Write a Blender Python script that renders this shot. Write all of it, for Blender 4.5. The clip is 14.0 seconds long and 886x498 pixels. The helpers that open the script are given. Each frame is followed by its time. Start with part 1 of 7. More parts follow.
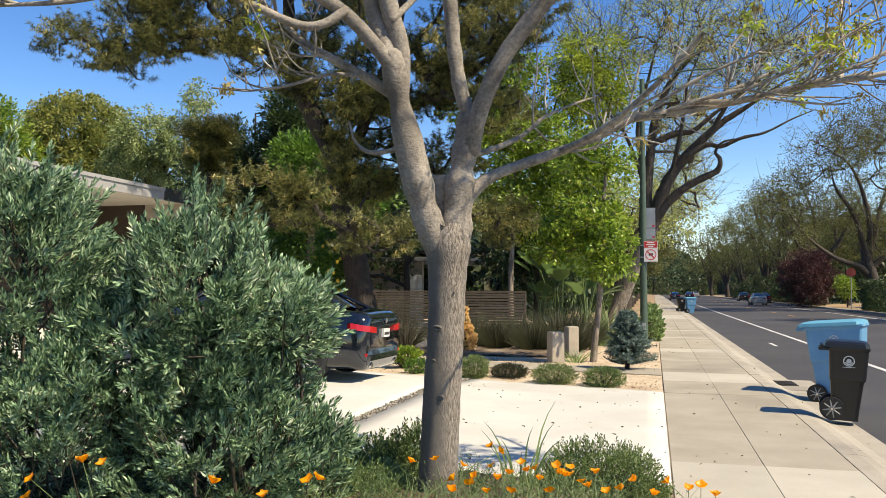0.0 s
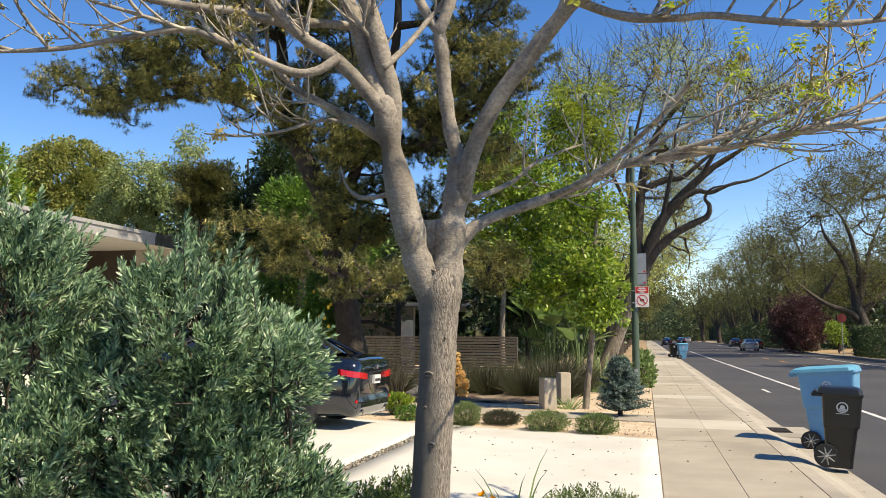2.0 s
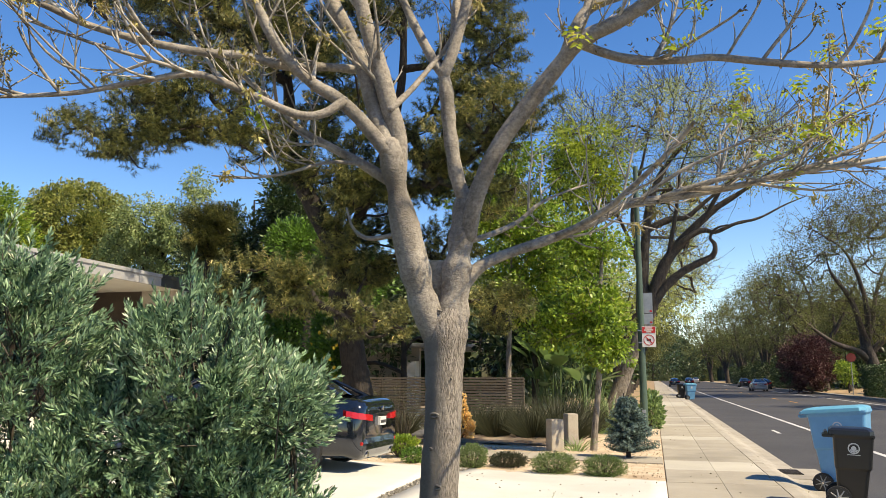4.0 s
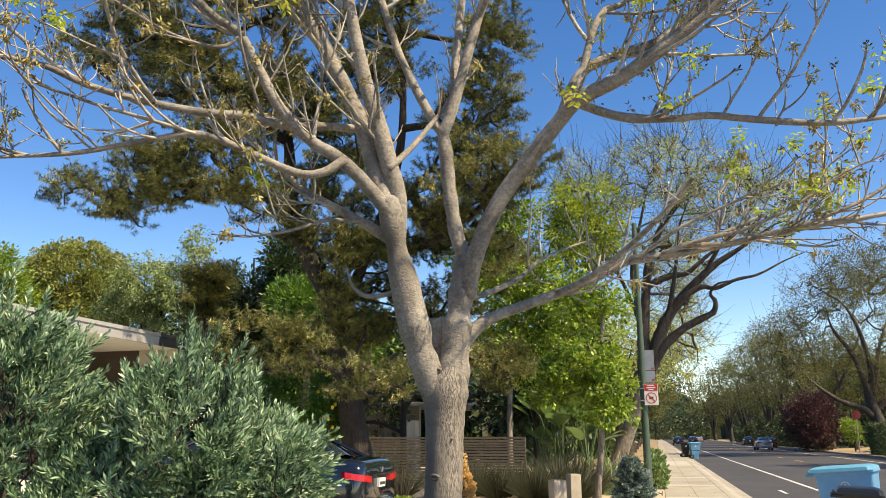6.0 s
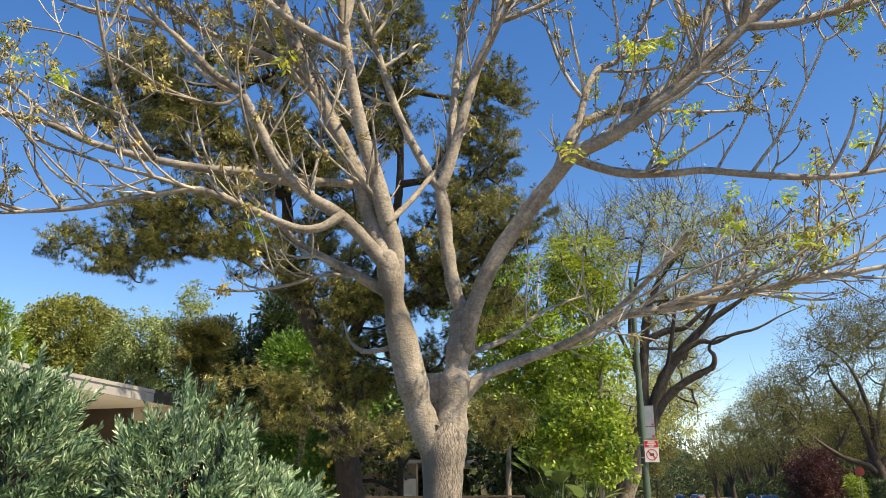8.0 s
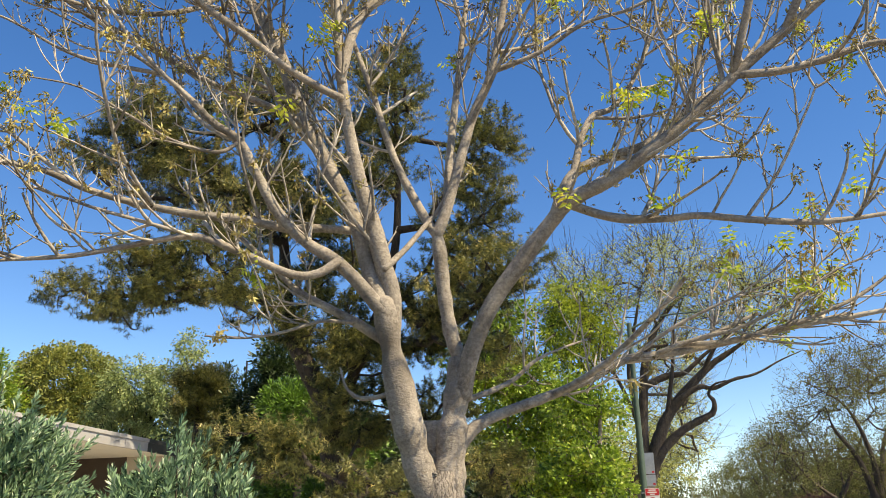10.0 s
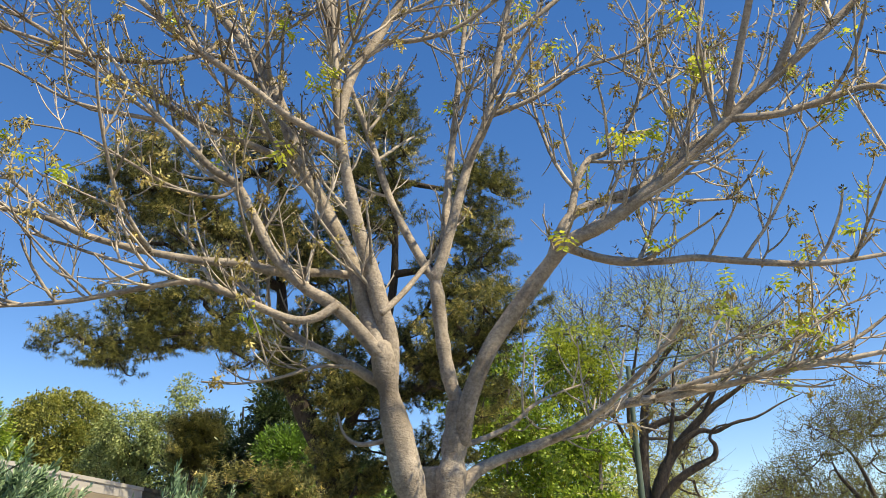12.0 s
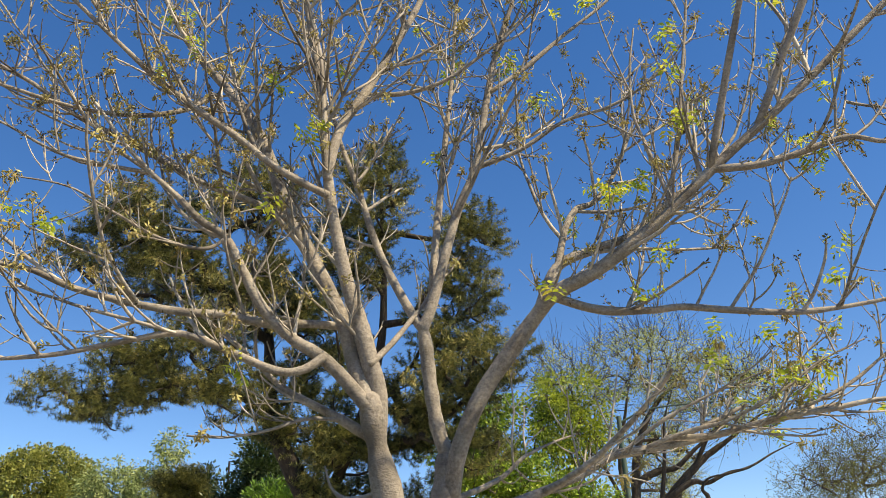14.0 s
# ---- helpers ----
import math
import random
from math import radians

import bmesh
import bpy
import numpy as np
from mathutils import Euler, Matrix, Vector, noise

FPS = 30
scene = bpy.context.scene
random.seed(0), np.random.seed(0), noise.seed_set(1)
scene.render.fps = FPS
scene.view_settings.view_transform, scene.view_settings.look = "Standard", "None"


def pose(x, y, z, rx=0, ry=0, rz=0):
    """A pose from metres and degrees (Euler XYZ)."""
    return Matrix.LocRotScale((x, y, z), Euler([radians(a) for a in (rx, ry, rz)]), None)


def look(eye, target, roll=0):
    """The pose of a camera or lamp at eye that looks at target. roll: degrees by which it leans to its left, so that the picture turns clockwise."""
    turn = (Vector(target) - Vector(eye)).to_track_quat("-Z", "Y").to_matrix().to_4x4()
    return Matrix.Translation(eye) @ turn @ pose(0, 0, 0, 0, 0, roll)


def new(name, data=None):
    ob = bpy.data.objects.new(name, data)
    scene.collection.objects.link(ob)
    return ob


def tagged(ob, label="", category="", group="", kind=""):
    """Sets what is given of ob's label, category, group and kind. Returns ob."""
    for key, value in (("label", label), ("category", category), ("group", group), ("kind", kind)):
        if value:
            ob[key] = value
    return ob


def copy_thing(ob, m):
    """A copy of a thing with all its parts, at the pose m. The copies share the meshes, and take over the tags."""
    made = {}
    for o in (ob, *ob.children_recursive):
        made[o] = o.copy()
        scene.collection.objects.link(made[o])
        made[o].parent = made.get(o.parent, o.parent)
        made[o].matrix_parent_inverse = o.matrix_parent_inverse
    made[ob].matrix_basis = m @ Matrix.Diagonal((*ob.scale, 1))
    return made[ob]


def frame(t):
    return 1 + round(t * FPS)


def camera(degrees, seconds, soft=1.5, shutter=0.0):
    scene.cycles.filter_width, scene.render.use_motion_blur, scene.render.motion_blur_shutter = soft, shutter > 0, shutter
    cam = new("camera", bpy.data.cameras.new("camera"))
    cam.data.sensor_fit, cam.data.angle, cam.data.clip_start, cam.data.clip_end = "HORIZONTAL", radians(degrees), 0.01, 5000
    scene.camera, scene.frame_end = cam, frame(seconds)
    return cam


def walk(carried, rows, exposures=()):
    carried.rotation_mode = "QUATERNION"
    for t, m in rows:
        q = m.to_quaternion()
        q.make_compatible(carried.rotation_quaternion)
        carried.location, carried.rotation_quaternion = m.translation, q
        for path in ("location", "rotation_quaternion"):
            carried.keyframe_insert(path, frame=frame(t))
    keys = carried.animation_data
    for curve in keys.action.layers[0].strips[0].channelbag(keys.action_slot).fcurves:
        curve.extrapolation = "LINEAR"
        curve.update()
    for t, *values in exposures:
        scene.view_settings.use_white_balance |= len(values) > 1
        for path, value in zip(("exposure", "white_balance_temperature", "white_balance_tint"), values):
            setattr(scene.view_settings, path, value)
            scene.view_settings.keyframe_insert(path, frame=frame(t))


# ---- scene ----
cam = camera(57.3, 14.0, soft=0.35)
PATH = [
    (0, (0.006, -0.022, 1.636), (-0.497, 1.911, 1.736), 0.2),
    (0.5, (0.01, -0.025, 1.635), (-0.489, 1.909, 1.747), 0.2),
    (1, (0.01, -0.03, 1.635), (-0.479, 1.905, 1.775), 0.2),
    (1.5, (0.01, -0.029, 1.632), (-0.472, 1.904, 1.811), 0.2),
    (2, (0.005, -0.012, 1.634), (-0.476, 1.918, 1.846), 0.2),
    (2.5, (0.006, -0.014, 1.635), (-0.476, 1.913, 1.869), 0.3),
    (3, (0.008, -0.025, 1.632), (-0.477, 1.898, 1.892), 0.2),
    (5.5, (0.004, -0.021, 1.633), (-0.484, 1.875, 2.04), -0.1),
    (6, (0.001, -0.005, 1.638), (-0.482, 1.883, 2.087), -0.2),
    (6.5, (0.001, -0.004, 1.636), (-0.479, 1.878, 2.112), -0.2),
    (7, (0.002, -0.012, 1.633), (-0.476, 1.863, 2.139), -0.3),
    (7.5, (0.002, -0.018, 1.631), (-0.47, 1.847, 2.177), -0.4),
    (8, (0.0, -0.012, 1.631), (-0.467, 1.844, 2.211), -0.4),
    (10.5, (0.005, -0.019, 1.628), (-0.444, 1.797, 2.334), -0.8),
    (11, (0.005, -0.027, 1.625), (-0.443, 1.782, 2.349), -0.9),
    (11.5, (0.006, -0.022, 1.626), (-0.438, 1.777, 2.378), -1.0),
    (12, (0.005, -0.02, 1.628), (-0.429, 1.767, 2.415), -1.1),
    (12.5, (0.004, -0.014, 1.631), (-0.42, 1.763, 2.443), -1.2),
    (13, (0.006, -0.021, 1.627), (-0.411, 1.748, 2.461), -1.3),
    (13.5, (0.007, -0.026, 1.625), (-0.399, 1.733, 2.486), -1.5),
    (14, (0.011, -0.028, 1.626), (-0.381, 1.715, 2.524), -1.8),
]
walk(cam, [(t, look(eye, target, roll)) for t, eye, target, roll in PATH], [(0, 0.57, 7900, 10), (5, 0.7, 8500, 10), (8, 0.79, 8900, 10), (11, 0.79, 8900, 10), (14, 0.66, 8800, 10)])

# ---- daylight ----
SUN_EL, SUN_DIR = radians(50), Vector((0.94, -0.34, 0)).normalized()
world = bpy.data.worlds.new("sky")
scene.world = world
world.use_nodes = True
wn = world.node_tree
sky = wn.nodes.new("ShaderNodeTexSky")
sky.sky_type, sky.sun_disc = "NISHITA", False
sky.sun_elevation, sky.sun_rotation = SUN_EL, math.atan2(SUN_DIR.x, SUN_DIR.y)
sky.altitude, sky.air_density, sky.dust_density, sky.ozone_density = 1500, 1.0, 0.0, 1.6
rich = wn.nodes.new("ShaderNodeHueSaturation")
rich.inputs["Hue"].default_value, rich.inputs["Saturation"].default_value = 0.511, 1.36
wn.links.new(sky.outputs[0], rich.inputs["Color"])
wn.links.new(rich.outputs[0], wn.nodes["Background"].inputs[0])
wn.nodes["Background"].inputs[1].default_value = 0.149
sun = new("sun", bpy.data.lights.new("sun", "SUN"))
sun.data.energy, sun.data.angle, sun.data.color = 5.0, radians(0.55), (1.0, 0.93, 0.79)
sun.matrix_world = look((0, 0, 30), Vector((0, 0, 30)) - SUN_DIR * math.cos(SUN_EL) - Vector((0, 0, math.sin(SUN_EL))))


# ---- materials ----
TONE = 0.8  # all base colours below are set a little high; this brings them to their real value


def rgba(c):
    return (c[0] * TONE, c[1] * TONE, c[2] * TONE, 1)


def material(name, c1, c2, rough=0.7, scale=4.0, bump=0.2, fine=60.0, metal=0.0, stretch=(1, 1, 1), stain=None, coat=0.0, island=False):
    """A surface of two colours mixed at a coarse and a fine scale, with relief; stain adds worn patches of a third colour."""
    m = bpy.data.materials.new(name)
    m.use_nodes = True
    n, l = m.node_tree.nodes, m.node_tree.links
    b = n["Principled BSDF"]
    tex, mp = n.new("ShaderNodeTexCoord"), n.new("ShaderNodeMapping")
    mp.inputs["Scale"].default_value = stretch
    l.new(tex.outputs["Object"], mp.inputs[0])
    big, small = n.new("ShaderNodeTexNoise"), n.new("ShaderNodeTexNoise")
    for q, s in ((big, scale), (small, fine)):
        q.inputs["Scale"].default_value, q.inputs["Detail"].default_value, q.inputs["Roughness"].default_value = s, 6, 0.62
        l.new(mp.outputs[0], q.inputs["Vector"])
    add = n.new("ShaderNodeMath")
    add.operation = "MULTIPLY_ADD"
    add.inputs[1].default_value = 0.55
    l.new(big.outputs[0], add.inputs[0])
    half = n.new("ShaderNodeMath")
    half.operation = "MULTIPLY"
    half.inputs[1].default_value = 0.45
    l.new(small.outputs[0], half.inputs[0])
    l.new(half.outputs[0], add.inputs[2])
    ramp = n.new("ShaderNodeValToRGB")
    ramp.color_ramp.elements[0].position, ramp.color_ramp.elements[1].position = 0.36, 0.64
    ramp.color_ramp.elements[0].color, ramp.color_ramp.elements[1].color = rgba(c1), rgba(c2)
    l.new(add.outputs[0], ramp.inputs[0])
    colour = ramp.outputs[0]
    if stain:
        sp = n.new("ShaderNodeTexNoise")
        sp.inputs["Scale"].default_value, sp.inputs["Detail"].default_value = scale * 0.37, 8
        l.new(mp.outputs[0], sp.inputs["Vector"])
        sr = n.new("ShaderNodeValToRGB")
        sr.color_ramp.elements[0].position, sr.color_ramp.elements[1].position = 0.52, 0.72
        l.new(sp.outputs[0], sr.inputs[0])
        mx = n.new("ShaderNodeMixRGB")
        mx.inputs[2].default_value = rgba(stain)
        l.new(sr.outputs[0], mx.inputs[0])
        l.new(colour, mx.inputs[1])
        colour = mx.outputs[0]
    hsv = n.new("ShaderNodeHueSaturation")
    rnd = n.new("ShaderNodeNewGeometry") if island else n.new("ShaderNodeObjectInfo")
    vary = n.new("ShaderNodeMapRange")
    vary.inputs["To Min"].default_value, vary.inputs["To Max"].default_value = (0.75, 1.25) if island else (0.93, 1.07)
    l.new(rnd.outputs["Random Per Island" if island else "Random"], vary.inputs[0])
    l.new(vary.outputs[0], hsv.inputs["Value"])
    l.new(colour, hsv.inputs["Color"])
    l.new(hsv.outputs[0], b.inputs["Base Color"])
    b.inputs["Roughness"].default_value, b.inputs["Metallic"].default_value = rough, metal
    b.inputs["Coat Weight"].default_value = coat
    if bump:
        bp = n.new("ShaderNodeBump")
        bp.inputs["Strength"].default_value, bp.inputs["Distance"].default_value = bump, 0.02
        l.new(add.outputs[0], bp.inputs["Height"])
        l.new(bp.outputs[0], b.inputs["Normal"])
    return m


def leafy(name, c1, c2, c3=None, rough=0.45, clear=0.35, spread=1.0):
    """Leaves: each takes a colour of its own between c1 and c2 (a few c3), and lets some light through."""
    m = bpy.data.materials.new(name)
    m.use_nodes = True
    n, l = m.node_tree.nodes, m.node_tree.links
    b, out = n["Principled BSDF"], n["Material Output"]
    geo, tex, big = n.new("ShaderNodeNewGeometry"), n.new("ShaderNodeTexCoord"), n.new("ShaderNodeTexNoise")
    big.inputs["Scale"].default_value = 0.9 * spread
    l.new(tex.outputs["Object"], big.inputs["Vector"])
    mix = n.new("ShaderNodeMath")
    mix.operation = "MULTIPLY_ADD"
    mix.inputs[1].default_value, mix.inputs[2].default_value = 1.6, -0.55
    l.new(big.outputs[0], mix.inputs[0])
    add = n.new("ShaderNodeMath")
    add.operation = "MULTIPLY_ADD"
    add.inputs[1].default_value = 0.75
    l.new(geo.outputs["Random Per Island"], add.inputs[0])
    half = n.new("ShaderNodeMath")
    half.operation = "MULTIPLY"
    half.inputs[1].default_value = 0.6
    l.new(mix.outputs[0], half.inputs[0])
    l.new(half.outputs[0], add.inputs[2])
    ramp = n.new("ShaderNodeValToRGB")
    ramp.color_ramp.elements[0].position, ramp.color_ramp.elements[1].position = 0.15, 0.85
    ramp.color_ramp.elements[0].color, ramp.color_ramp.elements[1].color = (*c1, 1), (*c2, 1)
    if c3:
        e = ramp.color_ramp.elements.new(0.97)
        e.color = (*c3, 1)
    l.new(add.outputs[0], ramp.inputs[0])
    l.new(ramp.outputs[0], b.inputs["Base Color"])
    b.inputs["Roughness"].default_value = rough
    tr, sh = n.new("ShaderNodeBsdfTranslucent"), n.new("ShaderNodeMixShader")
    sh.inputs[0].default_value = clear
    l.new(ramp.outputs[0], tr.inputs[0])
    l.new(b.outputs[0], sh.inputs[1])
    l.new(tr.outputs[0], sh.inputs[2])
    l.new(sh.outputs[0], out.inputs[0])
    return m


def bark(name, c1, c2, ridge=28.0, depth=0.6, long=0.18, patches=None):
    """Bark: fissures drawn out along the stem, over a mottled ground."""
    m = material(name, c1, c2, 0.85, 5, 0.25, 45, stain=patches)
    n, l = m.node_tree.nodes, m.node_tree.links
    tex, mp, nz = n.new("ShaderNodeTexCoord"), n.new("ShaderNodeMapping"), n.new("ShaderNodeTexNoise")
    mp.inputs["Scale"].default_value = (1, 1, long)
    l.new(tex.outputs["Object"], mp.inputs[0])
    nz.inputs["Scale"].default_value, nz.inputs["Detail"].default_value, nz.inputs["Roughness"].default_value, nz.inputs["Distortion"].default_value = ridge, 5, 0.6, 0.8
    l.new(mp.outputs[0], nz.inputs["Vector"])
    r = n.new("ShaderNodeValToRGB")
    r.color_ramp.elements[0].color, r.color_ramp.elements[1].color = (0.42, 0.38, 0.35, 1), (1, 1, 1, 1)
    r.color_ramp.elements[0].position, r.color_ramp.elements[1].position = 0.36, 0.56
    l.new(nz.outputs[0], r.inputs[0])
    mul = n.new("ShaderNodeMixRGB")
    mul.blend_type, mul.inputs[0].default_value = "MULTIPLY", min(1, depth)
    b = n["Principled BSDF"]
    l.new(b.inputs["Base Color"].links[0].from_socket, mul.inputs[1])
    l.new(r.outputs[0], mul.inputs[2])
    l.new(mul.outputs[0], b.inputs["Base Color"])
    old = [q for q in n if q.type == "BUMP"][0]
    bp = n.new("ShaderNodeBump")
    bp.inputs["Strength"].default_value, bp.inputs["Distance"].default_value = depth, 0.03
    l.new(r.outputs[0], bp.inputs["Height"])
    l.new(old.outputs[0], bp.inputs["Normal"])
    l.new(bp.outputs[0], b.inputs["Normal"])
    return m


def old_bark(name, smooth, rough, crack):
    """Bark of an old stem: smooth and grey towards -x, with that side's shade put into its colour; corky plates in a
    net of fissures towards +x and round the fork.
    """
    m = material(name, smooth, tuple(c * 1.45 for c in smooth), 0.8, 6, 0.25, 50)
    n, l = m.node_tree.nodes, m.node_tree.links
    b = n["Principled BSDF"]
    shaded_skin = b.inputs["Base Color"].links[0].from_socket
    tex, mp, ridge, nz = n.new("ShaderNodeTexCoord"), n.new("ShaderNodeMapping"), n.new("ShaderNodeTexNoise"), n.new("ShaderNodeTexNoise")
    mp.inputs["Scale"].default_value = (1, 1, 0.2)
    l.new(tex.outputs["Object"], nz.inputs["Vector"])
    nz.inputs["Scale"].default_value, nz.inputs["Detail"].default_value = 14, 5
    warp = n.new("ShaderNodeMixRGB")
    warp.blend_type, warp.inputs[0].default_value = "ADD", 0.035
    l.new(tex.outputs["Object"], warp.inputs[1])
    l.new(nz.outputs["Color"], warp.inputs[2])
    l.new(warp.outputs[0], mp.inputs[0])
    ridge.inputs["Scale"].default_value, ridge.inputs["Detail"].default_value, ridge.inputs["Roughness"].default_value, ridge.inputs["Distortion"].default_value = 104, 4, 0.6, 0.5
    l.new(mp.outputs[0], ridge.inputs["Vector"])
    edge = n.new("ShaderNodeValToRGB")
    edge.color_ramp.elements[0].position, edge.color_ramp.elements[1].position = 0.4, 0.56
    l.new(ridge.outputs[0], edge.inputs[0])
    plate, mul = n.new("ShaderNodeMixRGB"), n.new("ShaderNodeMixRGB")
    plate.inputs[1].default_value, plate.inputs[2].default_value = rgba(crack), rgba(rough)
    l.new(edge.outputs[0], plate.inputs[0])
    grain = n.new("ShaderNodeTexNoise")
    grain.inputs["Scale"].default_value, grain.inputs["Detail"].default_value = 90, 4
    l.new(mp.outputs[0], grain.inputs["Vector"])
    mul.blend_type, mul.inputs[0].default_value = "OVERLAY", 0.6
    l.new(plate.outputs[0], mul.inputs[1])
    l.new(grain.outputs[0], mul.inputs[2])
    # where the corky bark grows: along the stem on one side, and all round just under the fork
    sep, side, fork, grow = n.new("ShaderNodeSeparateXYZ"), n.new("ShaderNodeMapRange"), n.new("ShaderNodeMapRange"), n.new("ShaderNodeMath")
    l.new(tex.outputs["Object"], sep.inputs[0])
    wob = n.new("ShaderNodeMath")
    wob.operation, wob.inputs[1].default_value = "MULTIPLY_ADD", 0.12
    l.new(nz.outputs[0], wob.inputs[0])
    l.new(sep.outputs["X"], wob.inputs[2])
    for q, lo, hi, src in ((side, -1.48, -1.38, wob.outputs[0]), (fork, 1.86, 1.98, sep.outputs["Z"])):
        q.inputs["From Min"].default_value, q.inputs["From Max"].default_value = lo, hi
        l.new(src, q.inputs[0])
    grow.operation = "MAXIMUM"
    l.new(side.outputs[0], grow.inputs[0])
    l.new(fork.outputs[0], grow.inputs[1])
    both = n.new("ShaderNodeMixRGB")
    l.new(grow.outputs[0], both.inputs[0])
    l.new(shaded_skin, both.inputs[1])
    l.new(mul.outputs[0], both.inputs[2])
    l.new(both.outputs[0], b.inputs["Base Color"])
    old = [q for q in n if q.type == "BUMP"][0]
    bp, high = n.new("ShaderNodeBump"), n.new("ShaderNodeMath")
    high.operation = "MULTIPLY"
    l.new(edge.outputs[0], high.inputs[0])
    l.new(grow.outputs[0], high.inputs[1])
    bp.inputs["Strength"].default_value, bp.inputs["Distance"].default_value = 0.6, 0.01
    l.new(high.outputs[0], bp.inputs["Height"])
    l.new(old.outputs[0], bp.inputs["Normal"])
    l.new(bp.outputs[0], b.inputs["Normal"])
    return m


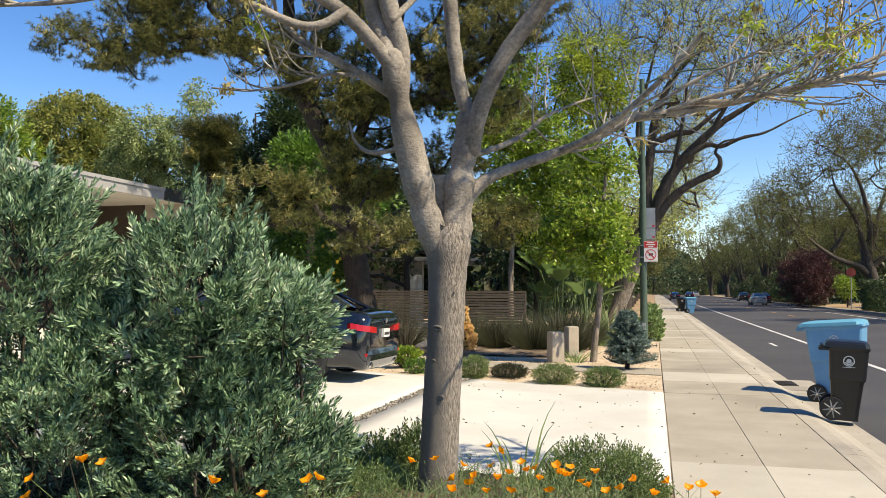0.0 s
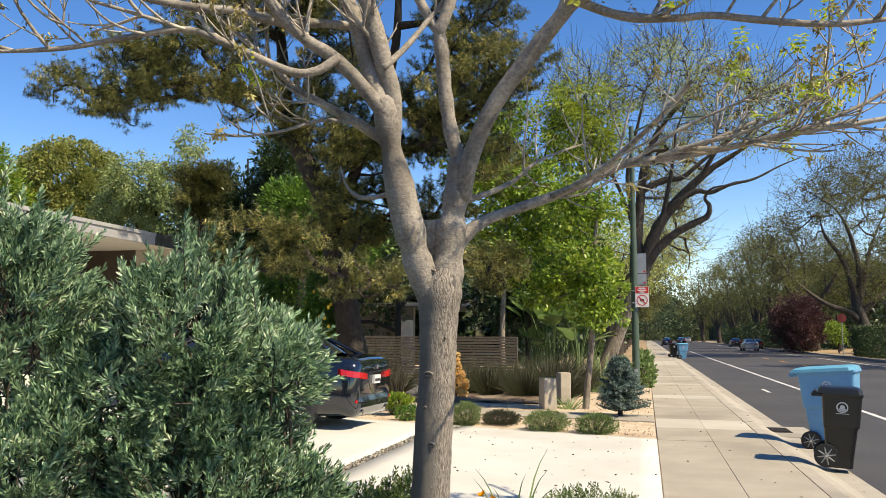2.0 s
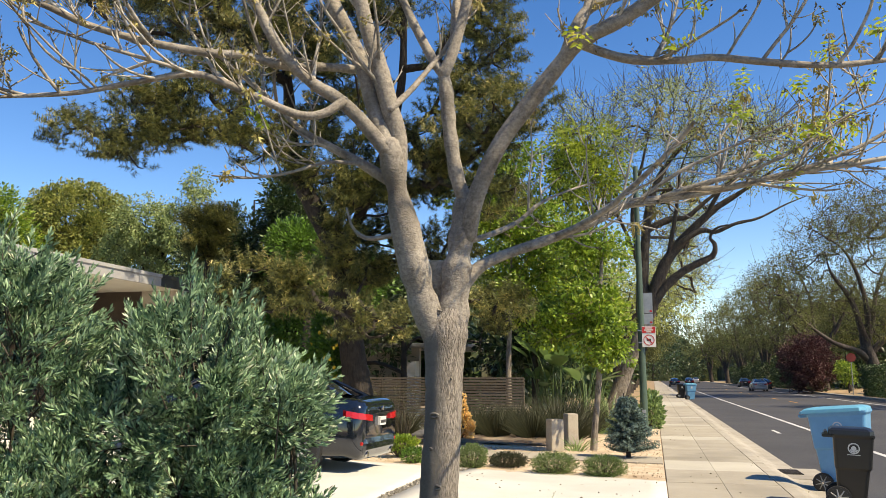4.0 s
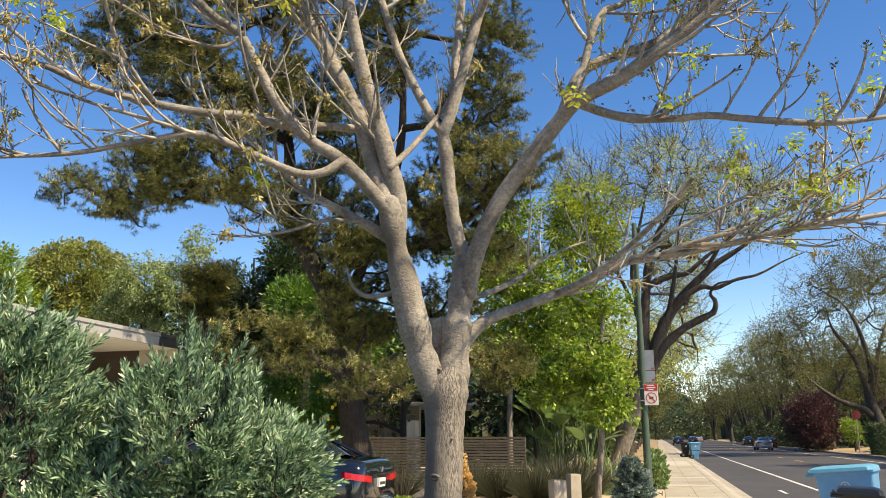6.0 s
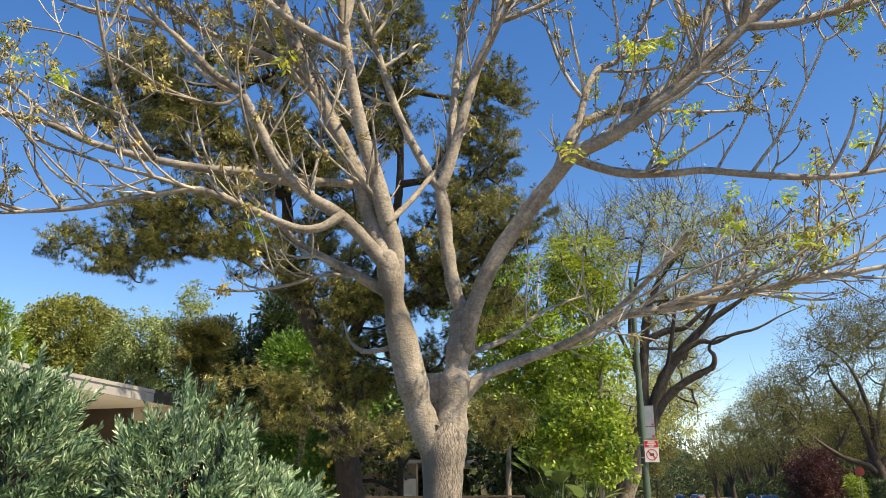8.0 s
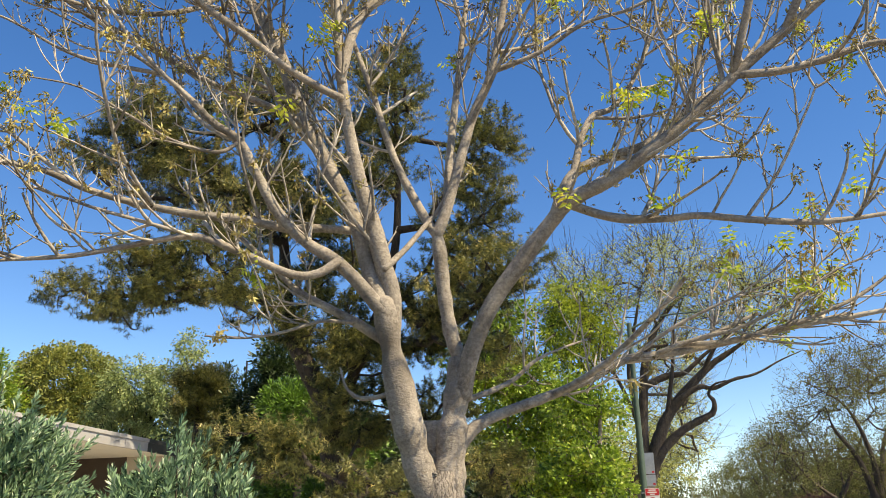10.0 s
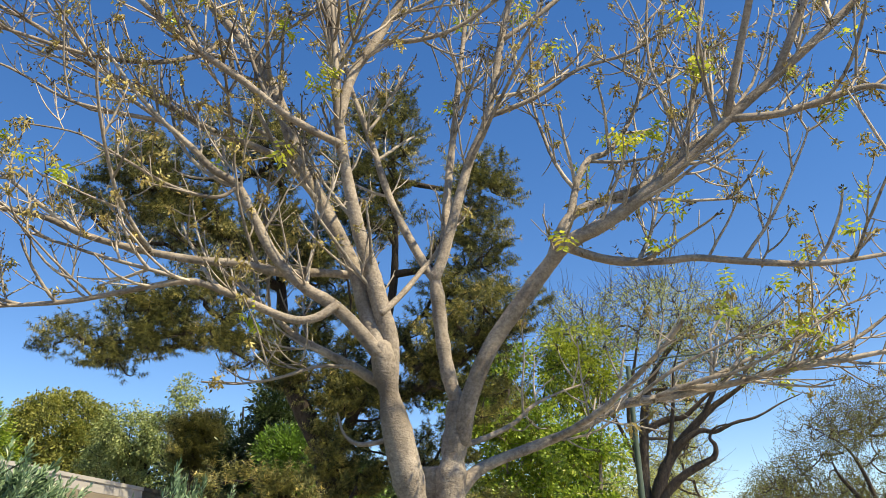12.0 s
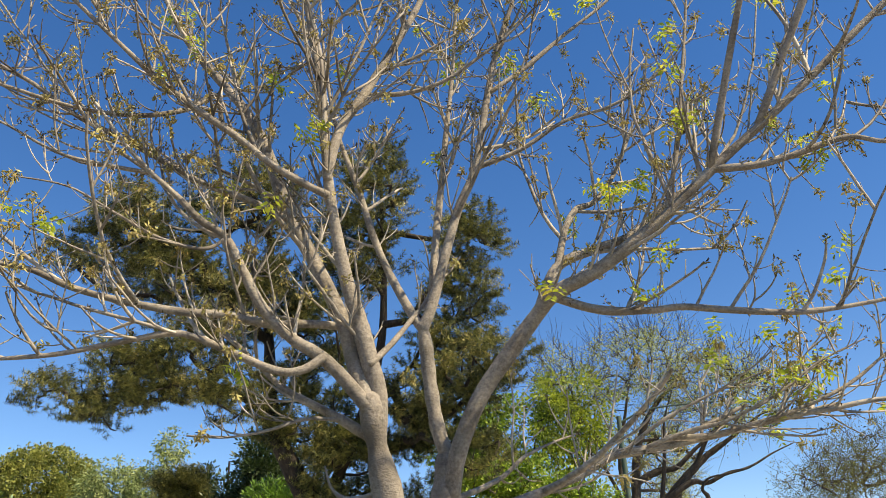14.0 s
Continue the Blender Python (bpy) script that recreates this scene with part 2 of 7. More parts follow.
M = {
    "asphalt": material("asphalt", (0.045, 0.045, 0.05), (0.085, 0.083, 0.085), 0.85, 0.35, 0.35, 90, stain=(0.05, 0.05, 0.052)),
    "paint": material("road_paint", (0.6, 0.6, 0.58), (0.8, 0.8, 0.78), 0.6, 3, 0.1, 70, stain=(0.35, 0.34, 0.33)),
    "paint_yellow": material("road_paint_yellow", (0.6, 0.27, 0.04), (0.75, 0.38, 0.08), 0.6, 3, 0.1, 70),
    "old_concrete": material("old_concrete", (0.345, 0.31, 0.247), (0.47, 0.43, 0.35), 0.85, 1.2, 0.25, 80, stain=(0.29, 0.262, 0.21)),
    "pale_concrete": material("pale_concrete", (0.45, 0.42, 0.35), (0.57, 0.54, 0.455), 0.85, 1.2, 0.2, 80, stain=(0.45, 0.42, 0.355)),
    "drive_concrete": material("drive_concrete", (0.605, 0.595, 0.53), (0.73, 0.725, 0.67), 0.8, 0.8, 0.14, 70, stain=(0.54, 0.525, 0.46)),
    "kerb": material("kerb_concrete", (0.345, 0.31, 0.25), (0.485, 0.445, 0.37), 0.85, 1.6, 0.3, 70, stain=(0.27, 0.248, 0.21)),
    "soil": material("soil", (0.06, 0.04, 0.025), (0.16, 0.11, 0.07), 0.95, 3, 0.8, 40),
    "gravel": material("gravel", (0.48, 0.37, 0.25), (0.74, 0.61, 0.45), 0.95, 3, 0.7, 60, stain=(0.4, 0.29, 0.19), island=False),
    "litter": material("bark_mulch", (0.1, 0.07, 0.045), (0.3, 0.22, 0.15), 0.95, 2.5, 0.9, 50, stain=(0.45, 0.36, 0.26)),
    "verge": material("dry_verge", (0.3, 0.2, 0.11), (0.5, 0.36, 0.22), 0.95, 0.6, 0.5, 14, stain=(0.12, 0.13, 0.05)),
    # the smooth tone is deepened to paint the trunk's shaded left side
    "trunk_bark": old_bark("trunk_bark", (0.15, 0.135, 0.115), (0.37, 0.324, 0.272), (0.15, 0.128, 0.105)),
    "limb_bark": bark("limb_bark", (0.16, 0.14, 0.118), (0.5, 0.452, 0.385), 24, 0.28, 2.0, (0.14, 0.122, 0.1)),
    "twig_bark": material("twig_bark", (0.1, 0.088, 0.073), (0.62, 0.565, 0.48), 0.6, 2.5, 0.1, 30, stain=(0.09, 0.076, 0.062), island=True),
    "dark_bark": bark("dark_bark", (0.022, 0.018, 0.015), (0.065, 0.05, 0.04), 16, 0.8, 0.2),
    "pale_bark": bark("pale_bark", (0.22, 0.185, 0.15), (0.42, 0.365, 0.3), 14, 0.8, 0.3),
    # bark darkened so that its colour holds the shade inside the crowns
    "shaded_bark": bark("shaded_tree_bark", (0.045, 0.036, 0.03), (0.125, 0.1, 0.08), 9, 0.7, 0.25),
    "bush_leaf": leafy("bush_leaf", (0.016, 0.06, 0.03), (0.34, 0.51, 0.29), (0.8, 0.86, 0.64), 0.4, 0.25, 3),
    "bush_stem": material("bush_stem", (0.04, 0.035, 0.025), (0.1, 0.08, 0.055), 0.8, 8, 0.3, 60),
    "ash_leaf": leafy("ash_leaf", (0.3, 0.4, 0.04), (0.56, 0.62, 0.09), (0.66, 0.6, 0.1), 0.4, 0.5),
    "blossom": leafy("ash_blossom", (0.22, 0.17, 0.055), (0.48, 0.42, 0.16), (0.58, 0.56, 0.24), 0.8, 0.25, 3),
    "seed": leafy("dry_seed", (0.05, 0.04, 0.025), (0.16, 0.13, 0.06), None, 0.85, 0.1, 3),
    "pine_needle": leafy("pine_needle", (0.024, 0.037, 0.013), (0.26, 0.268, 0.085), (0.54, 0.46, 0.18), 0.5, 0.3, 1.2),
    "lime_leaf": leafy("lime_leaf", (0.07, 0.145, 0.017), (0.31, 0.44, 0.055), (0.5, 0.55, 0.1), 0.38, 0.38, 2),
    "back_leaf": leafy("back_leaf", (0.09, 0.15, 0.015), (0.4, 0.48, 0.055), None, 0.4, 0.45, 1),
    "green_leaf": leafy("green_leaf", (0.04, 0.1, 0.015), (0.13, 0.26, 0.035), None, 0.45, 0.3),
    "shrub_leaf": leafy("shrub_leaf", (0.05, 0.09, 0.025), (0.2, 0.28, 0.085), None, 0.5, 0.25, 3),
    "dark_leaf": leafy("dark_leaf", (0.012, 0.03, 0.01), (0.052, 0.09, 0.026), None, 0.45, 0.2),
    "olive_leaf": leafy("olive_leaf", (0.1, 0.14, 0.028), (0.33, 0.34, 0.085), None, 0.55, 0.3, 0.5),
    "grey_leaf": leafy("grey_leaf", (0.13, 0.19, 0.06), (0.38, 0.45, 0.18), None, 0.55, 0.35, 0.5),
    "street_leaf": leafy("street_leaf", (0.07, 0.08, 0.022), (0.195, 0.205, 0.062), None, 0.6, 0.4, 0.3),
    "arch_leaf": leafy("arch_leaf", (0.22, 0.26, 0.07), (0.54, 0.58, 0.2), None, 0.55, 0.45, 0.6),
    "plum_leaf": leafy("plum_leaf", (0.03, 0.011, 0.012), (0.1, 0.034, 0.036), None, 0.5, 0.25, 0.5),
    "spruce_leaf": leafy("spruce_leaf", (0.055, 0.1, 0.085), (0.22, 0.31, 0.27), None, 0.5, 0.15, 3),
    "reed": leafy("reed", (0.02, 0.028, 0.012), (0.062, 0.066, 0.03), None, 0.6, 0.25, 2),
    "strap_leaf": leafy("strap_leaf", (0.1, 0.17, 0.06), (0.28, 0.38, 0.14), None, 0.4, 0.3, 2),
    "banana_leaf": leafy("paddle_leaf", (0.06, 0.13, 0.04), (0.2, 0.32, 0.11), None, 0.35, 0.35),
    "gold_leaf": leafy("gold_leaf", (0.78, 0.54, 0.22), (0.95, 0.74, 0.4), None, 0.6, 0.4, 2),
    "poppy": leafy("poppy_petal", (0.92, 0.29, 0.01), (1.0, 0.47, 0.015), (1.0, 0.66, 0.04), 0.4, 0.45, 4),
    "stalk": leafy("stalk", (0.055, 0.1, 0.035), (0.17, 0.24, 0.09), None, 0.5, 0.2, 3),
    "fence_wood": material("fence_wood", (0.07, 0.056, 0.044), (0.155, 0.128, 0.104), 0.75, 3, 0.3, 60, stretch=(0.2, 1, 3)),
    "house_white": material("fascia_paint", (0.35, 0.35, 0.355), (0.43, 0.43, 0.43), 0.6, 2, 0.05, 40),
    "soffit": material("soffit_paint", (0.74, 0.7, 0.64), (0.84, 0.81, 0.75), 0.7, 2, 0.05, 40),
    "beige_wall": material("beige_render", (0.5, 0.44, 0.37), (0.58, 0.52, 0.44), 0.85, 2, 0.2, 60),
    "brown_wall": material("dark_siding", (0.05, 0.035, 0.028), (0.09, 0.065, 0.05), 0.7, 3, 0.2, 40),
    "dark_fascia": material("dark_metal_edge", (0.03, 0.03, 0.033), (0.06, 0.06, 0.063), 0.4, 3, 0.05, 40),
    "post_concrete": material("post_concrete", (0.36, 0.31, 0.25), (0.53, 0.48, 0.4), 0.85, 4, 0.3, 60, stain=(0.3, 0.26, 0.2)),
    "pole_green": material("green_pole_paint", (0.05, 0.085, 0.06), (0.08, 0.125, 0.09), 0.45, 5, 0.05, 50),
    "steel": material("galvanised_steel", (0.36, 0.38, 0.4), (0.5, 0.52, 0.54), 0.4, 6, 0.05, 50, 0.7),
    "sign_white": material("sign_white", (0.74, 0.74, 0.72), (0.82, 0.82, 0.8), 0.4, 5, 0.0, 50),
    "sign_red": material("sign_red", (0.55, 0.025, 0.03), (0.65, 0.04, 0.04), 0.4, 5, 0.0, 50),
    # sign red with the shade under the trees put into its colour
    "sign_shaded": material("shaded_red_sign", (0.16, 0.02, 0.022), (0.22, 0.03, 0.03), 0.5, 5, 0.0, 50),
    "sign_black": material("sign_black", (0.03, 0.03, 0.03), (0.05, 0.05, 0.05), 0.5, 5, 0.0, 50),
    "bin_black": material("black_plastic", (0.0036, 0.0041, 0.005), (0.008, 0.009, 0.011), 0.38, 6, 0.08, 120),
    "bin_blue": material("blue_plastic", (0.1, 0.31, 0.54), (0.15, 0.4, 0.64), 0.45, 4, 0.08, 120),
    "bin_lid": material("blue_lid_plastic", (0.1, 0.36, 0.52), (0.15, 0.44, 0.6), 0.4, 4, 0.08, 120),
    "decal": material("white_decal", (0.6, 0.62, 0.62), (0.75, 0.76, 0.76), 0.5, 30, 0.0, 80),
    "rubber": material("rubber", (0.015, 0.015, 0.015), (0.03, 0.03, 0.03), 0.8, 8, 0.2, 60),
    "rim": material("grey_rim", (0.28, 0.29, 0.3), (0.4, 0.41, 0.42), 0.4, 8, 0.0, 60, 0.6),
    "car_dark": material("dark_blue_car_paint", (0.008, 0.012, 0.02), (0.016, 0.022, 0.034), 0.12, 3, 0.0, 60, 0.3, coat=1.0),
    "car_silver": material("silver_car_paint", (0.42, 0.42, 0.42), (0.5, 0.5, 0.5), 0.3, 3, 0.0, 60, 0.25, coat=1.0),
    "car_glass": material("car_glass", (0.012, 0.015, 0.018), (0.02, 0.025, 0.028), 0.05, 3, 0.0, 60, coat=1.0),
    "lamp_red": material("red_lamp_glass", (0.36, 0.004, 0.006), (0.55, 0.01, 0.012), 0.22, 6, 0.0, 50, coat=0.25),
    "chrome": material("chrome", (0.6, 0.6, 0.6), (0.75, 0.75, 0.75), 0.15, 6, 0.0, 50, 1.0),
    "lamp_grey": material("lamp_housing", (0.55, 0.57, 0.58), (0.66, 0.68, 0.69), 0.4, 5, 0.0, 50),
    "lemon": material("lemon_skin", (0.75, 0.5, 0.03), (0.85, 0.62, 0.06), 0.45, 5, 0.1, 50),
    "boulder": material("dark_stone", (0.07, 0.07, 0.075), (0.17, 0.165, 0.16), 0.9, 3, 0.8, 30),
    "hedge": leafy("hedge_leaf", (0.02, 0.045, 0.015), (0.07, 0.12, 0.03), None, 0.5, 0.2, 0.5),
    "woodland": material("woodland", (0.012, 0.022, 0.008), (0.06, 0.085, 0.025), 0.9, 0.5, 1.0, 3.0, stain=(0.1, 0.11, 0.04)),
    "iron": material("cast_iron", (0.03, 0.028, 0.026), (0.07, 0.06, 0.055), 0.7, 8, 0.3, 60, 0.5),
}


# ---- mesh tools ----
def mesh_of(name, verts, quads=(), tris=(), smooth=False):
    me = bpy.data.meshes.new(name)
    verts = np.asarray(verts, np.float32).reshape(-1, 3)
    quads, tris = np.asarray(quads, np.int32).reshape(-1, 4), np.asarray(tris, np.int32).reshape(-1, 3)
    me.vertices.add(len(verts))
    me.vertices.foreach_set("co", verts.ravel())
    loops = np.concatenate([quads.ravel(), tris.ravel()])
    me.loops.add(len(loops))
    me.loops.foreach_set("vertex_index", loops)
    me.polygons.add(len(quads) + len(tris))
    starts = np.concatenate([np.arange(len(quads)) * 4, len(quads) * 4 + np.arange(len(tris)) * 3]).astype(np.int32)
    me.polygons.foreach_set("loop_start", starts)
    if smooth:
        me.polygons.foreach_set("use_smooth", np.ones(len(starts), bool))
    me.update(calc_edges=True)
    return me


def thing(name, label, category, group="", at=(0, 0, 0), turn=0.0):
    e = new(name)
    e.location, e.rotation_euler = at, (0, 0, radians(turn))
    e.empty_display_size = 0.1
    return tagged(e, label, category, group)


def part(name, data, mat, parent=None, label="", kind=""):
    """Links a mesh or a bmesh as one object, under a thing or a part."""
    if isinstance(data, bmesh.types.BMesh):
        me = bpy.data.meshes.new(name)
        data.to_mesh(me)
        data.free()
        data = me
    if mat and not data.materials:
        data.materials.append(M[mat] if isinstance(mat, str) else mat)
    ob = new(name, data)
    if parent:
        ob.parent = parent
    return tagged(ob, label, "", "", kind)


def block(x0, y0, z0, x1, y1, z1, bevel=0.01, bm=None):
    own = bmesh.new()
    vs = bmesh.ops.create_cube(own, size=1)["verts"]
    for v in vs:
        v.co = Vector(((x0 + x1) / 2 + v.co.x * (x1 - x0), (y0 + y1) / 2 + v.co.y * (y1 - y0), (z0 + z1) / 2 + v.co.z * (z1 - z0)))
    if bevel:
        bmesh.ops.bevel(own, geom=own.edges[:], offset=bevel, segments=2, profile=0.6, affect="EDGES")
    if bm is None:
        return own
    me = bpy.data.meshes.new("tmp")
    own.to_mesh(me)
    own.free()
    bm.from_mesh(me)
    bpy.data.meshes.remove(me)
    return bm


def drum(r0, r1, a, b, sides=20, bm=None):
    """A cone or cylinder from a to b."""
    bm = bm or bmesh.new()
    a, b = Vector(a), Vector(b)
    m = Matrix.Translation((a + b) / 2) @ (b - a).to_track_quat("Z", "Y").to_matrix().to_4x4()
    bmesh.ops.create_cone(bm, cap_ends=True, segments=sides, radius1=r0, radius2=r1, depth=(b - a).length, matrix=m)
    return bm


def spline(pts, per=4):
    """A smooth line through the points."""
    p = np.asarray(pts, float)
    if len(p) < 3:
        return np.linspace(p[0], p[-1], per + 1)
    q = np.vstack([2 * p[0] - p[1], p, 2 * p[-1] - p[-2]])
    t = np.linspace(0, 1, per, endpoint=False)[:, None]
    out = [0.5 * (2 * b + (c - a) * t + (2 * a - 5 * b + 4 * c - d) * t**2 + (3 * b - a - 3 * c + d) * t**3) for a, b, c, d in zip(q, q[1:], q[2:], q[3:])]
    return np.vstack(out + [p[-1:]])


class Wood:
    """Gathers round tapering stems into one mesh."""

    def __init__(self):
        self.v, self.q, self.n = [], [], 0

    def stem(self, pts, radii, sides=6, rough=0.0, rng=None):
        p = np.asarray(pts, float)
        r = np.interp(np.linspace(0, 1, len(p)), np.linspace(0, 1, len(radii)), radii)
        t = np.gradient(p, axis=0)
        t /= np.linalg.norm(t, axis=1, keepdims=True) + 1e-9
        ref = np.array([0.0, 1, 0]) if abs(t[:, 1]).mean() < 0.75 else np.array([1.0, 0, 0])
        u = np.cross(t, ref)
        u /= np.linalg.norm(u, axis=1, keepdims=True) + 1e-9
        w = np.cross(t, u)
        a = np.arange(sides) * 2 * math.pi / sides
        rr = np.repeat(r[:, None], sides, 1)
        if rough:
            rr = rr * (1 + rough * (rng.random(rr.shape) - 0.5))
        ring = p[:, None] + rr[..., None] * (np.cos(a)[None, :, None] * u[:, None] + np.sin(a)[None, :, None] * w[:, None])
        k = self.n
        i, j = np.meshgrid(np.arange(len(p) - 1), np.arange(sides), indexing="ij")
        jn = (j + 1) % sides
        self.q.append(np.stack([k + i * sides + j, k + i * sides + jn, k + (i + 1) * sides + jn, k + (i + 1) * sides + j], -1).reshape(-1, 4))
        self.v.append(ring.reshape(-1, 3))
        self.n += len(p) * sides

    def mesh(self, name):
        return mesh_of(name, np.vstack(self.v), np.vstack(self.q), smooth=True)


def unit(v):
    return v / (np.linalg.norm(v, axis=-1, keepdims=True) + 1e-9)


def leaves(name, at, way, length, width, rng, fold=0.25, droop=0.0):
    """Folded, pointed leaves, each an island: where they start, which way they point, their size."""
    at, way = np.asarray(at, float), unit(np.asarray(way, float))
    n = len(at)
    length, width = np.broadcast_to(length, n)[:, None], np.broadcast_to(width, n)[:, None]
    side = unit(np.cross(way, rng.normal(size=(n, 3))))
    face = np.cross(side, way)
    mid = at + way * length * 0.45
    tip = at + way * length - np.array([0, 0, 1.0]) * droop * length
    v = np.stack([at, mid + side * width / 2 + face * width * fold, tip, mid - side * width / 2 + face * width * fold], 1).reshape(-1, 3)
    k = np.arange(n)[:, None] * 4
    return mesh_of(name, v, tris=np.concatenate([k + [0, 1, 2], k + [0, 2, 3]]))


def spoon_leaves(name, at, way, length, width, rng, curl=0.12):
    """Blunt narrow leaves, widest beyond the middle, each an island that curls a little."""
    at, way = np.asarray(at, float), unit(np.asarray(way, float))
    n = len(at)
    length, width = np.broadcast_to(length, n)[:, None], np.broadcast_to(width, n)[:, None]
    side = unit(np.cross(way, rng.normal(size=(n, 3))))
    face = np.cross(side, way)
    mid = at + way * length * 0.62 - face * length * curl * 0.6
    v = np.stack([at, mid - side * width * 0.5, at + way * length, mid + side * width * 0.5], 1).reshape(-1, 3)
    k = np.arange(n)[:, None] * 4
    return mesh_of(name, v, tris=np.concatenate([k + [0, 3, 1], k + [1, 3, 2]]))


def blades(name, at, tip, bend, width, segs=3):
    """Long narrow blades from at to tip, bowed by bend."""
    at, tip, bend = (np.asarray(q, float) for q in (at, tip, bend))
    n = len(at)
    width = np.broadcast_to(width, n)
    side = unit(np.cross(tip - at, np.array([0.3, -0.9, 0.2])))
    rows = []
    for s in np.linspace(0, 1, segs + 1):
        c = at * (1 - s) + tip * s + bend * (4 * s * (1 - s))
        w = (width * (1 - s**2) * 0.5 + 0.0006)[:, None]
        rows += [c - side * w, c + side * w]
    v = np.stack(rows, 1).reshape(-1, 3)
    k = np.arange(n)[:, None] * (2 * segs + 2)
    q = np.concatenate([k + [2 * i, 2 * i + 1, 2 * i + 3, 2 * i + 2] for i in range(segs)])
    return mesh_of(name, v, q)


def in_balls(balls, n, rng, shell=0.6):
    """Points in the outer part of flattened balls (centre, half width, half depth, half height), more in the large ones, and the way out."""
    vol = np.array([b[1] * b[2] * b[3] for b in balls]) ** 0.75
    pick = rng.choice(len(balls), n, p=vol / vol.sum())
    c = np.array([b[0] for b in balls])[pick]
    r = np.array([b[1:] for b in balls])[pick]
    u = unit(rng.normal(size=(n, 3)))
    s = (shell + (1 - shell) * rng.random(n))[:, None]
    return c + u * r * s, u


# ---- ground, road and pavement ----
def sheet(name, corners, mat, label, category, thick=0.0, parent=None):
    """A flat piece of ground with the given corners, and its edges carried down."""
    v = [tuple(c) for c in corners] + [(c[0], c[1], c[2] - thick) for c in corners]
    n = len(corners)
    me = bpy.data.meshes.new(name)
    me.from_pydata(v, [], [list(range(n))] + ([[i, i + n, (i + 1) % n + n, (i + 1) % n] for i in range(n)] if thick else []))
    ob = part(name, me, mat, parent)
    return tagged(ob, label, category, "", "structure")


def mound(name, x0, x1, y0, y1, nx, ny, height, mat, label, category, seed=1, rough=0.02):
    """Uneven ground: height(x, y) with small lumps."""
    rng = np.random.default_rng(seed)
    xs, ys = np.linspace(x0, x1, nx), np.linspace(y0, y1, ny)
    gx, gy = np.meshgrid(xs, ys, indexing="ij")
    gz = np.vectorize(height)(gx, gy) + rng.normal(0, rough, gx.shape)
    i, j = np.meshgrid(np.arange(nx - 1), np.arange(ny - 1), indexing="ij")
    k = i * ny + j
    me = mesh_of(name, np.stack([gx, gy, gz], -1), np.stack([k, k + ny, k + ny + 1, k + 1], -1), smooth=True)
    ob = part(name, me, mat)
    return tagged(ob, label, category, "", "structure")


sheet("ground", [(-900, -200, -0.2), (900, -200, -0.2), (900, 1500, -0.2), (-900, 1500, -0.2)], "verge", "dry brown ground reaching the horizon", "ground")
sheet("road", [(2.5, -30, -0.12), (16.2, -30, -0.12), (16.2, 420, -0.12), (2.5, 420, -0.12)], "asphalt", "dark grey asphalt street with worn lane lines", "road")


def stripes(name, mat, x, w, spans, label):
    s = thing(name, label, "road marking")
    s["kind"] = "structure"
    for a, b in spans:
        part("stripe", block(x - w / 2, a, -0.119, x + w / 2, b, -0.114, 0), mat, s)


stripes("bike_lane_line", "paint", 4.95, 0.14, [(-10, 30), (30.2, 78), (78.2, 180)], "solid white bike lane line on the asphalt")
stripes("far_lane_line", "paint", 13.7, 0.14, [(10, 66), (66.2, 180)], "solid white line along the opposite side of the street")
stripes("centre_line", "paint_yellow", 9.35, 0.12, [(a, a + 3.2) for a in range(6, 150, 9)], "broken yellow centre line on the asphalt")
stripes("lane_arrow", "paint", 3.75, 0.1, [(27.6, 29.2)], "short worn white mark in the bike lane")

# garden ground: bed by the camera, gravel yard beyond the driveway
mound("planting_bed", -9, 0.12, 1.2, 8.4, 60, 48, lambda x, y: 0.02 + 0.2 * max(0, 1 - ((y - 3.6) / 3.4) ** 2) * min(1, max(0, (0.1 - x) / 0.8)) - 0.06 * (y > 7.1), "soil", "dark soil of the flower bed under the tree", "ground", 2, 0.012)
mound("gravel_yard", -13, 0.13, 13.3, 46, 50, 90, lambda x, y: 0.0 if y > 14 or x > -1 else -0.01, "gravel", "tan crushed gravel with dry leaves", "ground", 3, 0.008)
mound("mulch_bed", -11, -1.7, 19.6, 24.6, 40, 24, lambda x, y: 0.035 + 0.05 * max(0, 1 - ((y - 22) / 2.4) ** 2), "litter", "brown mulch and leaf litter before the fence", "ground", 4, 0.015)
sheet("lawn_behind_house", [(-80, -20, -0.05), (-13, -20, -0.05), (-13, 120, -0.05), (-80, 120, -0.05)], "soil", "dark garden soil beside the house", "ground")
sheet("front_yard", [(-13, -20, -0.02), (0.13, -20, -0.02), (0.13, 1.25, -0.02), (-13, 1.25, -0.02)], "soil", "dark soil of the front garden", "ground")
sheet("far_yard", [(-13, 46, -0.03), (0.1, 46, -0.03), (0.1, 400, -0.03), (-13, 400, -0.03)], "verge", "dry front gardens along the street", "ground")
mound("far_verge", 16.7, 60, -20, 300, 30, 60, lambda x, y: 0.03 + 0.45 * min(1, max(0, (x - 18) / 8)), "verge", "tan verge with dry leaves across the street", "ground", 5, 0.03)

drive = thing("driveway", "bright pale concrete driveway with a planted seam", "driveway")
drive["kind"] = "structure"
DRIVE_FAR = lambda x: 13.55 - (x - 0.14) * 0.295


def ease(u):
    u = min(1.0, max(0.0, u))
    return u * u * (3 - 2 * u)


def drive_z(x, y):
    return 0.012 + (0.2 * ease((-1.2 - x) / 3.2) + 0.065 * max(0.0, -4.7 - x)) * ease((DRIVE_FAR(x) - y) / 2.4)


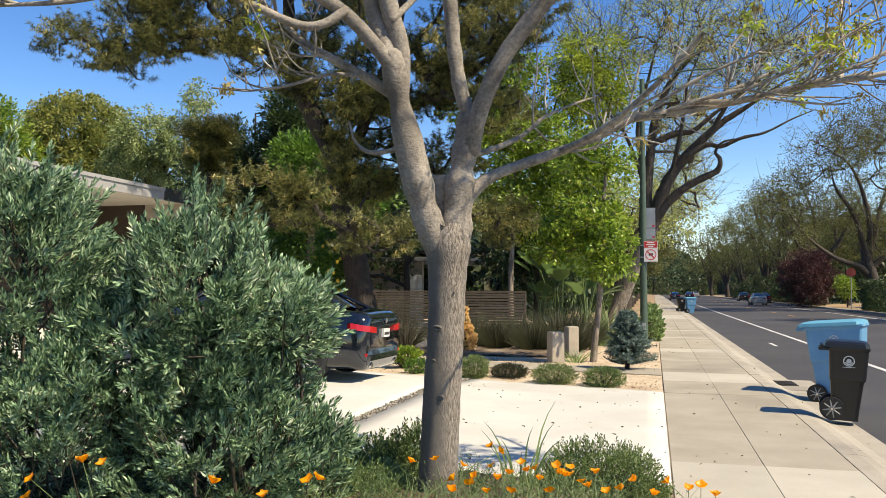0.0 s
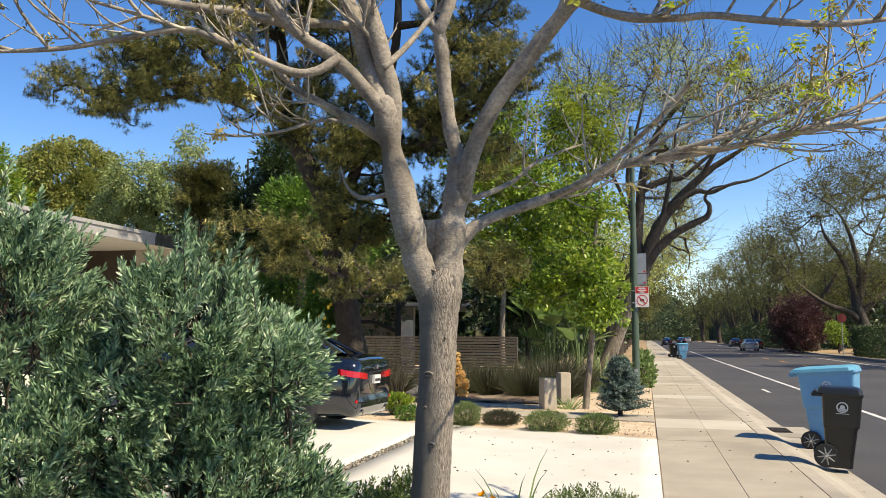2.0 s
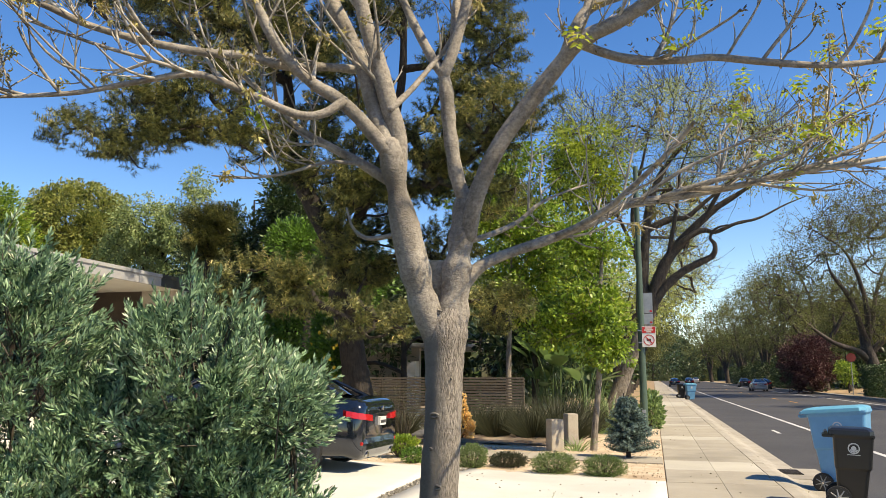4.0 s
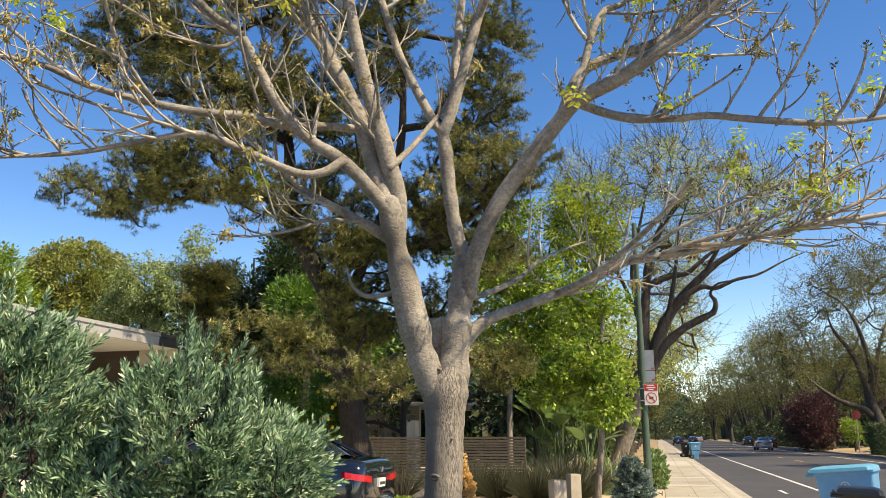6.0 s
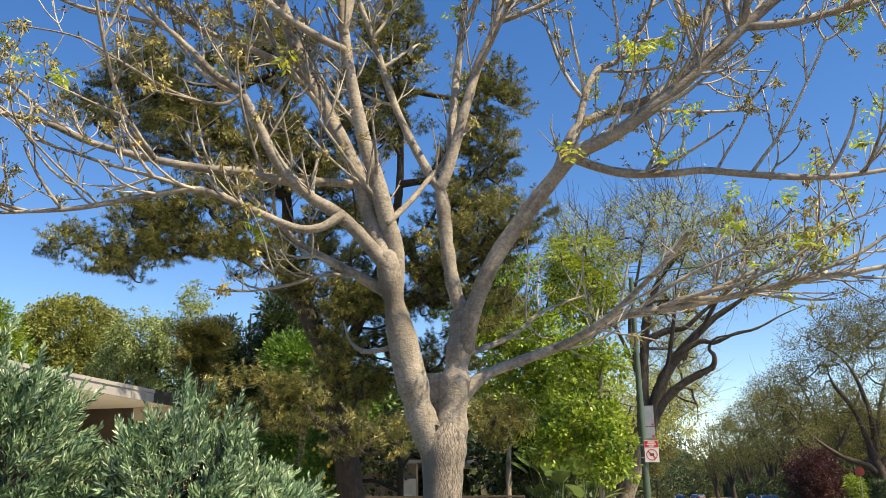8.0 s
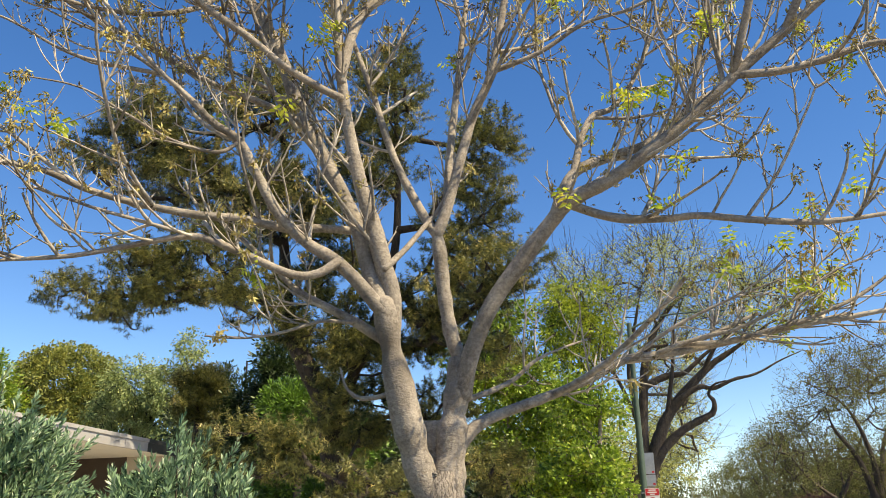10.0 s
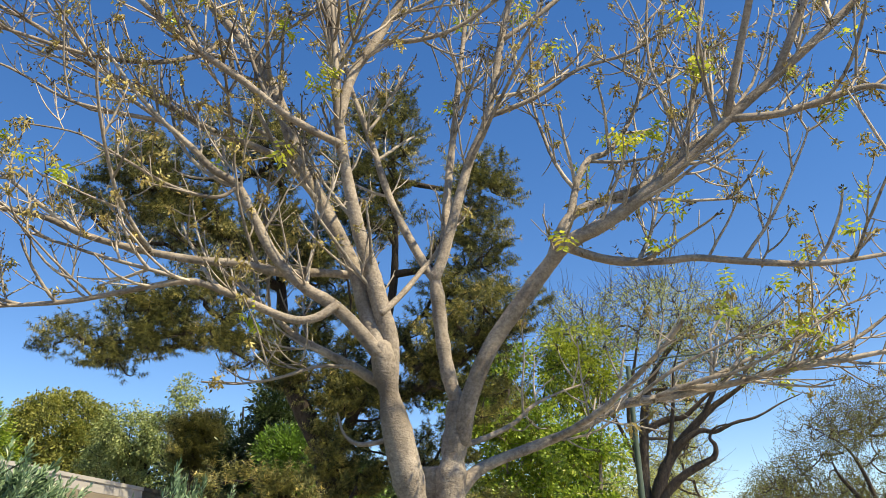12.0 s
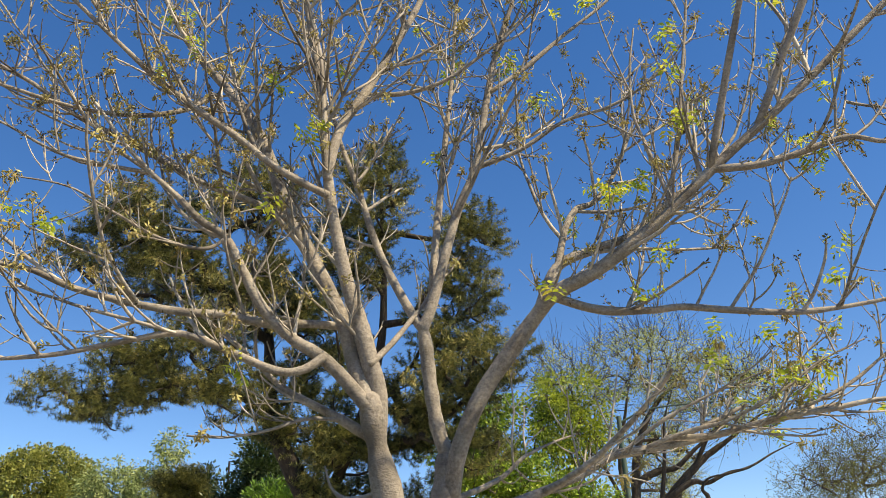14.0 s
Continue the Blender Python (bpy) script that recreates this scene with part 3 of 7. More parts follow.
def drive_slab(name, x0, x1, drop, mat, label=""):
    nx, ny = max(2, int((x1 - x0) / 0.25)), 30
    v, q = [], []
    for i in range(nx + 1):
        x = x0 + (x1 - x0) * i / nx
        for j in range(ny + 1):
            y = 7.1 + (DRIVE_FAR(x) - 7.1) * j / ny
            v.append((x, y, drive_z(x, y) - drop))
    for i in range(nx):
        for j in range(ny):
            k = i * (ny + 1) + j
            q.append((k, k + ny + 1, k + ny + 2, k + 1))
    edge = [j for j in range(ny + 1)] + [(i + 1) * (ny + 1) + ny for i in range(nx)] + [nx * (ny + 1) + j for j in range(ny - 1, -1, -1)] + [i * (ny + 1) for i in range(nx - 1, 0, -1)]
    n = len(v)
    v += [(v[k][0], v[k][1], v[k][2] - 0.3) for k in edge]
    q += [(edge[i], edge[(i + 1) % len(edge)], n + (i + 1) % len(edge), n + i) for i in range(len(edge))]
    part(name, mesh_of(name, v, q), mat, drive, label)


drive_slab("slab", -13.9, -3.31, 0, "drive_concrete")
drive_slab("slab", -3.235, 0.135, 0, "drive_concrete")
drive_slab("seam", -3.34, -3.21, 0.022, "litter", "dark gravel seam")

walkway = thing("garden_path", "grey concrete path across the gravel yard", "path")
walkway["kind"] = "structure"
for i, (a, b) in enumerate(((0.12, -1.25), (-1.27, -2.6), (-2.62, -4.0), (-4.02, -5.6))):
    sheet("slab", [(b, 16.2 - b * 0.16, 0.018), (a, 16.2 - a * 0.16, 0.018), (a, 17.5 - a * 0.16, 0.018), (b, 17.5 - b * 0.16, 0.018)], "old_concrete", "", "", 0.08, walkway)

sidewalk = thing("pavement", "worn tan concrete pavement with paler patched slabs", "pavement")
sidewalk["kind"] = "structure"
JOINTS = (-6, -1.5, 3.2, 8.15, 13.55, 15.35, 17.0, 19.7, 22.6, 23.9, 29.0, 29.7, 34.3, 35.2, 41, 47.9, 56, 64, 76, 90, 110, 140, 200, 380)
PALE = (3.2, 15.35, 22.6, 29.0, 34.3, 47.9)
rs = random.Random(5)
for a, b in zip(JOINTS, JOINTS[1:]):
    for x0, x1 in ((0.15, 0.988), (0.992, 1.80)):
        lift = rs.uniform(-0.003, 0.003)
        part("slab", block(x0, a + 0.005, -0.12, x1, b - 0.004, 0.0 + lift, 0.006), "pale_concrete" if a in PALE else "old_concrete", sidewalk)
part("joint_bed", block(0.1, -6, -0.16, 1.85, 380, -0.012, 0), "litter", sidewalk, "dark joint filling")

kerb = thing("kerb", "rolled concrete kerb and gutter along the street", "kerb")
kerb["kind"] = "structure"


def kerb_piece(a, b, flare=0.0):
    prof = [(1.815, -0.16), (1.815, -0.004), (1.98, -0.008), (2.1, -0.035), (2.2, -0.085), (2.3, -0.112), (2.55 + flare, -0.116), (2.55 + flare, -0.17)]
    v = [(x, y, z) for y in (a, b) for x, z in prof]
    n = len(prof)
    me = bpy.data.meshes.new("kerb_piece")
    me.from_pydata(v, [], [[i, i + 1, i + 1 + n, i + n] for i in range(n - 1)] + [list(range(n))[::-1], list(range(n, 2 * n))])
    return me


y = -6.0
while y < 260:
    ln = 3.0 if y < 60 else 12.0
    part("kerb_section", kerb_piece(y + 0.006, y + ln - 0.006), "kerb", kerb)
    y += ln
far_kerb = tagged(part("far_kerb", block(16.2, -20, -0.2, 16.7, 300, 0.03, 0.03), "kerb"), "concrete kerb on the opposite side of the street", "kerb", "", "structure")

# storm drain with its concrete apron
drain = thing("storm_drain", "iron storm drain grate in a concrete gutter apron", "drain", at=(2.3, 16.3, -0.108))
part("apron", block(-0.28, -0.9, -0.05, 0.62, 0.75, 0.012, 0.02), "kerb", drain, "pale concrete apron")
part("grate_frame", block(-0.2, -0.32, 0, 0.24, 0.34, 0.024, 0.004), "rubber", drain)
for i in range(7):
    part("grate_bar", block(-0.17, -0.27 + i * 0.088, 0.012, 0.21, -0.235 + i * 0.088, 0.04, 0.003), "iron", drain)
small = thing("drain_cover", "small iron drain cover set in the kerb", "drain", at=(1.9, 17.0, -0.006))
part("cover", block(-0.09, -0.07, -0.01, 0.09, 0.07, 0.006, 0.004), "kerb", small)


# ---- trees ----
def stem_through(wood, pts, radii, sides=8, per=4, rough=0.0, rng=None):
    p = spline(pts, per)
    wood.stem(p, radii, sides, rough, rng)
    return p


def wander(p, d, length, steps, up, wob, rng):
    """A crooked line that starts at p towards d and bends upward."""
    pts, d = [np.array(p, float)], unit(np.array(d, float))
    for _ in range(steps):
        d = unit(d + np.array([0, 0, up]) + rng.normal(0, wob, 3))
        pts.append(pts[-1] + d * length / steps)
    return np.array(pts)


ash = thing("ash_tree", "bare grey-barked ash tree in early spring with sparse new leaves", "tree", at=(0, 0, 0))
rng = np.random.default_rng(11)
trunk = Wood()
TR = spline([(-1.6, 5.95, -0.11), (-1.58, 5.94, 0.16), (-1.55, 5.94, 0.84), (-1.52, 5.93, 1.26), (-1.51, 5.93, 1.69), (-1.5, 5.92, 1.95), (-1.48, 5.91, 2.14)], 8)
trunk.stem(TR, [0.185, 0.15, 0.146, 0.142, 0.14, 0.138, 0.136, 0.14, 0.15, 0.172, 0.165, 0.13], 28, 0.05, rng)
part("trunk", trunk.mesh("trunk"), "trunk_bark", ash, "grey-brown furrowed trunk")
ASH_LINES = []


def limb(r0, r1, pts, mid=None, bare=0.15, sides=12):
    """One limb of the ash, as a part of its own; bare: the share at its foot that carries no twigs."""
    if r0 < 0.1:
        r0, r1, mid = (r0 * 1.15, r1 * 0.95, mid * 1.15) if r0 < 0.05 else (r0 * 0.95, r1 * 1.25, mid * 1.06)
    w = Wood()
    swell = 1 + 0.07 * np.interp(np.linspace(0, 1, 40), np.linspace(0, 1, 14), np.concatenate([[0], rng.normal(0, 1, 12), [0]]))
    p = spline(pts, 6)
    r = np.interp(np.linspace(0, 1, len(p)), np.linspace(0, 1, 40), np.interp(np.linspace(0, 1, 40), [0, 0.5, 1], [r0, mid, r1]) * swell)
    a, b = unit(p[0] - p[1]), unit(p[-1] - p[-2])
    # both ends are rounded off, so that they vanish inside the wood they join
    q = np.vstack([p[0] + a * r[0] * 0.55, p[0] + a * r[0] * 0.4, p, p[-1] + b * r[-1] * 0.4, p[-1] + b * r[-1] * 0.55])
    w.stem(q, np.concatenate([[0.02 * r[0], 0.6 * r[0]], r, [0.6 * r[-1], 0.02 * r[-1]]]), sides, 0.07, rng)
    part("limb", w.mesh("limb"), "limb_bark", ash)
    ASH_LINES.append((p, r0, r1, bare))


limb(0.115, 0.079, [(-1.51, 5.91, 1.82), (-1.63, 5.81, 2.15), (-1.68, 5.73, 2.4), (-1.74, 5.65, 2.73), (-1.79, 5.57, 3.05), (-1.82, 5.49, 3.34)], 0.112, 0.95)
limb(0.13, 0.088, [(-1.48, 5.94, 1.88), (-1.44, 5.94, 2.16), (-1.41, 5.93, 2.42), (-1.38, 5.93, 2.68), (-1.34, 5.93, 2.96)], 0.105, 0.95)
limb(0.083, 0.03, [(-1.79, 5.59, 3.08), (-1.77, 5.55, 3.37), (-1.82, 5.5, 3.61), (-1.89, 5.44, 3.92), (-1.97, 5.37, 4.23), (-2.04, 5.31, 4.6), (-2.09, 5.26, 4.94), (-2.11, 5.21, 5.18)], 0.055, 0.3)
limb(0.036, 0.016, [(-2.11, 5.21, 5.13), (-2.04, 5.28, 5.6), (-1.87, 5.37, 5.99), (-1.66, 5.48, 6.5), (-1.45, 5.59, 7.05), (-1.26, 5.69, 7.67), (-1.09, 5.78, 8.44)], 0.03, 0.2)
limb(0.034, 0.014, [(-2.1, 5.21, 5.08), (-2.13, 5.16, 5.49), (-2.17, 5.11, 5.98), (-2.24, 5.05, 6.5), (-2.32, 4.99, 6.99), (-2.43, 4.92, 7.79)], 0.028, 0.2)
limb(0.075, 0.022, [(-1.81, 5.49, 3.23), (-1.94, 5.53, 3.59), (-2.07, 5.57, 3.99), (-2.32, 5.58, 4.52), (-2.61, 5.57, 5.09), (-2.81, 5.59, 5.63), (-3.07, 5.6, 6.18), (-3.37, 5.59, 6.6), (-3.74, 5.57, 7.11), (-4.07, 5.55, 7.74), (-4.38, 5.55, 8.54)], 0.05, 0.25)
limb(0.06, 0.012, [(-1.82, 5.47, 3.26), (-2.02, 5.39, 3.51), (-2.18, 5.32, 3.66), (-2.35, 5.24, 3.77), (-2.56, 5.16, 4.01), (-2.71, 5.09, 4.3), (-2.85, 5.03, 4.58), (-3.04, 4.95, 4.72), (-3.21, 4.87, 4.91), (-3.44, 4.79, 5.13), (-3.74, 4.68, 5.36)], 0.035, 0.25)
limb(0.03, 0.01, [(-2.11, 5.31, 3.62), (-2.24, 5.23, 3.51), (-2.4, 5.14, 3.49), (-2.66, 5.03, 3.6), (-2.93, 4.91, 3.72), (-3.1, 4.82, 3.74), (-3.45, 4.69, 3.66), (-3.78, 4.55, 3.57), (-4.11, 4.42, 3.53), (-4.41, 4.3, 3.5)], 0.022, 0.3)
limb(0.032, 0.013, [(-2.08, 5.58, 3.96), (-2.32, 5.43, 3.95), (-2.58, 5.27, 3.92), (-2.83, 5.12, 3.97), (-3.08, 4.97, 3.96), (-3.48, 4.78, 4.02), (-3.8, 4.61, 4.1), (-4.08, 4.45, 4.22), (-4.34, 4.3, 4.25), (-4.62, 4.14, 4.25)], 0.026, 0.25)
limb(0.034, 0.01, [(-1.87, 5.68, 3.09), (-2.11, 5.67, 3.25), (-2.37, 5.66, 3.4), (-2.58, 5.65, 3.53), (-2.83, 5.64, 3.77), (-3.09, 5.62, 4.02), (-3.31, 5.62, 4.21)], 0.022, 0.3)
limb(0.014, 0.006, [(-2.1, 5.62, 3.23), (-2.31, 5.49, 3.22), (-2.55, 5.35, 3.12), (-2.79, 5.21, 3.06), (-3.02, 5.07, 3.06)], 0.01, 0.3, 7)
limb(0.024, 0.012, [(-1.8, 5.44, 3.57), (-1.69, 5.59, 3.76), (-1.59, 5.73, 3.97), (-1.44, 5.88, 4.28), (-1.37, 6.02, 4.75)], 0.018, 0.5, 8)
limb(0.062, 0.042, [(-1.3, 5.93, 2.87), (-1.39, 5.88, 3.12), (-1.44, 5.85, 3.46), (-1.46, 5.81, 3.77), (-1.48, 5.78, 3.98)], 0.053, 0.95)
limb(0.036, 0.014, [(-1.48, 5.78, 3.94), (-1.58, 5.82, 4.1), (-1.76, 5.84, 4.46), (-1.92, 5.86, 4.86), (-2.05, 5.89, 5.29), (-2.19, 5.92, 5.69), (-2.32, 5.95, 6.08), (-2.45, 5.98, 6.7), (-2.56, 6.02, 7.41)], 0.024, 0.25)
limb(0.042, 0.016, [(-1.48, 5.78, 3.93), (-1.39, 5.77, 4.15), (-1.26, 5.77, 4.61), (-1.15, 5.77, 4.97), (-1.01, 5.77, 5.28), (-0.93, 5.75, 5.6), (-0.83, 5.75, 6.12), (-0.71, 5.74, 6.6), (-0.56, 5.75, 7.05), (-0.38, 5.76, 7.66)], 0.032, 0.25)
limb(0.03, 0.014, [(-1.42, 5.85, 4.16), (-1.4, 5.99, 4.85), (-1.37, 6.12, 5.43), (-1.34, 6.26, 6.07), (-1.28, 6.4, 6.92), (-1.23, 6.55, 8.02), (-1.18, 6.69, 8.92)], 0.024, 0.25)
limb(0.074, 0.021, [(-1.33, 5.93, 2.67), (-1.24, 5.84, 2.97), (-1.05, 5.78, 3.34), (-0.81, 5.73, 3.63), (-0.57, 5.68, 3.9), (-0.4, 5.61, 4.04), (-0.11, 5.58, 4.15), (0.21, 5.55, 4.34), (0.53, 5.52, 4.56), (0.86, 5.49, 4.84), (1.29, 5.49, 5.18), (1.66, 5.48, 5.48), (2.06, 5.47, 5.83), (2.45, 5.46, 6.16)], 0.044, 0.3)
limb(0.03, 0.012, [(-0.51, 5.7, 3.97), (-0.39, 5.78, 4.29), (-0.3, 5.85, 4.67), (-0.19, 5.92, 4.89), (-0.04, 6.01, 4.99), (0.15, 6.11, 5.28), (0.31, 6.2, 5.66), (0.54, 6.31, 6.25)], 0.022, 0.25)
limb(0.034, 0.014, [(-0.57, 5.69, 3.9), (-0.39, 5.78, 4.32), (-0.07, 5.9, 4.5), (0.23, 6.01, 4.64), (0.6, 6.15, 5), (0.92, 6.27, 5.24), (1.24, 6.39, 5.67)], 0.03, 0.3)
limb(0.03, 0.011, [(-0.44, 5.65, 4.03), (-0.1, 5.7, 3.9), (0.26, 5.75, 3.87), (0.51, 5.78, 3.88), (0.86, 5.83, 3.83), (1.25, 5.89, 3.79), (1.57, 5.93, 3.8), (1.93, 5.99, 3.85), (2.31, 6.05, 3.93)], 0.022, 0.2)
limb(0.026, 0.01, [(0.84, 5.49, 4.84), (1.2, 5.49, 4.82), (1.5, 5.48, 4.87), (1.83, 5.48, 4.94), (2.06, 5.45, 4.84), (2.36, 5.44, 4.83)], 0.02, 0.2)
limb(0.056, 0.012, [(-1.39, 5.96, 2.28), (-1.29, 6.02, 2.43), (-1.15, 6.09, 2.53), (-0.91, 6.19, 2.63), (-0.66, 6.29, 2.73), (-0.4, 6.39, 2.85), (-0.12, 6.49, 3), (0.2, 6.61, 3.05), (0.6, 6.75, 3.13), (1, 6.88, 3.23), (1.36, 7.01, 3.32), (1.72, 7.14, 3.41)], 0.034, 0.25)
limb(0.02, 0.008, [(0.28, 6.6, 3.12), (0.63, 6.67, 3.13), (0.99, 6.74, 3.21), (1.36, 6.81, 3.32), (1.76, 6.88, 3.49), (2.12, 6.95, 3.74), (2.53, 7.03, 4.04)], 0.015, 0.2, 8)
limb(0.022, 0.007, [(-1.36, 6.03, 2.66), (-1.18, 6.24, 2.76), (-1.01, 6.45, 2.89), (-0.88, 6.65, 3.06), (-0.69, 6.86, 3.2), (-0.44, 7.09, 3.33)], 0.015, 0.35)
limb(0.02, 0.006, [(-1.8, 5.66, 2.68), (-1.94, 5.63, 2.65), (-2.05, 5.62, 2.66), (-2.14, 5.61, 2.74), (-2.19, 5.61, 2.89)], 0.014, 0.92, 8)
limb(0.018, 0.008, [(-1.86, 5.43, 6.04), (-1.5, 5.47, 6.02), (-1.16, 5.51, 6.12), (-0.85, 5.53, 6.33), (-0.56, 5.56, 6.57), (-0.26, 5.58, 6.89)], 0.014, 0.2, 8)
limb(0.024, 0.01, [(-3.32, 5.61, 6.07), (-3.31, 5.38, 6.3), (-3.38, 5.12, 5.98), (-3.65, 4.81, 5.74), (-4.01, 4.47, 5.66), (-4.42, 4.12, 5.71), (-4.66, 3.82, 5.68)], 0.018, 0.25)
limb(0.03, 0.012, [(-2.1, 5.23, 4.95), (-2.26, 5.12, 5.02), (-2.5, 4.99, 5.17), (-2.75, 4.86, 5.39), (-3.09, 4.7, 5.65), (-3.4, 4.56, 5.93), (-3.65, 4.42, 6.19), (-4.04, 4.25, 6.61), (-4.39, 4.1, 6.99)], 0.024, 0.2)
limb(0.026, 0.011, [(-2.54, 5.57, 4.95), (-2.86, 5.36, 5.1), (-3.18, 5.16, 5.2), (-3.4, 4.97, 5.31), (-3.67, 4.78, 5.46), (-4.02, 4.57, 5.63), (-4.33, 4.36, 5.87), (-4.63, 4.16, 6.03), (-4.93, 3.96, 6.19)], 0.021, 0.2)
limb(0.02, 0.008, [(-1.04, 5.8, 5.35), (-0.6, 5.85, 5.51), (-0.2, 5.89, 5.76), (0.18, 5.93, 5.86), (0.52, 5.95, 6.05), (0.87, 5.98, 6.44)], 0.014, 0.2, 8)
limb(0.02, 0.009, [(-0.82, 5.75, 6.09), (-0.49, 5.86, 6.39), (-0.11, 5.99, 6.8), (0.3, 6.12, 7.21), (0.68, 6.24, 7.71)], 0.015, 0.2, 8)
limb(0.014, 0.007, [(0.53, 5.52, 4.56), (0.47, 5.48, 4.85), (0.4, 5.43, 5.14), (0.35, 5.39, 5.38), (0.38, 5.37, 5.81), (0.46, 5.36, 6.19)], 0.011, 0.2, 8)
limb(0.018, 0.008, [(0.48, 5.52, 4.54), (0.65, 5.55, 5.12), (0.77, 5.57, 5.71), (0.89, 5.59, 6.29), (1.02, 5.61, 6.98)], 0.014, 0.2, 8)
limb(0.014, 0.006, [(1.29, 5.5, 5.16), (1.47, 5.5, 5.68), (1.69, 5.52, 6.1), (1.91, 5.53, 6.54)], 0.01, 0.2, 8)
limb(0.014, 0.006, [(-3.05, 4.65, 5.59), (-3.24, 4.53, 6), (-3.42, 4.42, 6.36), (-3.62, 4.3, 6.73)], 0.01, 0.2, 8)
limb(0.016, 0.006, [(-3.42, 4.79, 5.12), (-3.75, 4.6, 5.15), (-4.02, 4.41, 5.19), (-4.41, 4.2, 5.41), (-4.67, 4.02, 5.47)], 0.011, 0.2, 8)
limb(0.014, 0.006, [(-2.84, 5.02, 4.57), (-2.95, 4.89, 4.43), (-3.23, 4.71, 4.48), (-3.52, 4.53, 4.65), (-3.8, 4.35, 4.81), (-4.14, 4.16, 4.85)], 0.01, 0.2, 8)
limb(0.014, 0.006, [(-0.12, 6.45, 2.97), (0.25, 6.44, 3.21), (0.63, 6.44, 3.38), (1.11, 6.46, 3.55)], 0.011, 0.35, 8)
limb(0.016, 0.006, [(0.13, 6.54, 3.05), (0.46, 6.56, 3.15), (0.76, 6.57, 3.21), (1.18, 6.61, 3.4), (1.52, 6.63, 3.62), (1.91, 6.67, 3.79)], 0.012, 0.3, 8)
for pts in ([(1.24, 5.49, 5.14), (1.7, 5.2, 6.0), (2.2, 4.8, 6.9), (2.7, 4.4, 7.8), (3.2, 4.1, 8.6)], [(0.84, 5.49, 4.82), (1.2, 5.0, 5.9), (1.6, 4.5, 6.9), (2.0, 4.0, 7.8)]):
    limb(0.026, 0.01, pts, 0.019, 0.92, 8)
stub = Wood()
stub.stem(spline([(-1.52, 5.98, 1.9), (-1.555, 6.0, 2.2), (-1.56, 6.0, 2.42), (-1.565, 6.0, 2.5), (-1.565, 6.0, 2.505)], 5), [0.1, 0.095, 0.092, 0.09, 0.092, 0.096, 0.09, 0.005], 18, 0.06, rng)
part("cut_stub", stub.mesh("cut_stub"), "limb_bark", ash, "pruned branch stub")

for q, r, tilt in (((-1.52, 5.74, 2.1), 0.022, 0.2), ((-1.55, 5.76, 1.35), 0.024, 0.0), ((-1.53, 5.77, 0.84), 0.022, 0.1), ((-1.58, 5.77, 1.11), 0.012, 0.0), ((-1.44, 5.79, 1.61), 0.014, 0.3)):
    ring = Wood()
    u = np.linspace(0, 2 * math.pi, 15)
    ring.stem(np.stack([q[0] + r * 1.3 * np.cos(u), q[1] + 0.03 - 0.01 * np.cos(u), q[2] + r * 0.6 * np.sin(u) + tilt * r * np.cos(u)], 1), [r * 0.38, r * 0.5, r * 0.3, r * 0.45, r * 0.38], 6, 0.4, rng)
    part("knot", ring.mesh("knot"), "trunk_bark", ash, "scarred knot in the bark")

TIPS = []  # twig ends and the way they point


def twigs_on(wood, p, bare, spacing, size, level, r2):
    """Side shoots in pairs along a line, each arching out and up and carrying finer ones; level 0 is the stoutest."""
    seg = np.linalg.norm(np.diff(p, axis=0), axis=1)
    run = np.concatenate([[0], np.cumsum(seg)])
    s = max(run[-1] * bare, 0.08)
    while s < run[-1] - 0.02:
        q = np.array([np.interp(s, run, p[:, k]) for k in range(3)])
        q2 = np.array([np.interp(min(s + 0.05, run[-1]), run, p[:, k]) for k in range(3)])
        t = unit(q2 - q)
        across = unit(np.cross(t, rng.normal(size=3)))
        for sgn in ((1, -1) if rng.random() < 0.5 and level else (1,)):
            ln = size * rng.uniform(0.35, 1.25) * (1.0 - 0.3 * s / run[-1])
            d = t * rng.uniform(0.3, 0.9) + sgn * across * rng.uniform(0.6, 1.0) + np.array([0, 0, rng.uniform((0.0, -0.2, -0.3)[level], 0.45)])
            d[2] = max(d[2], (0.1, -0.12, -2)[level])
            if level == 0 and q[0] < -2.8 and d[1] > 0.2:
                d[1] = -d[1]
            w = wander(q, d, ln, (8, 7, 5)[level], rng.uniform(0.0, (0.14, 0.2, 0.3)[level]), 0.06, rng)
            rr = r2 * rng.uniform(0.75, 1.25) * (0.42 + 0.58 * ln / size)
            wood.stem(w, [rr, rr * 0.8, rr * 0.55], (6, 5, 4)[level])
            if level == 0:
                twigs_on(wood, w, 0.25, 0.36, 0.65, 1, 0.0125)
            if level == 1:
                twigs_on(wood, w, 0.2, 0.22, 0.3, 2, 0.0066)
            TIPS.append((w[-1], unit(w[-1] - w[-2]), level))
        s += spacing * rng.uniform(0.55, 1.5)


tw = Wood()
# the leaders carry on upward into the top of the crown
for p, r0, r1, bare in ASH_LINES[:]:
    if bare < 0.9 and p[-1][2] > 4.6 and r1 > 0.0125:
        top = wander(p[-1], unit(p[-1] - p[-4]) + np.array([0, 0, 0.25]), 1.9, 12, 0.06, 0.06, rng)
        tw.stem(top, [r1, r1 * 0.75, 0.007], 7)
        ASH_LINES.append((top, r1, 0.007, 0.05))
for p, r0, r1, bare in ASH_LINES:
    if bare < 0.9:
        twigs_on(tw, p, bare, 0.3, 0.75, 1, min(0.0145, 0.5 * r0))
        if r0 > 0.028:
            twigs_on(tw, p, max(bare, 0.2), 0.6, 1.4, 0, min(0.024, 0.48 * r0))
        TIPS.append((p[-1], unit(p[-1] - p[-2]), 1))
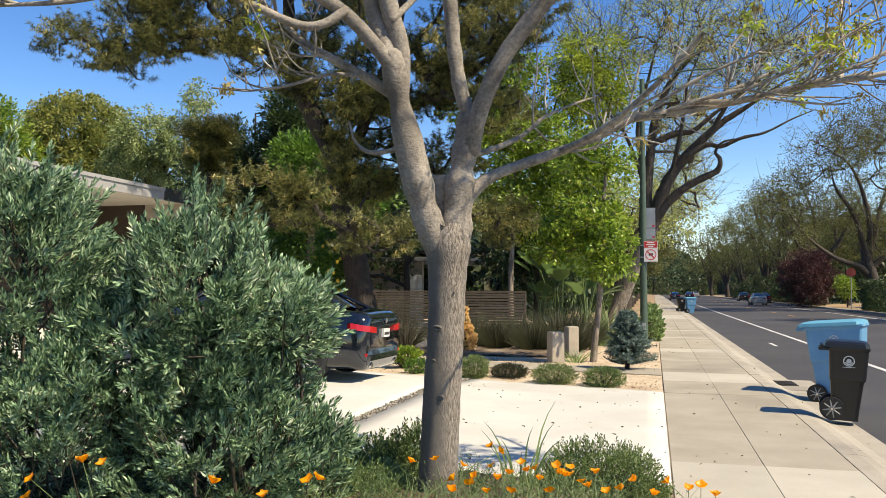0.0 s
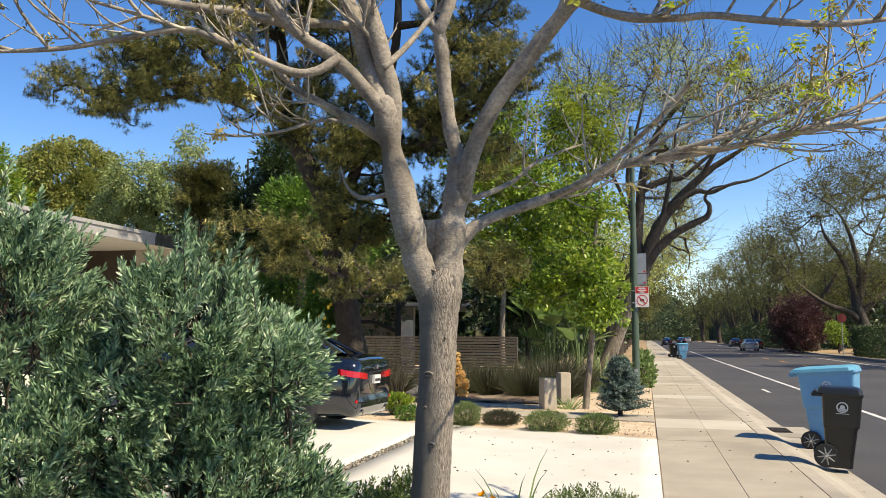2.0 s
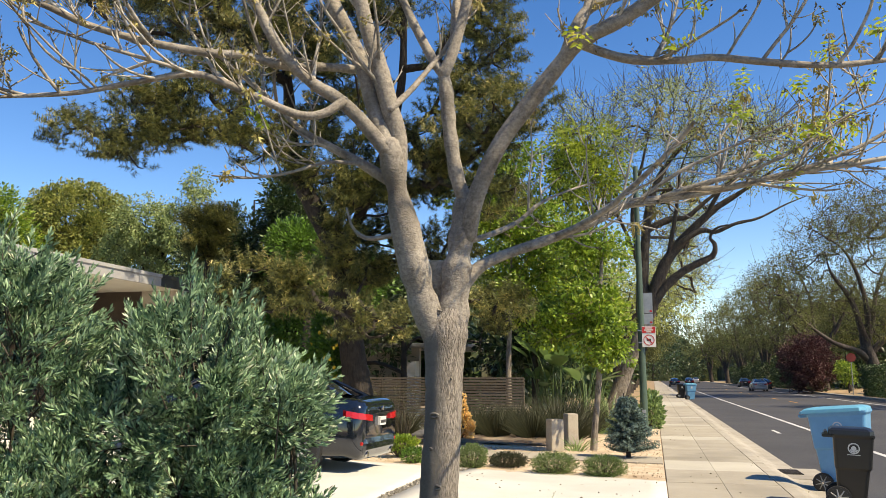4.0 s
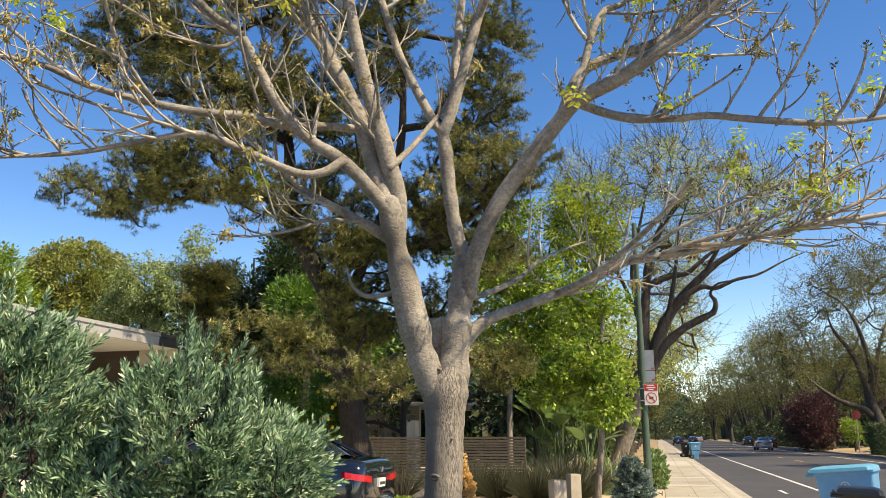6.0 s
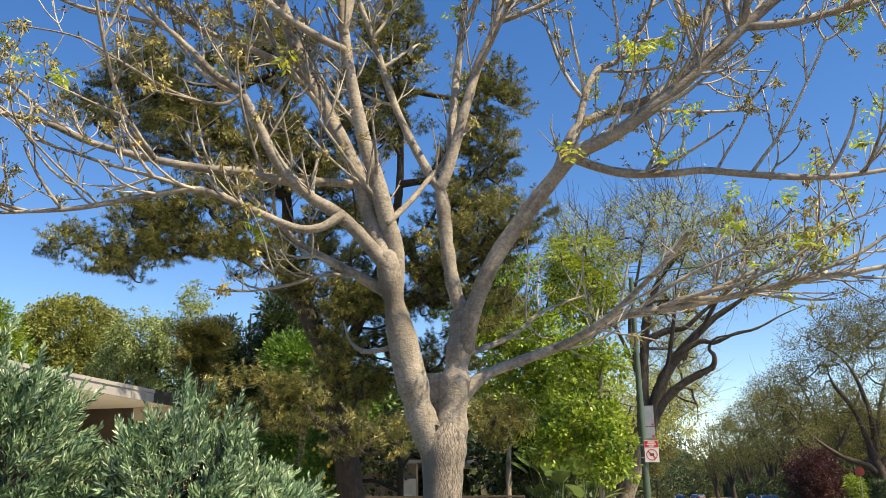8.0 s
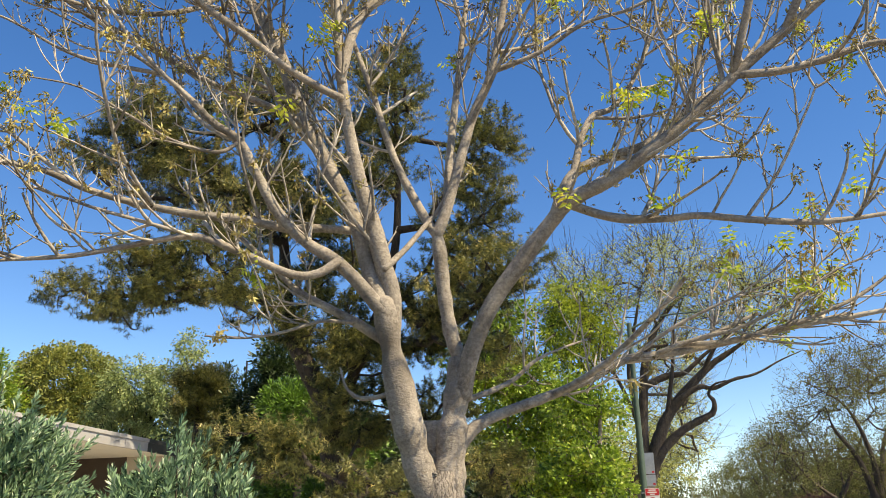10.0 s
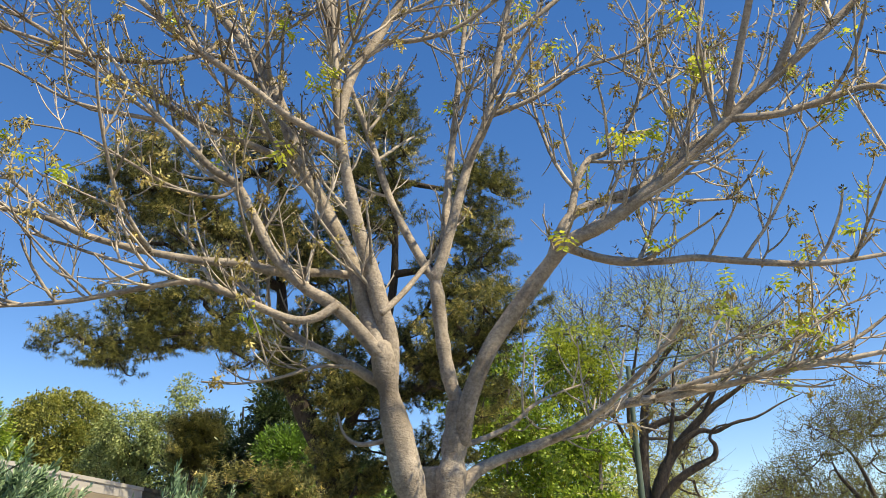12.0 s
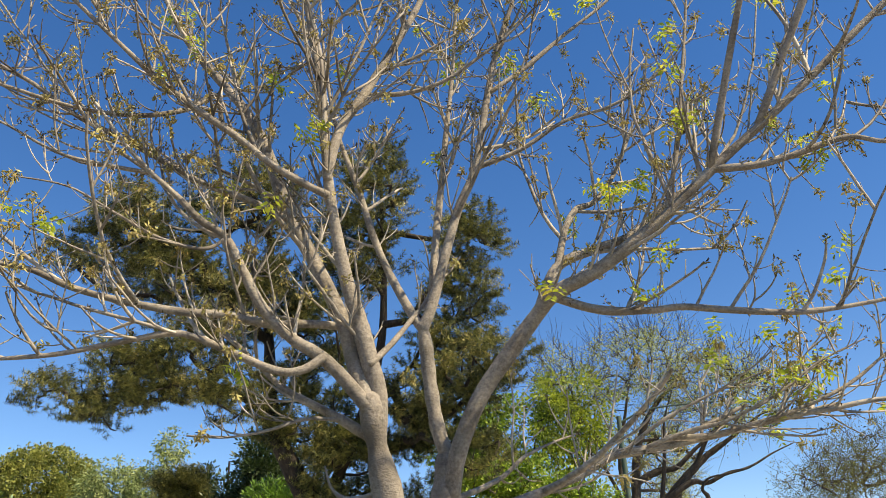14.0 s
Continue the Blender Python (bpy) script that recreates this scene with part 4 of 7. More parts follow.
part("twigs", tw.mesh("twigs"), "twig_bark", ash, "pale arching bare twigs", "stuff")

# what the twigs carry: knobbly buds and seeds, catkin clusters, young leaves
la, lw, ll = [], [], []
ba, bw, bl = [], [], []
sa, sw, sl = [], [], []
for q, d, level in TIPS:
    u = rng.random()
    lush = 0.02 + 0.06 * (q[0] > -0.9) * (q[2] < 4.3) + 0.015 * (q[0] > 0)
    if u < lush:
        for _ in range(rng.integers(4, 9)):
            stalk = unit(d * 0.5 + rng.normal(0, 0.7, 3))
            n = rng.integers(2, 5)
            for k in range(n):
                at = q + stalk * 0.035 * (k + 1)
                for sgn in (1, -1):
                    la.append(at), lw.append(stalk * 0.5 + sgn * unit(np.cross(stalk, [0.2, 0.3, 1])) - np.array([0, 0, 0.25])), ll.append(rng.uniform(0.04, 0.075))
    elif u < lush + 0.24:
        tuft = rng.choice([0.45, 0.6, 0.9, 1.4])
        for _ in range(int(36 * tuft)):
            ba.append(q + rng.normal(0, 0.023 * tuft**0.7, 3)), bw.append(rng.normal(size=3) - np.array([0, 0, 0.9])), bl.append(rng.uniform(0.025, 0.06))
    elif u < lush + 0.62:
        for _ in range(rng.integers(5, 12)):
            sa.append(q + rng.normal(0, 0.016, 3)), sw.append(d + rng.normal(0, 0.8, 3)), sl.append(rng.uniform(0.022, 0.045))
part("young_leaves", leaves("young_leaves", la, lw, ll, np.array(ll) * 0.42, rng, 0.2, 0.15), "ash_leaf", ash, "bright yellow-green young leaves", "stuff")
part("catkins", leaves("catkins", ba, bw, bl, 0.017, rng), "blossom", ash, "golden brown catkin clusters", "stuff")
part("seeds", leaves("seeds", sa, sw, sl, 0.014, rng), "seed", ash, "dark dry seed clusters and buds", "stuff")


def boughs(wood, line, c, tip_r, grow, g, most):
    """Branches that join each clump to the nearest wood already standing, thicker where they carry more."""
    line, c = np.asarray(line), np.asarray(c)
    n0 = len(line)
    first = np.linalg.norm(c[:, None] - line[None], axis=2).min(1)
    order = np.argsort(first)
    nodes = np.vstack([line, c[order]])
    far = np.concatenate([np.zeros(n0), first[order]])
    parent = np.zeros(len(nodes), int)
    for i in range(n0, len(nodes)):
        d = np.linalg.norm(nodes[:i] - nodes[i], axis=1) * (1 + 0.25 * g.random(i)) + 0.12 * far[:i] + 0.5 * np.maximum(0, nodes[:i, 2] - nodes[i, 2])
        parent[i] = d.argmin()
    load = np.ones(len(nodes))
    for i in range(len(nodes) - 1, n0 - 1, -1):
        load[parent[i]] += load[i]
    for i in range(n0, len(nodes)):
        p, q = nodes[parent[i]], nodes[i]
        ln = np.linalg.norm(q - p)
        bend = g.normal(0, 0.1, 3) * ln
        r1 = min(most, tip_r * load[i] ** grow)
        r0 = min(most, r1 * 1.25) if parent[i] >= n0 else min(most, r1 * 1.4)
        thick = r1 > 0.04
        wood.stem(spline([p, p * 0.62 + q * 0.38 + bend, p * 0.25 + q * 0.75 + bend * 0.5, q], 3 if thick else 1), [r0, r1, r1 * 0.85 if load[i] > 1 else r1 * 0.4], 6 if thick else 4)


def crowned(name, label, trunk_pts, radii, balls, clumps, per, leaf, clump_r, bark_mat, leaf_mat, seed, limb_r=0.05, width=0.5, shell=0.45, droop=0.0, category="tree", limbs=1.0, group="", more=(), grow=0.44, spray=0):
    """A tree: a tapered crooked trunk, limbs that reach for the clumps of its crown, and many small leaves round each clump."""
    g = np.random.default_rng(seed)
    t = thing(name, label, category, group)
    if trunk_pts[0][2] > 0.05:
        trunk_pts = [(trunk_pts[0][0], trunk_pts[0][1], -0.06)] + list(trunk_pts)
    w = Wood()
    line = stem_through(w, trunk_pts, radii, 12, 6, 0.08, g)
    part("trunk", w.mesh("trunk"), bark_mat, t)
    line = line[int(len(line) * 0.4):]
    for r, pts in more:
        w = Wood()
        path = stem_through(w, pts, [r, r * 0.82, r * 0.58, r * 0.3, r * 0.12], 10, 6, 0.22, g)
        # limbs get the darkened bark: crown shade painted in, whatever the trunk's bark
        part("limb", w.mesh("limb"), "shaded_bark", t)
        line = np.vstack([line, path[len(path) // 4 :]])
    c, out = in_balls(balls, clumps, g, shell)
    k = int(clumps * limbs)
    if k > 8:
        br = Wood()
        boughs(br, line, c[:k], limb_r * 0.16, grow, g, max(radii) * 0.55)
        for q, u in zip(np.repeat(c[:k], spray, 0), np.repeat(out[:k], spray, 0)):
            br.stem(wander(q, u * 0.7 + g.normal(0, 0.6, 3) + [0, 0, 0.6], g.uniform(0.4, 1.2) * clump_r * 2.4, 3, 0.05, 0.12, g), [limb_r * 0.16, limb_r * 0.07], 3)
        part("branches", br.mesh("branches"), "shaded_bark" if more else bark_mat, t, "", "stuff")
    n = clumps * per
    size = np.repeat(g.uniform(0.55, 1.35, clumps), per)[:, None]
    u = unit(g.normal(size=(n, 3)))
    at = np.repeat(c, per, 0) + u * (g.random((n, 1)) ** 0.6) * clump_r * size * np.array([1, 1, 0.75])
    way = u + np.repeat(out, per, 0) * 0.6 + np.array([0, 0, -droop])
    ln = g.uniform(0.6, 1.3, n) * leaf
    part("crown", leaves("crown", at, way, ln, ln * width, g, 0.2, droop * 0.3), leaf_mat, t, "", "stuff")
    return t


def needled(name, label, stems, balls, clumps, tufts, needle, bark_mat, leaf_mat, seed, category="tree"):
    """A pine: crooked stems, boughs out to pads of foliage, each pad a crowd of needle tufts."""
    g = np.random.default_rng(seed)
    t = thing(name, label, category)
    lines = []
    for pts, radii in stems:
        w = Wood()
        lines.append(stem_through(w, pts, radii, 14, 7, 0.12, g))
        part("trunk", w.mesh("trunk"), bark_mat, t)
    every = np.vstack(lines)
    c, out = in_balls(balls, clumps, g, 0.35)
    br = Wood()
    boughs(br, every[every[:, 2] > 3.0], c, 0.016, 0.42, g, 0.13)
    part("boughs", br.mesh("boughs"), bark_mat, t, "", "stuff")
    # each pad holds bristling shoots; needles that spring from one point share their colour
    n, k, per = clumps * tufts, 10, 6
    pad = np.repeat(g.uniform(0.5, 1.3, clumps), tufts)[:, None]
    tu = unit(g.normal(size=(n, 3)))
    root = np.repeat(c, tufts, 0) + tu * g.random((n, 1)) ** 0.5 * np.array([0.27, 0.27, 0.14]) * pad
    td = unit(tu * [0.8, 0.8, 0.4] + np.array([0, 0, 0.45]) + np.repeat(out, tufts, 0) * [0.6, 0.6, 0.2])
    long = g.uniform(0.7, 1.3, (n, 1, 1)) * needle * 2.4
    axis = root[:, None] + td[:, None] * np.linspace(0, 1, k)[None, :, None] * long
    low, m = axis.reshape(-1, 3), n * k * per
    high = low + np.repeat(td, k, 0) * 0.019
    way = unit(np.repeat(td, k * per, 0) * 0.75 + unit(g.normal(size=(m, 3))))
    tip = np.repeat(low, per, 0) + way * g.uniform(0.65, 1.1, (m, 1)) * needle
    foot = np.repeat(np.arange(n * k), per)
    v = np.concatenate([low, high, tip])
    part("needles", mesh_of("needles", v, tris=np.stack([foot, n * k + foot, 2 * n * k + np.arange(m)], 1)), leaf_mat, t, "", "stuff")
    return t


needled("pine_tree", "large olive-gold pine with crooked dark trunks and drooping boughs",
    [([(-6.54, 18.42, -0.22), (-6.6, 18.3, 0.5), (-6.76, 18.2, 1.55), (-6.93, 18.1, 2.57), (-7.13, 18, 3.62), (-7.23, 17.8, 4.67), (-7.57, 17.6, 5.4), (-7.98, 17.4, 6.28), (-8.15, 17.2, 7.22), (-8.2, 17, 8.6), (-8.4, 16.6, 10.4)], [0.4, 0.33, 0.3, 0.28, 0.25, 0.2, 0.14, 0.05]),
     ([(-7.2, 17.85, 4.3), (-6.79, 17.8, 5.0), (-6.32, 17.69, 6.0), (-5.83, 17.64, 7.2), (-5.5, 17.52, 8.6), (-5.4, 17.28, 10.2), (-5.37, 17.03, 11.5), (-5.35, 16.78, 13)], [0.15, 0.13, 0.08, 0.03]),
     ([(-8.1, 17.3, 6.7), (-8.6, 16.5, 7.1), (-9.3, 15.5, 7.2), (-10.1, 14.7, 6.8), (-11.2, 14.05, 6.6)], [0.1, 0.08, 0.06, 0.025]),
     ([(-6.9, 18.05, 3.0), (-6.5, 17.2, 3.3), (-5.9, 16.3, 3.1), (-5.4, 15.7, 2.8)], [0.12, 0.09, 0.05, 0.03])],
    [((-10.84, 15.0, 11.13), 1.09, 1.20, 1.02), ((-10.1, 15.5, 9.91), 1.56, 1.71, 1.13), ((-11.87, 14.5, 10.12), 0.86, 0.95, 0.50), ((-8.43, 16.0, 11.93), 1.31, 1.44, 1.45),
     ((-8.35, 16.5, 9.39), 1.40, 1.54, 1.26), ((-5.37, 16.5, 12.05), 0.99, 1.09, 1.41), ((-6.02, 16.8, 10.44), 1.25, 1.37, 1.25), ((-6.78, 17.0, 8.82), 0.96, 1.06, 0.96),
     ((-3.31, 17.3, 10.77), 0.90, 0.99, 0.97), ((-3.35, 17.3, 9.42), 0.94, 1.03, 0.94), ((-3.77, 17.2, 8.29), 1.18, 1.30, 0.79), ((-2.71, 17.0, 7.29), 0.76, 0.83, 0.63),
     ((-3.62, 17.0, 6.85), 1.14, 1.25, 0.76), ((-4.67, 17.5, 6.81), 0.92, 1.01, 1.05), ((-11.23, 14.0, 6.64), 0.71, 0.79, 0.42), ((-10.46, 14.3, 6.41), 0.77, 0.84, 0.54),
     ((-9.75, 14.8, 6.87), 0.77, 0.85, 0.54), ((-8.95, 15.3, 6.82), 0.77, 0.85, 0.49), ((-9.19, 15.3, 7.89), 1.06, 1.16, 0.59), ((-10.26, 14.6, 7.5), 0.79, 0.86, 0.42),
     ((-8.48, 16.0, 6.71), 0.59, 0.65, 0.47), ((-8.0, 17.0, 7.23), 0.68, 0.75, 1.09), ((-7.45, 17.5, 6.21), 0.82, 0.90, 0.82), ((-6.92, 17.5, 7.42), 0.82, 0.91, 0.96),
     ((-6.17, 17.5, 5.71), 0.80, 0.87, 0.80), ((-3.15, 17.0, 5.53), 0.74, 0.82, 0.74), ((-7.5, 14.6, 3.3), 0.86, 0.95, 0.52), ((-7.0, 15.2, 3.34), 0.47, 0.52, 0.47),
     ((-5.44, 15.6, 2.77), 0.98, 1.08, 0.52), ((-2.99, 16.7, 3.02), 0.65, 0.72, 0.53), ((-6.96, 17.5, 4.61), 0.66, 0.73, 0.80),
     ((-4.78, 18.5, 4.54), 0.81, 0.89, 0.67), ((-6.58, 18.0, 4.14), 0.81, 0.89, 0.81),
     ((-5.3, 18.6, 6.18), 0.83, 0.83, 0.76), ((-6.08, 18.6, 4.95), 0.69, 0.69, 0.76), ((-6.62, 18.0, 6.19), 0.76, 0.76, 0.82), ((-4.37, 18.0, 6.74), 0.80, 0.80, 0.67)],
    1080, 9, 0.13, "dark_bark", "pine_needle", 21)

needled("pine_tree", "small dark pine with a tufted crown behind the house", [([(-14.38, 24.13, 2.98), (-14.37, 24.14, 4.87), (-14.37, 24.14, 6.59)], [0.14, 0.1, 0.03])], [((-14.37, 24.14, 6.75), 0.76, 0.9, 0.64), ((-14.39, 24.13, 5.92), 0.57, 0.8, 0.67)], 90, 9, 0.15, "dark_bark", "pine_needle", 22)

# street tree whose limbs arch over the street
sy = crowned("street_tree", "old street tree with gnarled limbs arching over the street", [(-1.75, 29.4, -0.06), (-1.5, 29.45, 0.4), (-1.05, 29.5, 1.48), (-0.6, 29.5, 2.61), (-0.2, 29.5, 3.5), (0.1, 29.6, 4.1)], [0.36, 0.27, 0.25, 0.25, 0.25, 0.15],
    [((-1.62, 28.49, 9.89), 1.83, 2, 2.06), ((1.02, 29.18, 10.84), 2.47, 2.4, 1.99), ((3.66, 28.83, 9.46), 1.87, 2.2, 1.89), ((1.17, 32.32, 8.34), 1.66, 2.5, 2.07), ((1.35, 37.53, 6.34), 1.38, 3, 2.30)],
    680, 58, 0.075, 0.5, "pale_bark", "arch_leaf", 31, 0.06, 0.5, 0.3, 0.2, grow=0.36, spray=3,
    more=((0.2, [(-0.25, 29.5, 3.3), (-0.05, 29.5, 3.8), (0.34, 29.5, 4.54), (1.05, 29.5, 5.21), (1.74, 29.45, 5.58), (2.17, 29.4, 5.8), (2.25, 29.3, 6.15), (2.1, 29.2, 6.4), (2.3, 29.1, 6.7), (2.7, 29, 6.8)]),
          (0.24, [(-0.2, 29.5, 3.5), (0.27, 29.55, 4.94), (0.71, 29.6, 5.82), (1.45, 29.6, 6.7), (2.3, 29.6, 7.46), (3.06, 29.55, 7.93), (3.66, 29.5, 8.3), (4.6, 29.4, 8.9)]),
          (0.12, [(0.8, 29.6, 5.95), (1.2, 29.4, 6.35), (1.83, 29.3, 6.68), (2.29, 29.25, 6.61), (2.97, 29.2, 6.86), (3.73, 29.2, 7.02), (4.59, 29.2, 7.44), (5.26, 29.2, 7.7)]),
          (0.24, [(-0.25, 29.5, 3.2), (-0.27, 29.6, 4.56), (-0.12, 29.7, 6.16), (0.17, 29.8, 8.0), (0.86, 30, 9.43), (1.81, 30.2, 10.42), (2.58, 30.4, 11.43)]),
          (0.14, [(0.05, 29.75, 6.9), (0.81, 29.9, 7.24), (1.39, 29.9, 7.31), (2.11, 29.9, 7.88), (2.92, 29.9, 8.45), (3.7, 29.9, 8.7)]),
          (0.12, [(-0.2, 29.65, 5.2), (-0.5, 29.4, 7.34), (-0.07, 29.2, 9.29), (0.33, 28.99, 10.82)]), (0.08, [(-0.2, 29.6, 5.1), (-0.82, 28.9, 6.86), (-1.73, 28.05, 8.51), (-2.46, 27.24, 9.9)]),
          (0.09, [(0.6, 29.55, 5.5), (1.0, 29.4, 7.4), (1.2, 29.17, 8.8), (1.82, 28.87, 10.27)]), (0.09, [(1.95, 29.6, 7.1), (2.5, 29.4, 8.04), (3.31, 29.29, 8.9), (3.63, 28.82, 9.92)])))

# row of trees along both sides of the street, and across it
def fan(x, y, h, spread, r, seed, n=6):
    """Crooked main limbs that fork low on the trunk and spread into the crown."""
    g = np.random.default_rng(seed + 500)
    made = []
    for i in range(n):
        a = i * 2 * math.pi / n + g.uniform(-0.4, 0.4)
        d = spread * g.uniform(0.65, 1.1)
        pts = [(x, y, g.uniform(1.7, 2.6))]
        for u, z in ((0.22, 0.28), (0.42, 0.4), (0.66, 0.52), (0.85, 0.66), (1.0, 0.78)):
            pts.append((x + math.cos(a) * d * u + g.normal(0, 0.06) * spread, y + math.sin(a) * d * u, h * z * g.uniform(0.9, 1.1)))
        made.append((r * g.uniform(0.7, 1.1), pts))
    return tuple(made)


for i, (x, y, h, s) in enumerate(((-2.2, 47, 10.5, 41), (-2.2, 66, 11, 42), (-2.4, 84, 11, 43), (-2.6, 104, 11, 44), (-2.8, 128, 12, 46), (-3, 160, 12, 45), (-3, 205, 12, 47))):
    crowned("street_tree", "leafy street tree in thin spring leaf beside the pavement", [(x, y, -0.05), (x + 0.2, y, 2.2), (x + 0.4, y - 0.3, h * 0.4)], [0.45, 0.36, 0.2],
        [((x + 0.4, y, h * 0.64), 3.6, 4.2, h * 0.33), ((x + 2.8, y - 1, h * 0.6), 2.4, 3.0, h * 0.22), ((x - 1.8, y + 1, h * 0.5), 3.0, 3.0, h * 0.34)], 320 if y < 110 else 170, 40, 0.18 if y < 110 else 0.26, 0.75, "shaded_bark", "arch_leaf" if y < 60 else "street_leaf", s, 0.12, 0.5, 0.4, 0.2, limbs=0.3, group="street trees", more=fan(x, y, h, 4.0, 0.2, s))
for i, (x, y, h, s) in enumerate(((18.6, 100, 18, 52), (18.4, 122, 19, 53), (18.5, 146, 20, 54), (18, 176, 20, 55), (17.5, 210, 21, 56), (17, 260, 22, 62), (27, 105, 17, 57), (21.5, 50, 14, 63), (6, 420, 18, 58), (-4, 400, 16, 59), (13, 380, 18, 60))):
    crowned("street_tree", "tall spreading tree across the street with bare lower limbs", [(x, y, -0.05), (x - 0.2, y, 2.6), (x - 0.5, y - 0.4, h * 0.36)], [0.6, 0.5, 0.25],
        [((x - 1, y, h * 0.62), 5.8, 5.2, h * 0.34), ((x - 5.4, y - 1, h * 0.55), 3.8, 3.8, h * 0.26), ((x + 3, y + 1, h * 0.48), 3.6, 3.8, h * 0.32), ((x - 1.5, y + 2, h * 0.34), 5, 4, h * 0.16)], 400 if y < 180 else 160, 44 if y < 180 else 36, 0.21 if y < 180 else 0.42, 1.05, "shaded_bark", "street_leaf", s, 0.16, 0.5, 0.4, 0.2, limbs=0.3, group="street trees", more=fan(x - 0.3, y, h, 6.0, 0.34, s, 7))
crowned("street_tree", "huge old tree with low dark limbs across the street", [(18.12, 75.99, 0.22), (18.07, 75.98, 2.38), (17.64, 75.86, 3.82), (17.39, 75.8, 5.26)], [0.8, 0.55, 0.5, 0.36],
    [((15.7, 74.33, 13.57), 5.01, 5, 3.62), ((12.28, 75.5, 9.22), 4.16, 4.5, 3.45), ((10.36, 71.9, 7.25), 3.04, 3.5, 3.06), ((18.86, 76.18, 8.41), 3.86, 5, 3.64), ((20.35, 79.67, 16.33), 5.57, 5, 3.84)], 640, 78, 0.14, 0.95, "shaded_bark", "street_leaf", 61, 0.12, 0.5, 0.3, 0.25, grow=0.38, spray=1,
    more=((0.3, [(17.53, 75.84, 3.1), (16.62, 74.82, 3.75), (14.49, 73.5, 4.47), (12.16, 72.11, 6.2), (10.58, 70.93, 8.18)]), (0.34, [(17.36, 75.79, 3.82), (18.19, 76.35, 5.77), (19.06, 76.92, 9.21), (20.66, 77.68, 12.7)]), (0.3, [(17.6, 75.86, 4.3), (16.58, 75.24, 7.94), (15.02, 74.49, 10.25), (14.52, 74.02, 12.03)]), (0.28, [(17.75, 75.89, 4.78), (17.61, 75.17, 8.1), (16.15, 74.1, 11.99), (13.34, 72.68, 13.91)]), (0.3, [(18.06, 75.97, 3.82), (19.58, 75.85, 5.25), (21.31, 75.79, 6.65)])))
crowned("plum_tree", "round plum tree with dark burgundy leaves", [(19.5, 92, 0.3), (19.4, 92, 2.0), (19.3, 92, 4)], [0.25, 0.18, 0.08], [((15.75, 92.94, 3.11), 3.06, 4, 3.27)], 420, 60, 0.16, 0.5, "dark_bark", "plum_leaf", 65, 0.06, 0.6, 0.4)
crowned("shrub", "light yellow-green shrub on the far verge", [(18.43, 87.44, 0.27), (18.45, 87.44, 1.38)], [0.08, 0.05], [((18.2, 87.38, 2.07), 0.95, 1.5, 1.25)], 40, 40, 0.2, 0.4, "dark_bark", "lime_leaf", 66, 0.03, category="shrub")

# trees behind the house
crowned("dome_tree", "broad olive-green tree with a dense domed crown", [(-39.45, 49.64, 5.3), (-39.52, 49.62, 8.15), (-39.65, 49.59, 10.19), (-39.62, 49.6, 12.24)], [0.6, 0.45, 0.3, 0.15], [((-39.9, 49.5, 12.3), 3.8, 4, 3.3), ((-41.6, 47.5, 10.6), 1.9, 3, 2.2), ((-37.6, 49, 10.8), 2.4, 3, 2.4)], 1100, 46, 0.19, 0.5, "dark_bark", "olive_leaf", 71, 0.08, 0.75, 0.66)
crowned("gum_tree", "tall grey-green tree with hanging foliage", [(-27.08, 40.46, 4.24), (-27.14, 40.45, 6.82), (-27.03, 40.48, 9.09), (-26.75, 40.55, 11.04)], [0.4, 0.3, 0.2, 0.08], [((-27.9, 40, 10.1), 1.7, 2, 1.9), ((-25.7, 40, 9.9), 1.4, 1.6, 1.7), ((-24.6, 40, 12.2), 0.7, 0.8, 1.1), ((-29.6, 41, 8.7), 2.0, 2, 1.6), ((-26, 41, 8.2), 2.6, 2, 1.6)], 620, 52, 0.15, 0.5, "dark_bark", "grey_leaf", 72, 0.06, 0.6, 0.5, 0.5)
crowned("yellow_green_tree", "bright yellow-green leafy tree behind the bush", [(-18.67, 19.92, 3.14), (-18.72, 19.91, 4.66), (-18.85, 19.87, 6.36)], [0.2, 0.15, 0.06], [((-19.26, 19.77, 6.31), 0.93, 1.2, 1.15), ((-19, 20.86, 5.89), 0.46, 0.7, 0.58)], 150, 90, 0.1, 0.36, "dark_bark", "lime_leaf", 73, 0.03, 0.5, 0.5)
for k, (p0, p1, b, s) in enumerate((((-14.59, 26.15, 3.49), (-14.57, 26.15, 7.37), ((-14.58, 26.15, 5.68), 0.22, 0.5, 2.21), 74), ((-12.88, 24.52, 2.98), (-12.91, 24.52, 7.55), ((-12.82, 24.54, 5.12), 0.66, 1.1, 2.15), 75), ((-12.05, 23.71, 2.94), (-11.42, 23.87, 8.26), ((-11.22, 23.92, 6.69), 0.91, 1.4, 1.76), 76))):
    crowned("cypress_tree", "dense dark green cypress behind the garden", [p0, p1], [0.14, 0.03], [b], 190, 56, 0.16, 0.36, "dark_bark", "dark_leaf", s, 0.02, 0.35, 0.4, category="tree", group="cypresses")
crowned("laurel_tree", "dense green laurel with bright sunlit leaves", [(-9.48, 21.27, 1.51), (-9.43, 21.29, 3.43), (-9.52, 21.26, 5.05)], [0.16, 0.12, 0.05], [((-9.39, 20.78, 5.14), 0.95, 1.2, 0.96), ((-8.55, 22.55, 4.19), 1.18, 1.3, 1.01), ((-10, 22.17, 3.51), 1.01, 1.2, 1.18)], 260, 70, 0.13, 0.38, "dark_bark", "green_leaf", 77, 0.03, 0.5, 0.45)
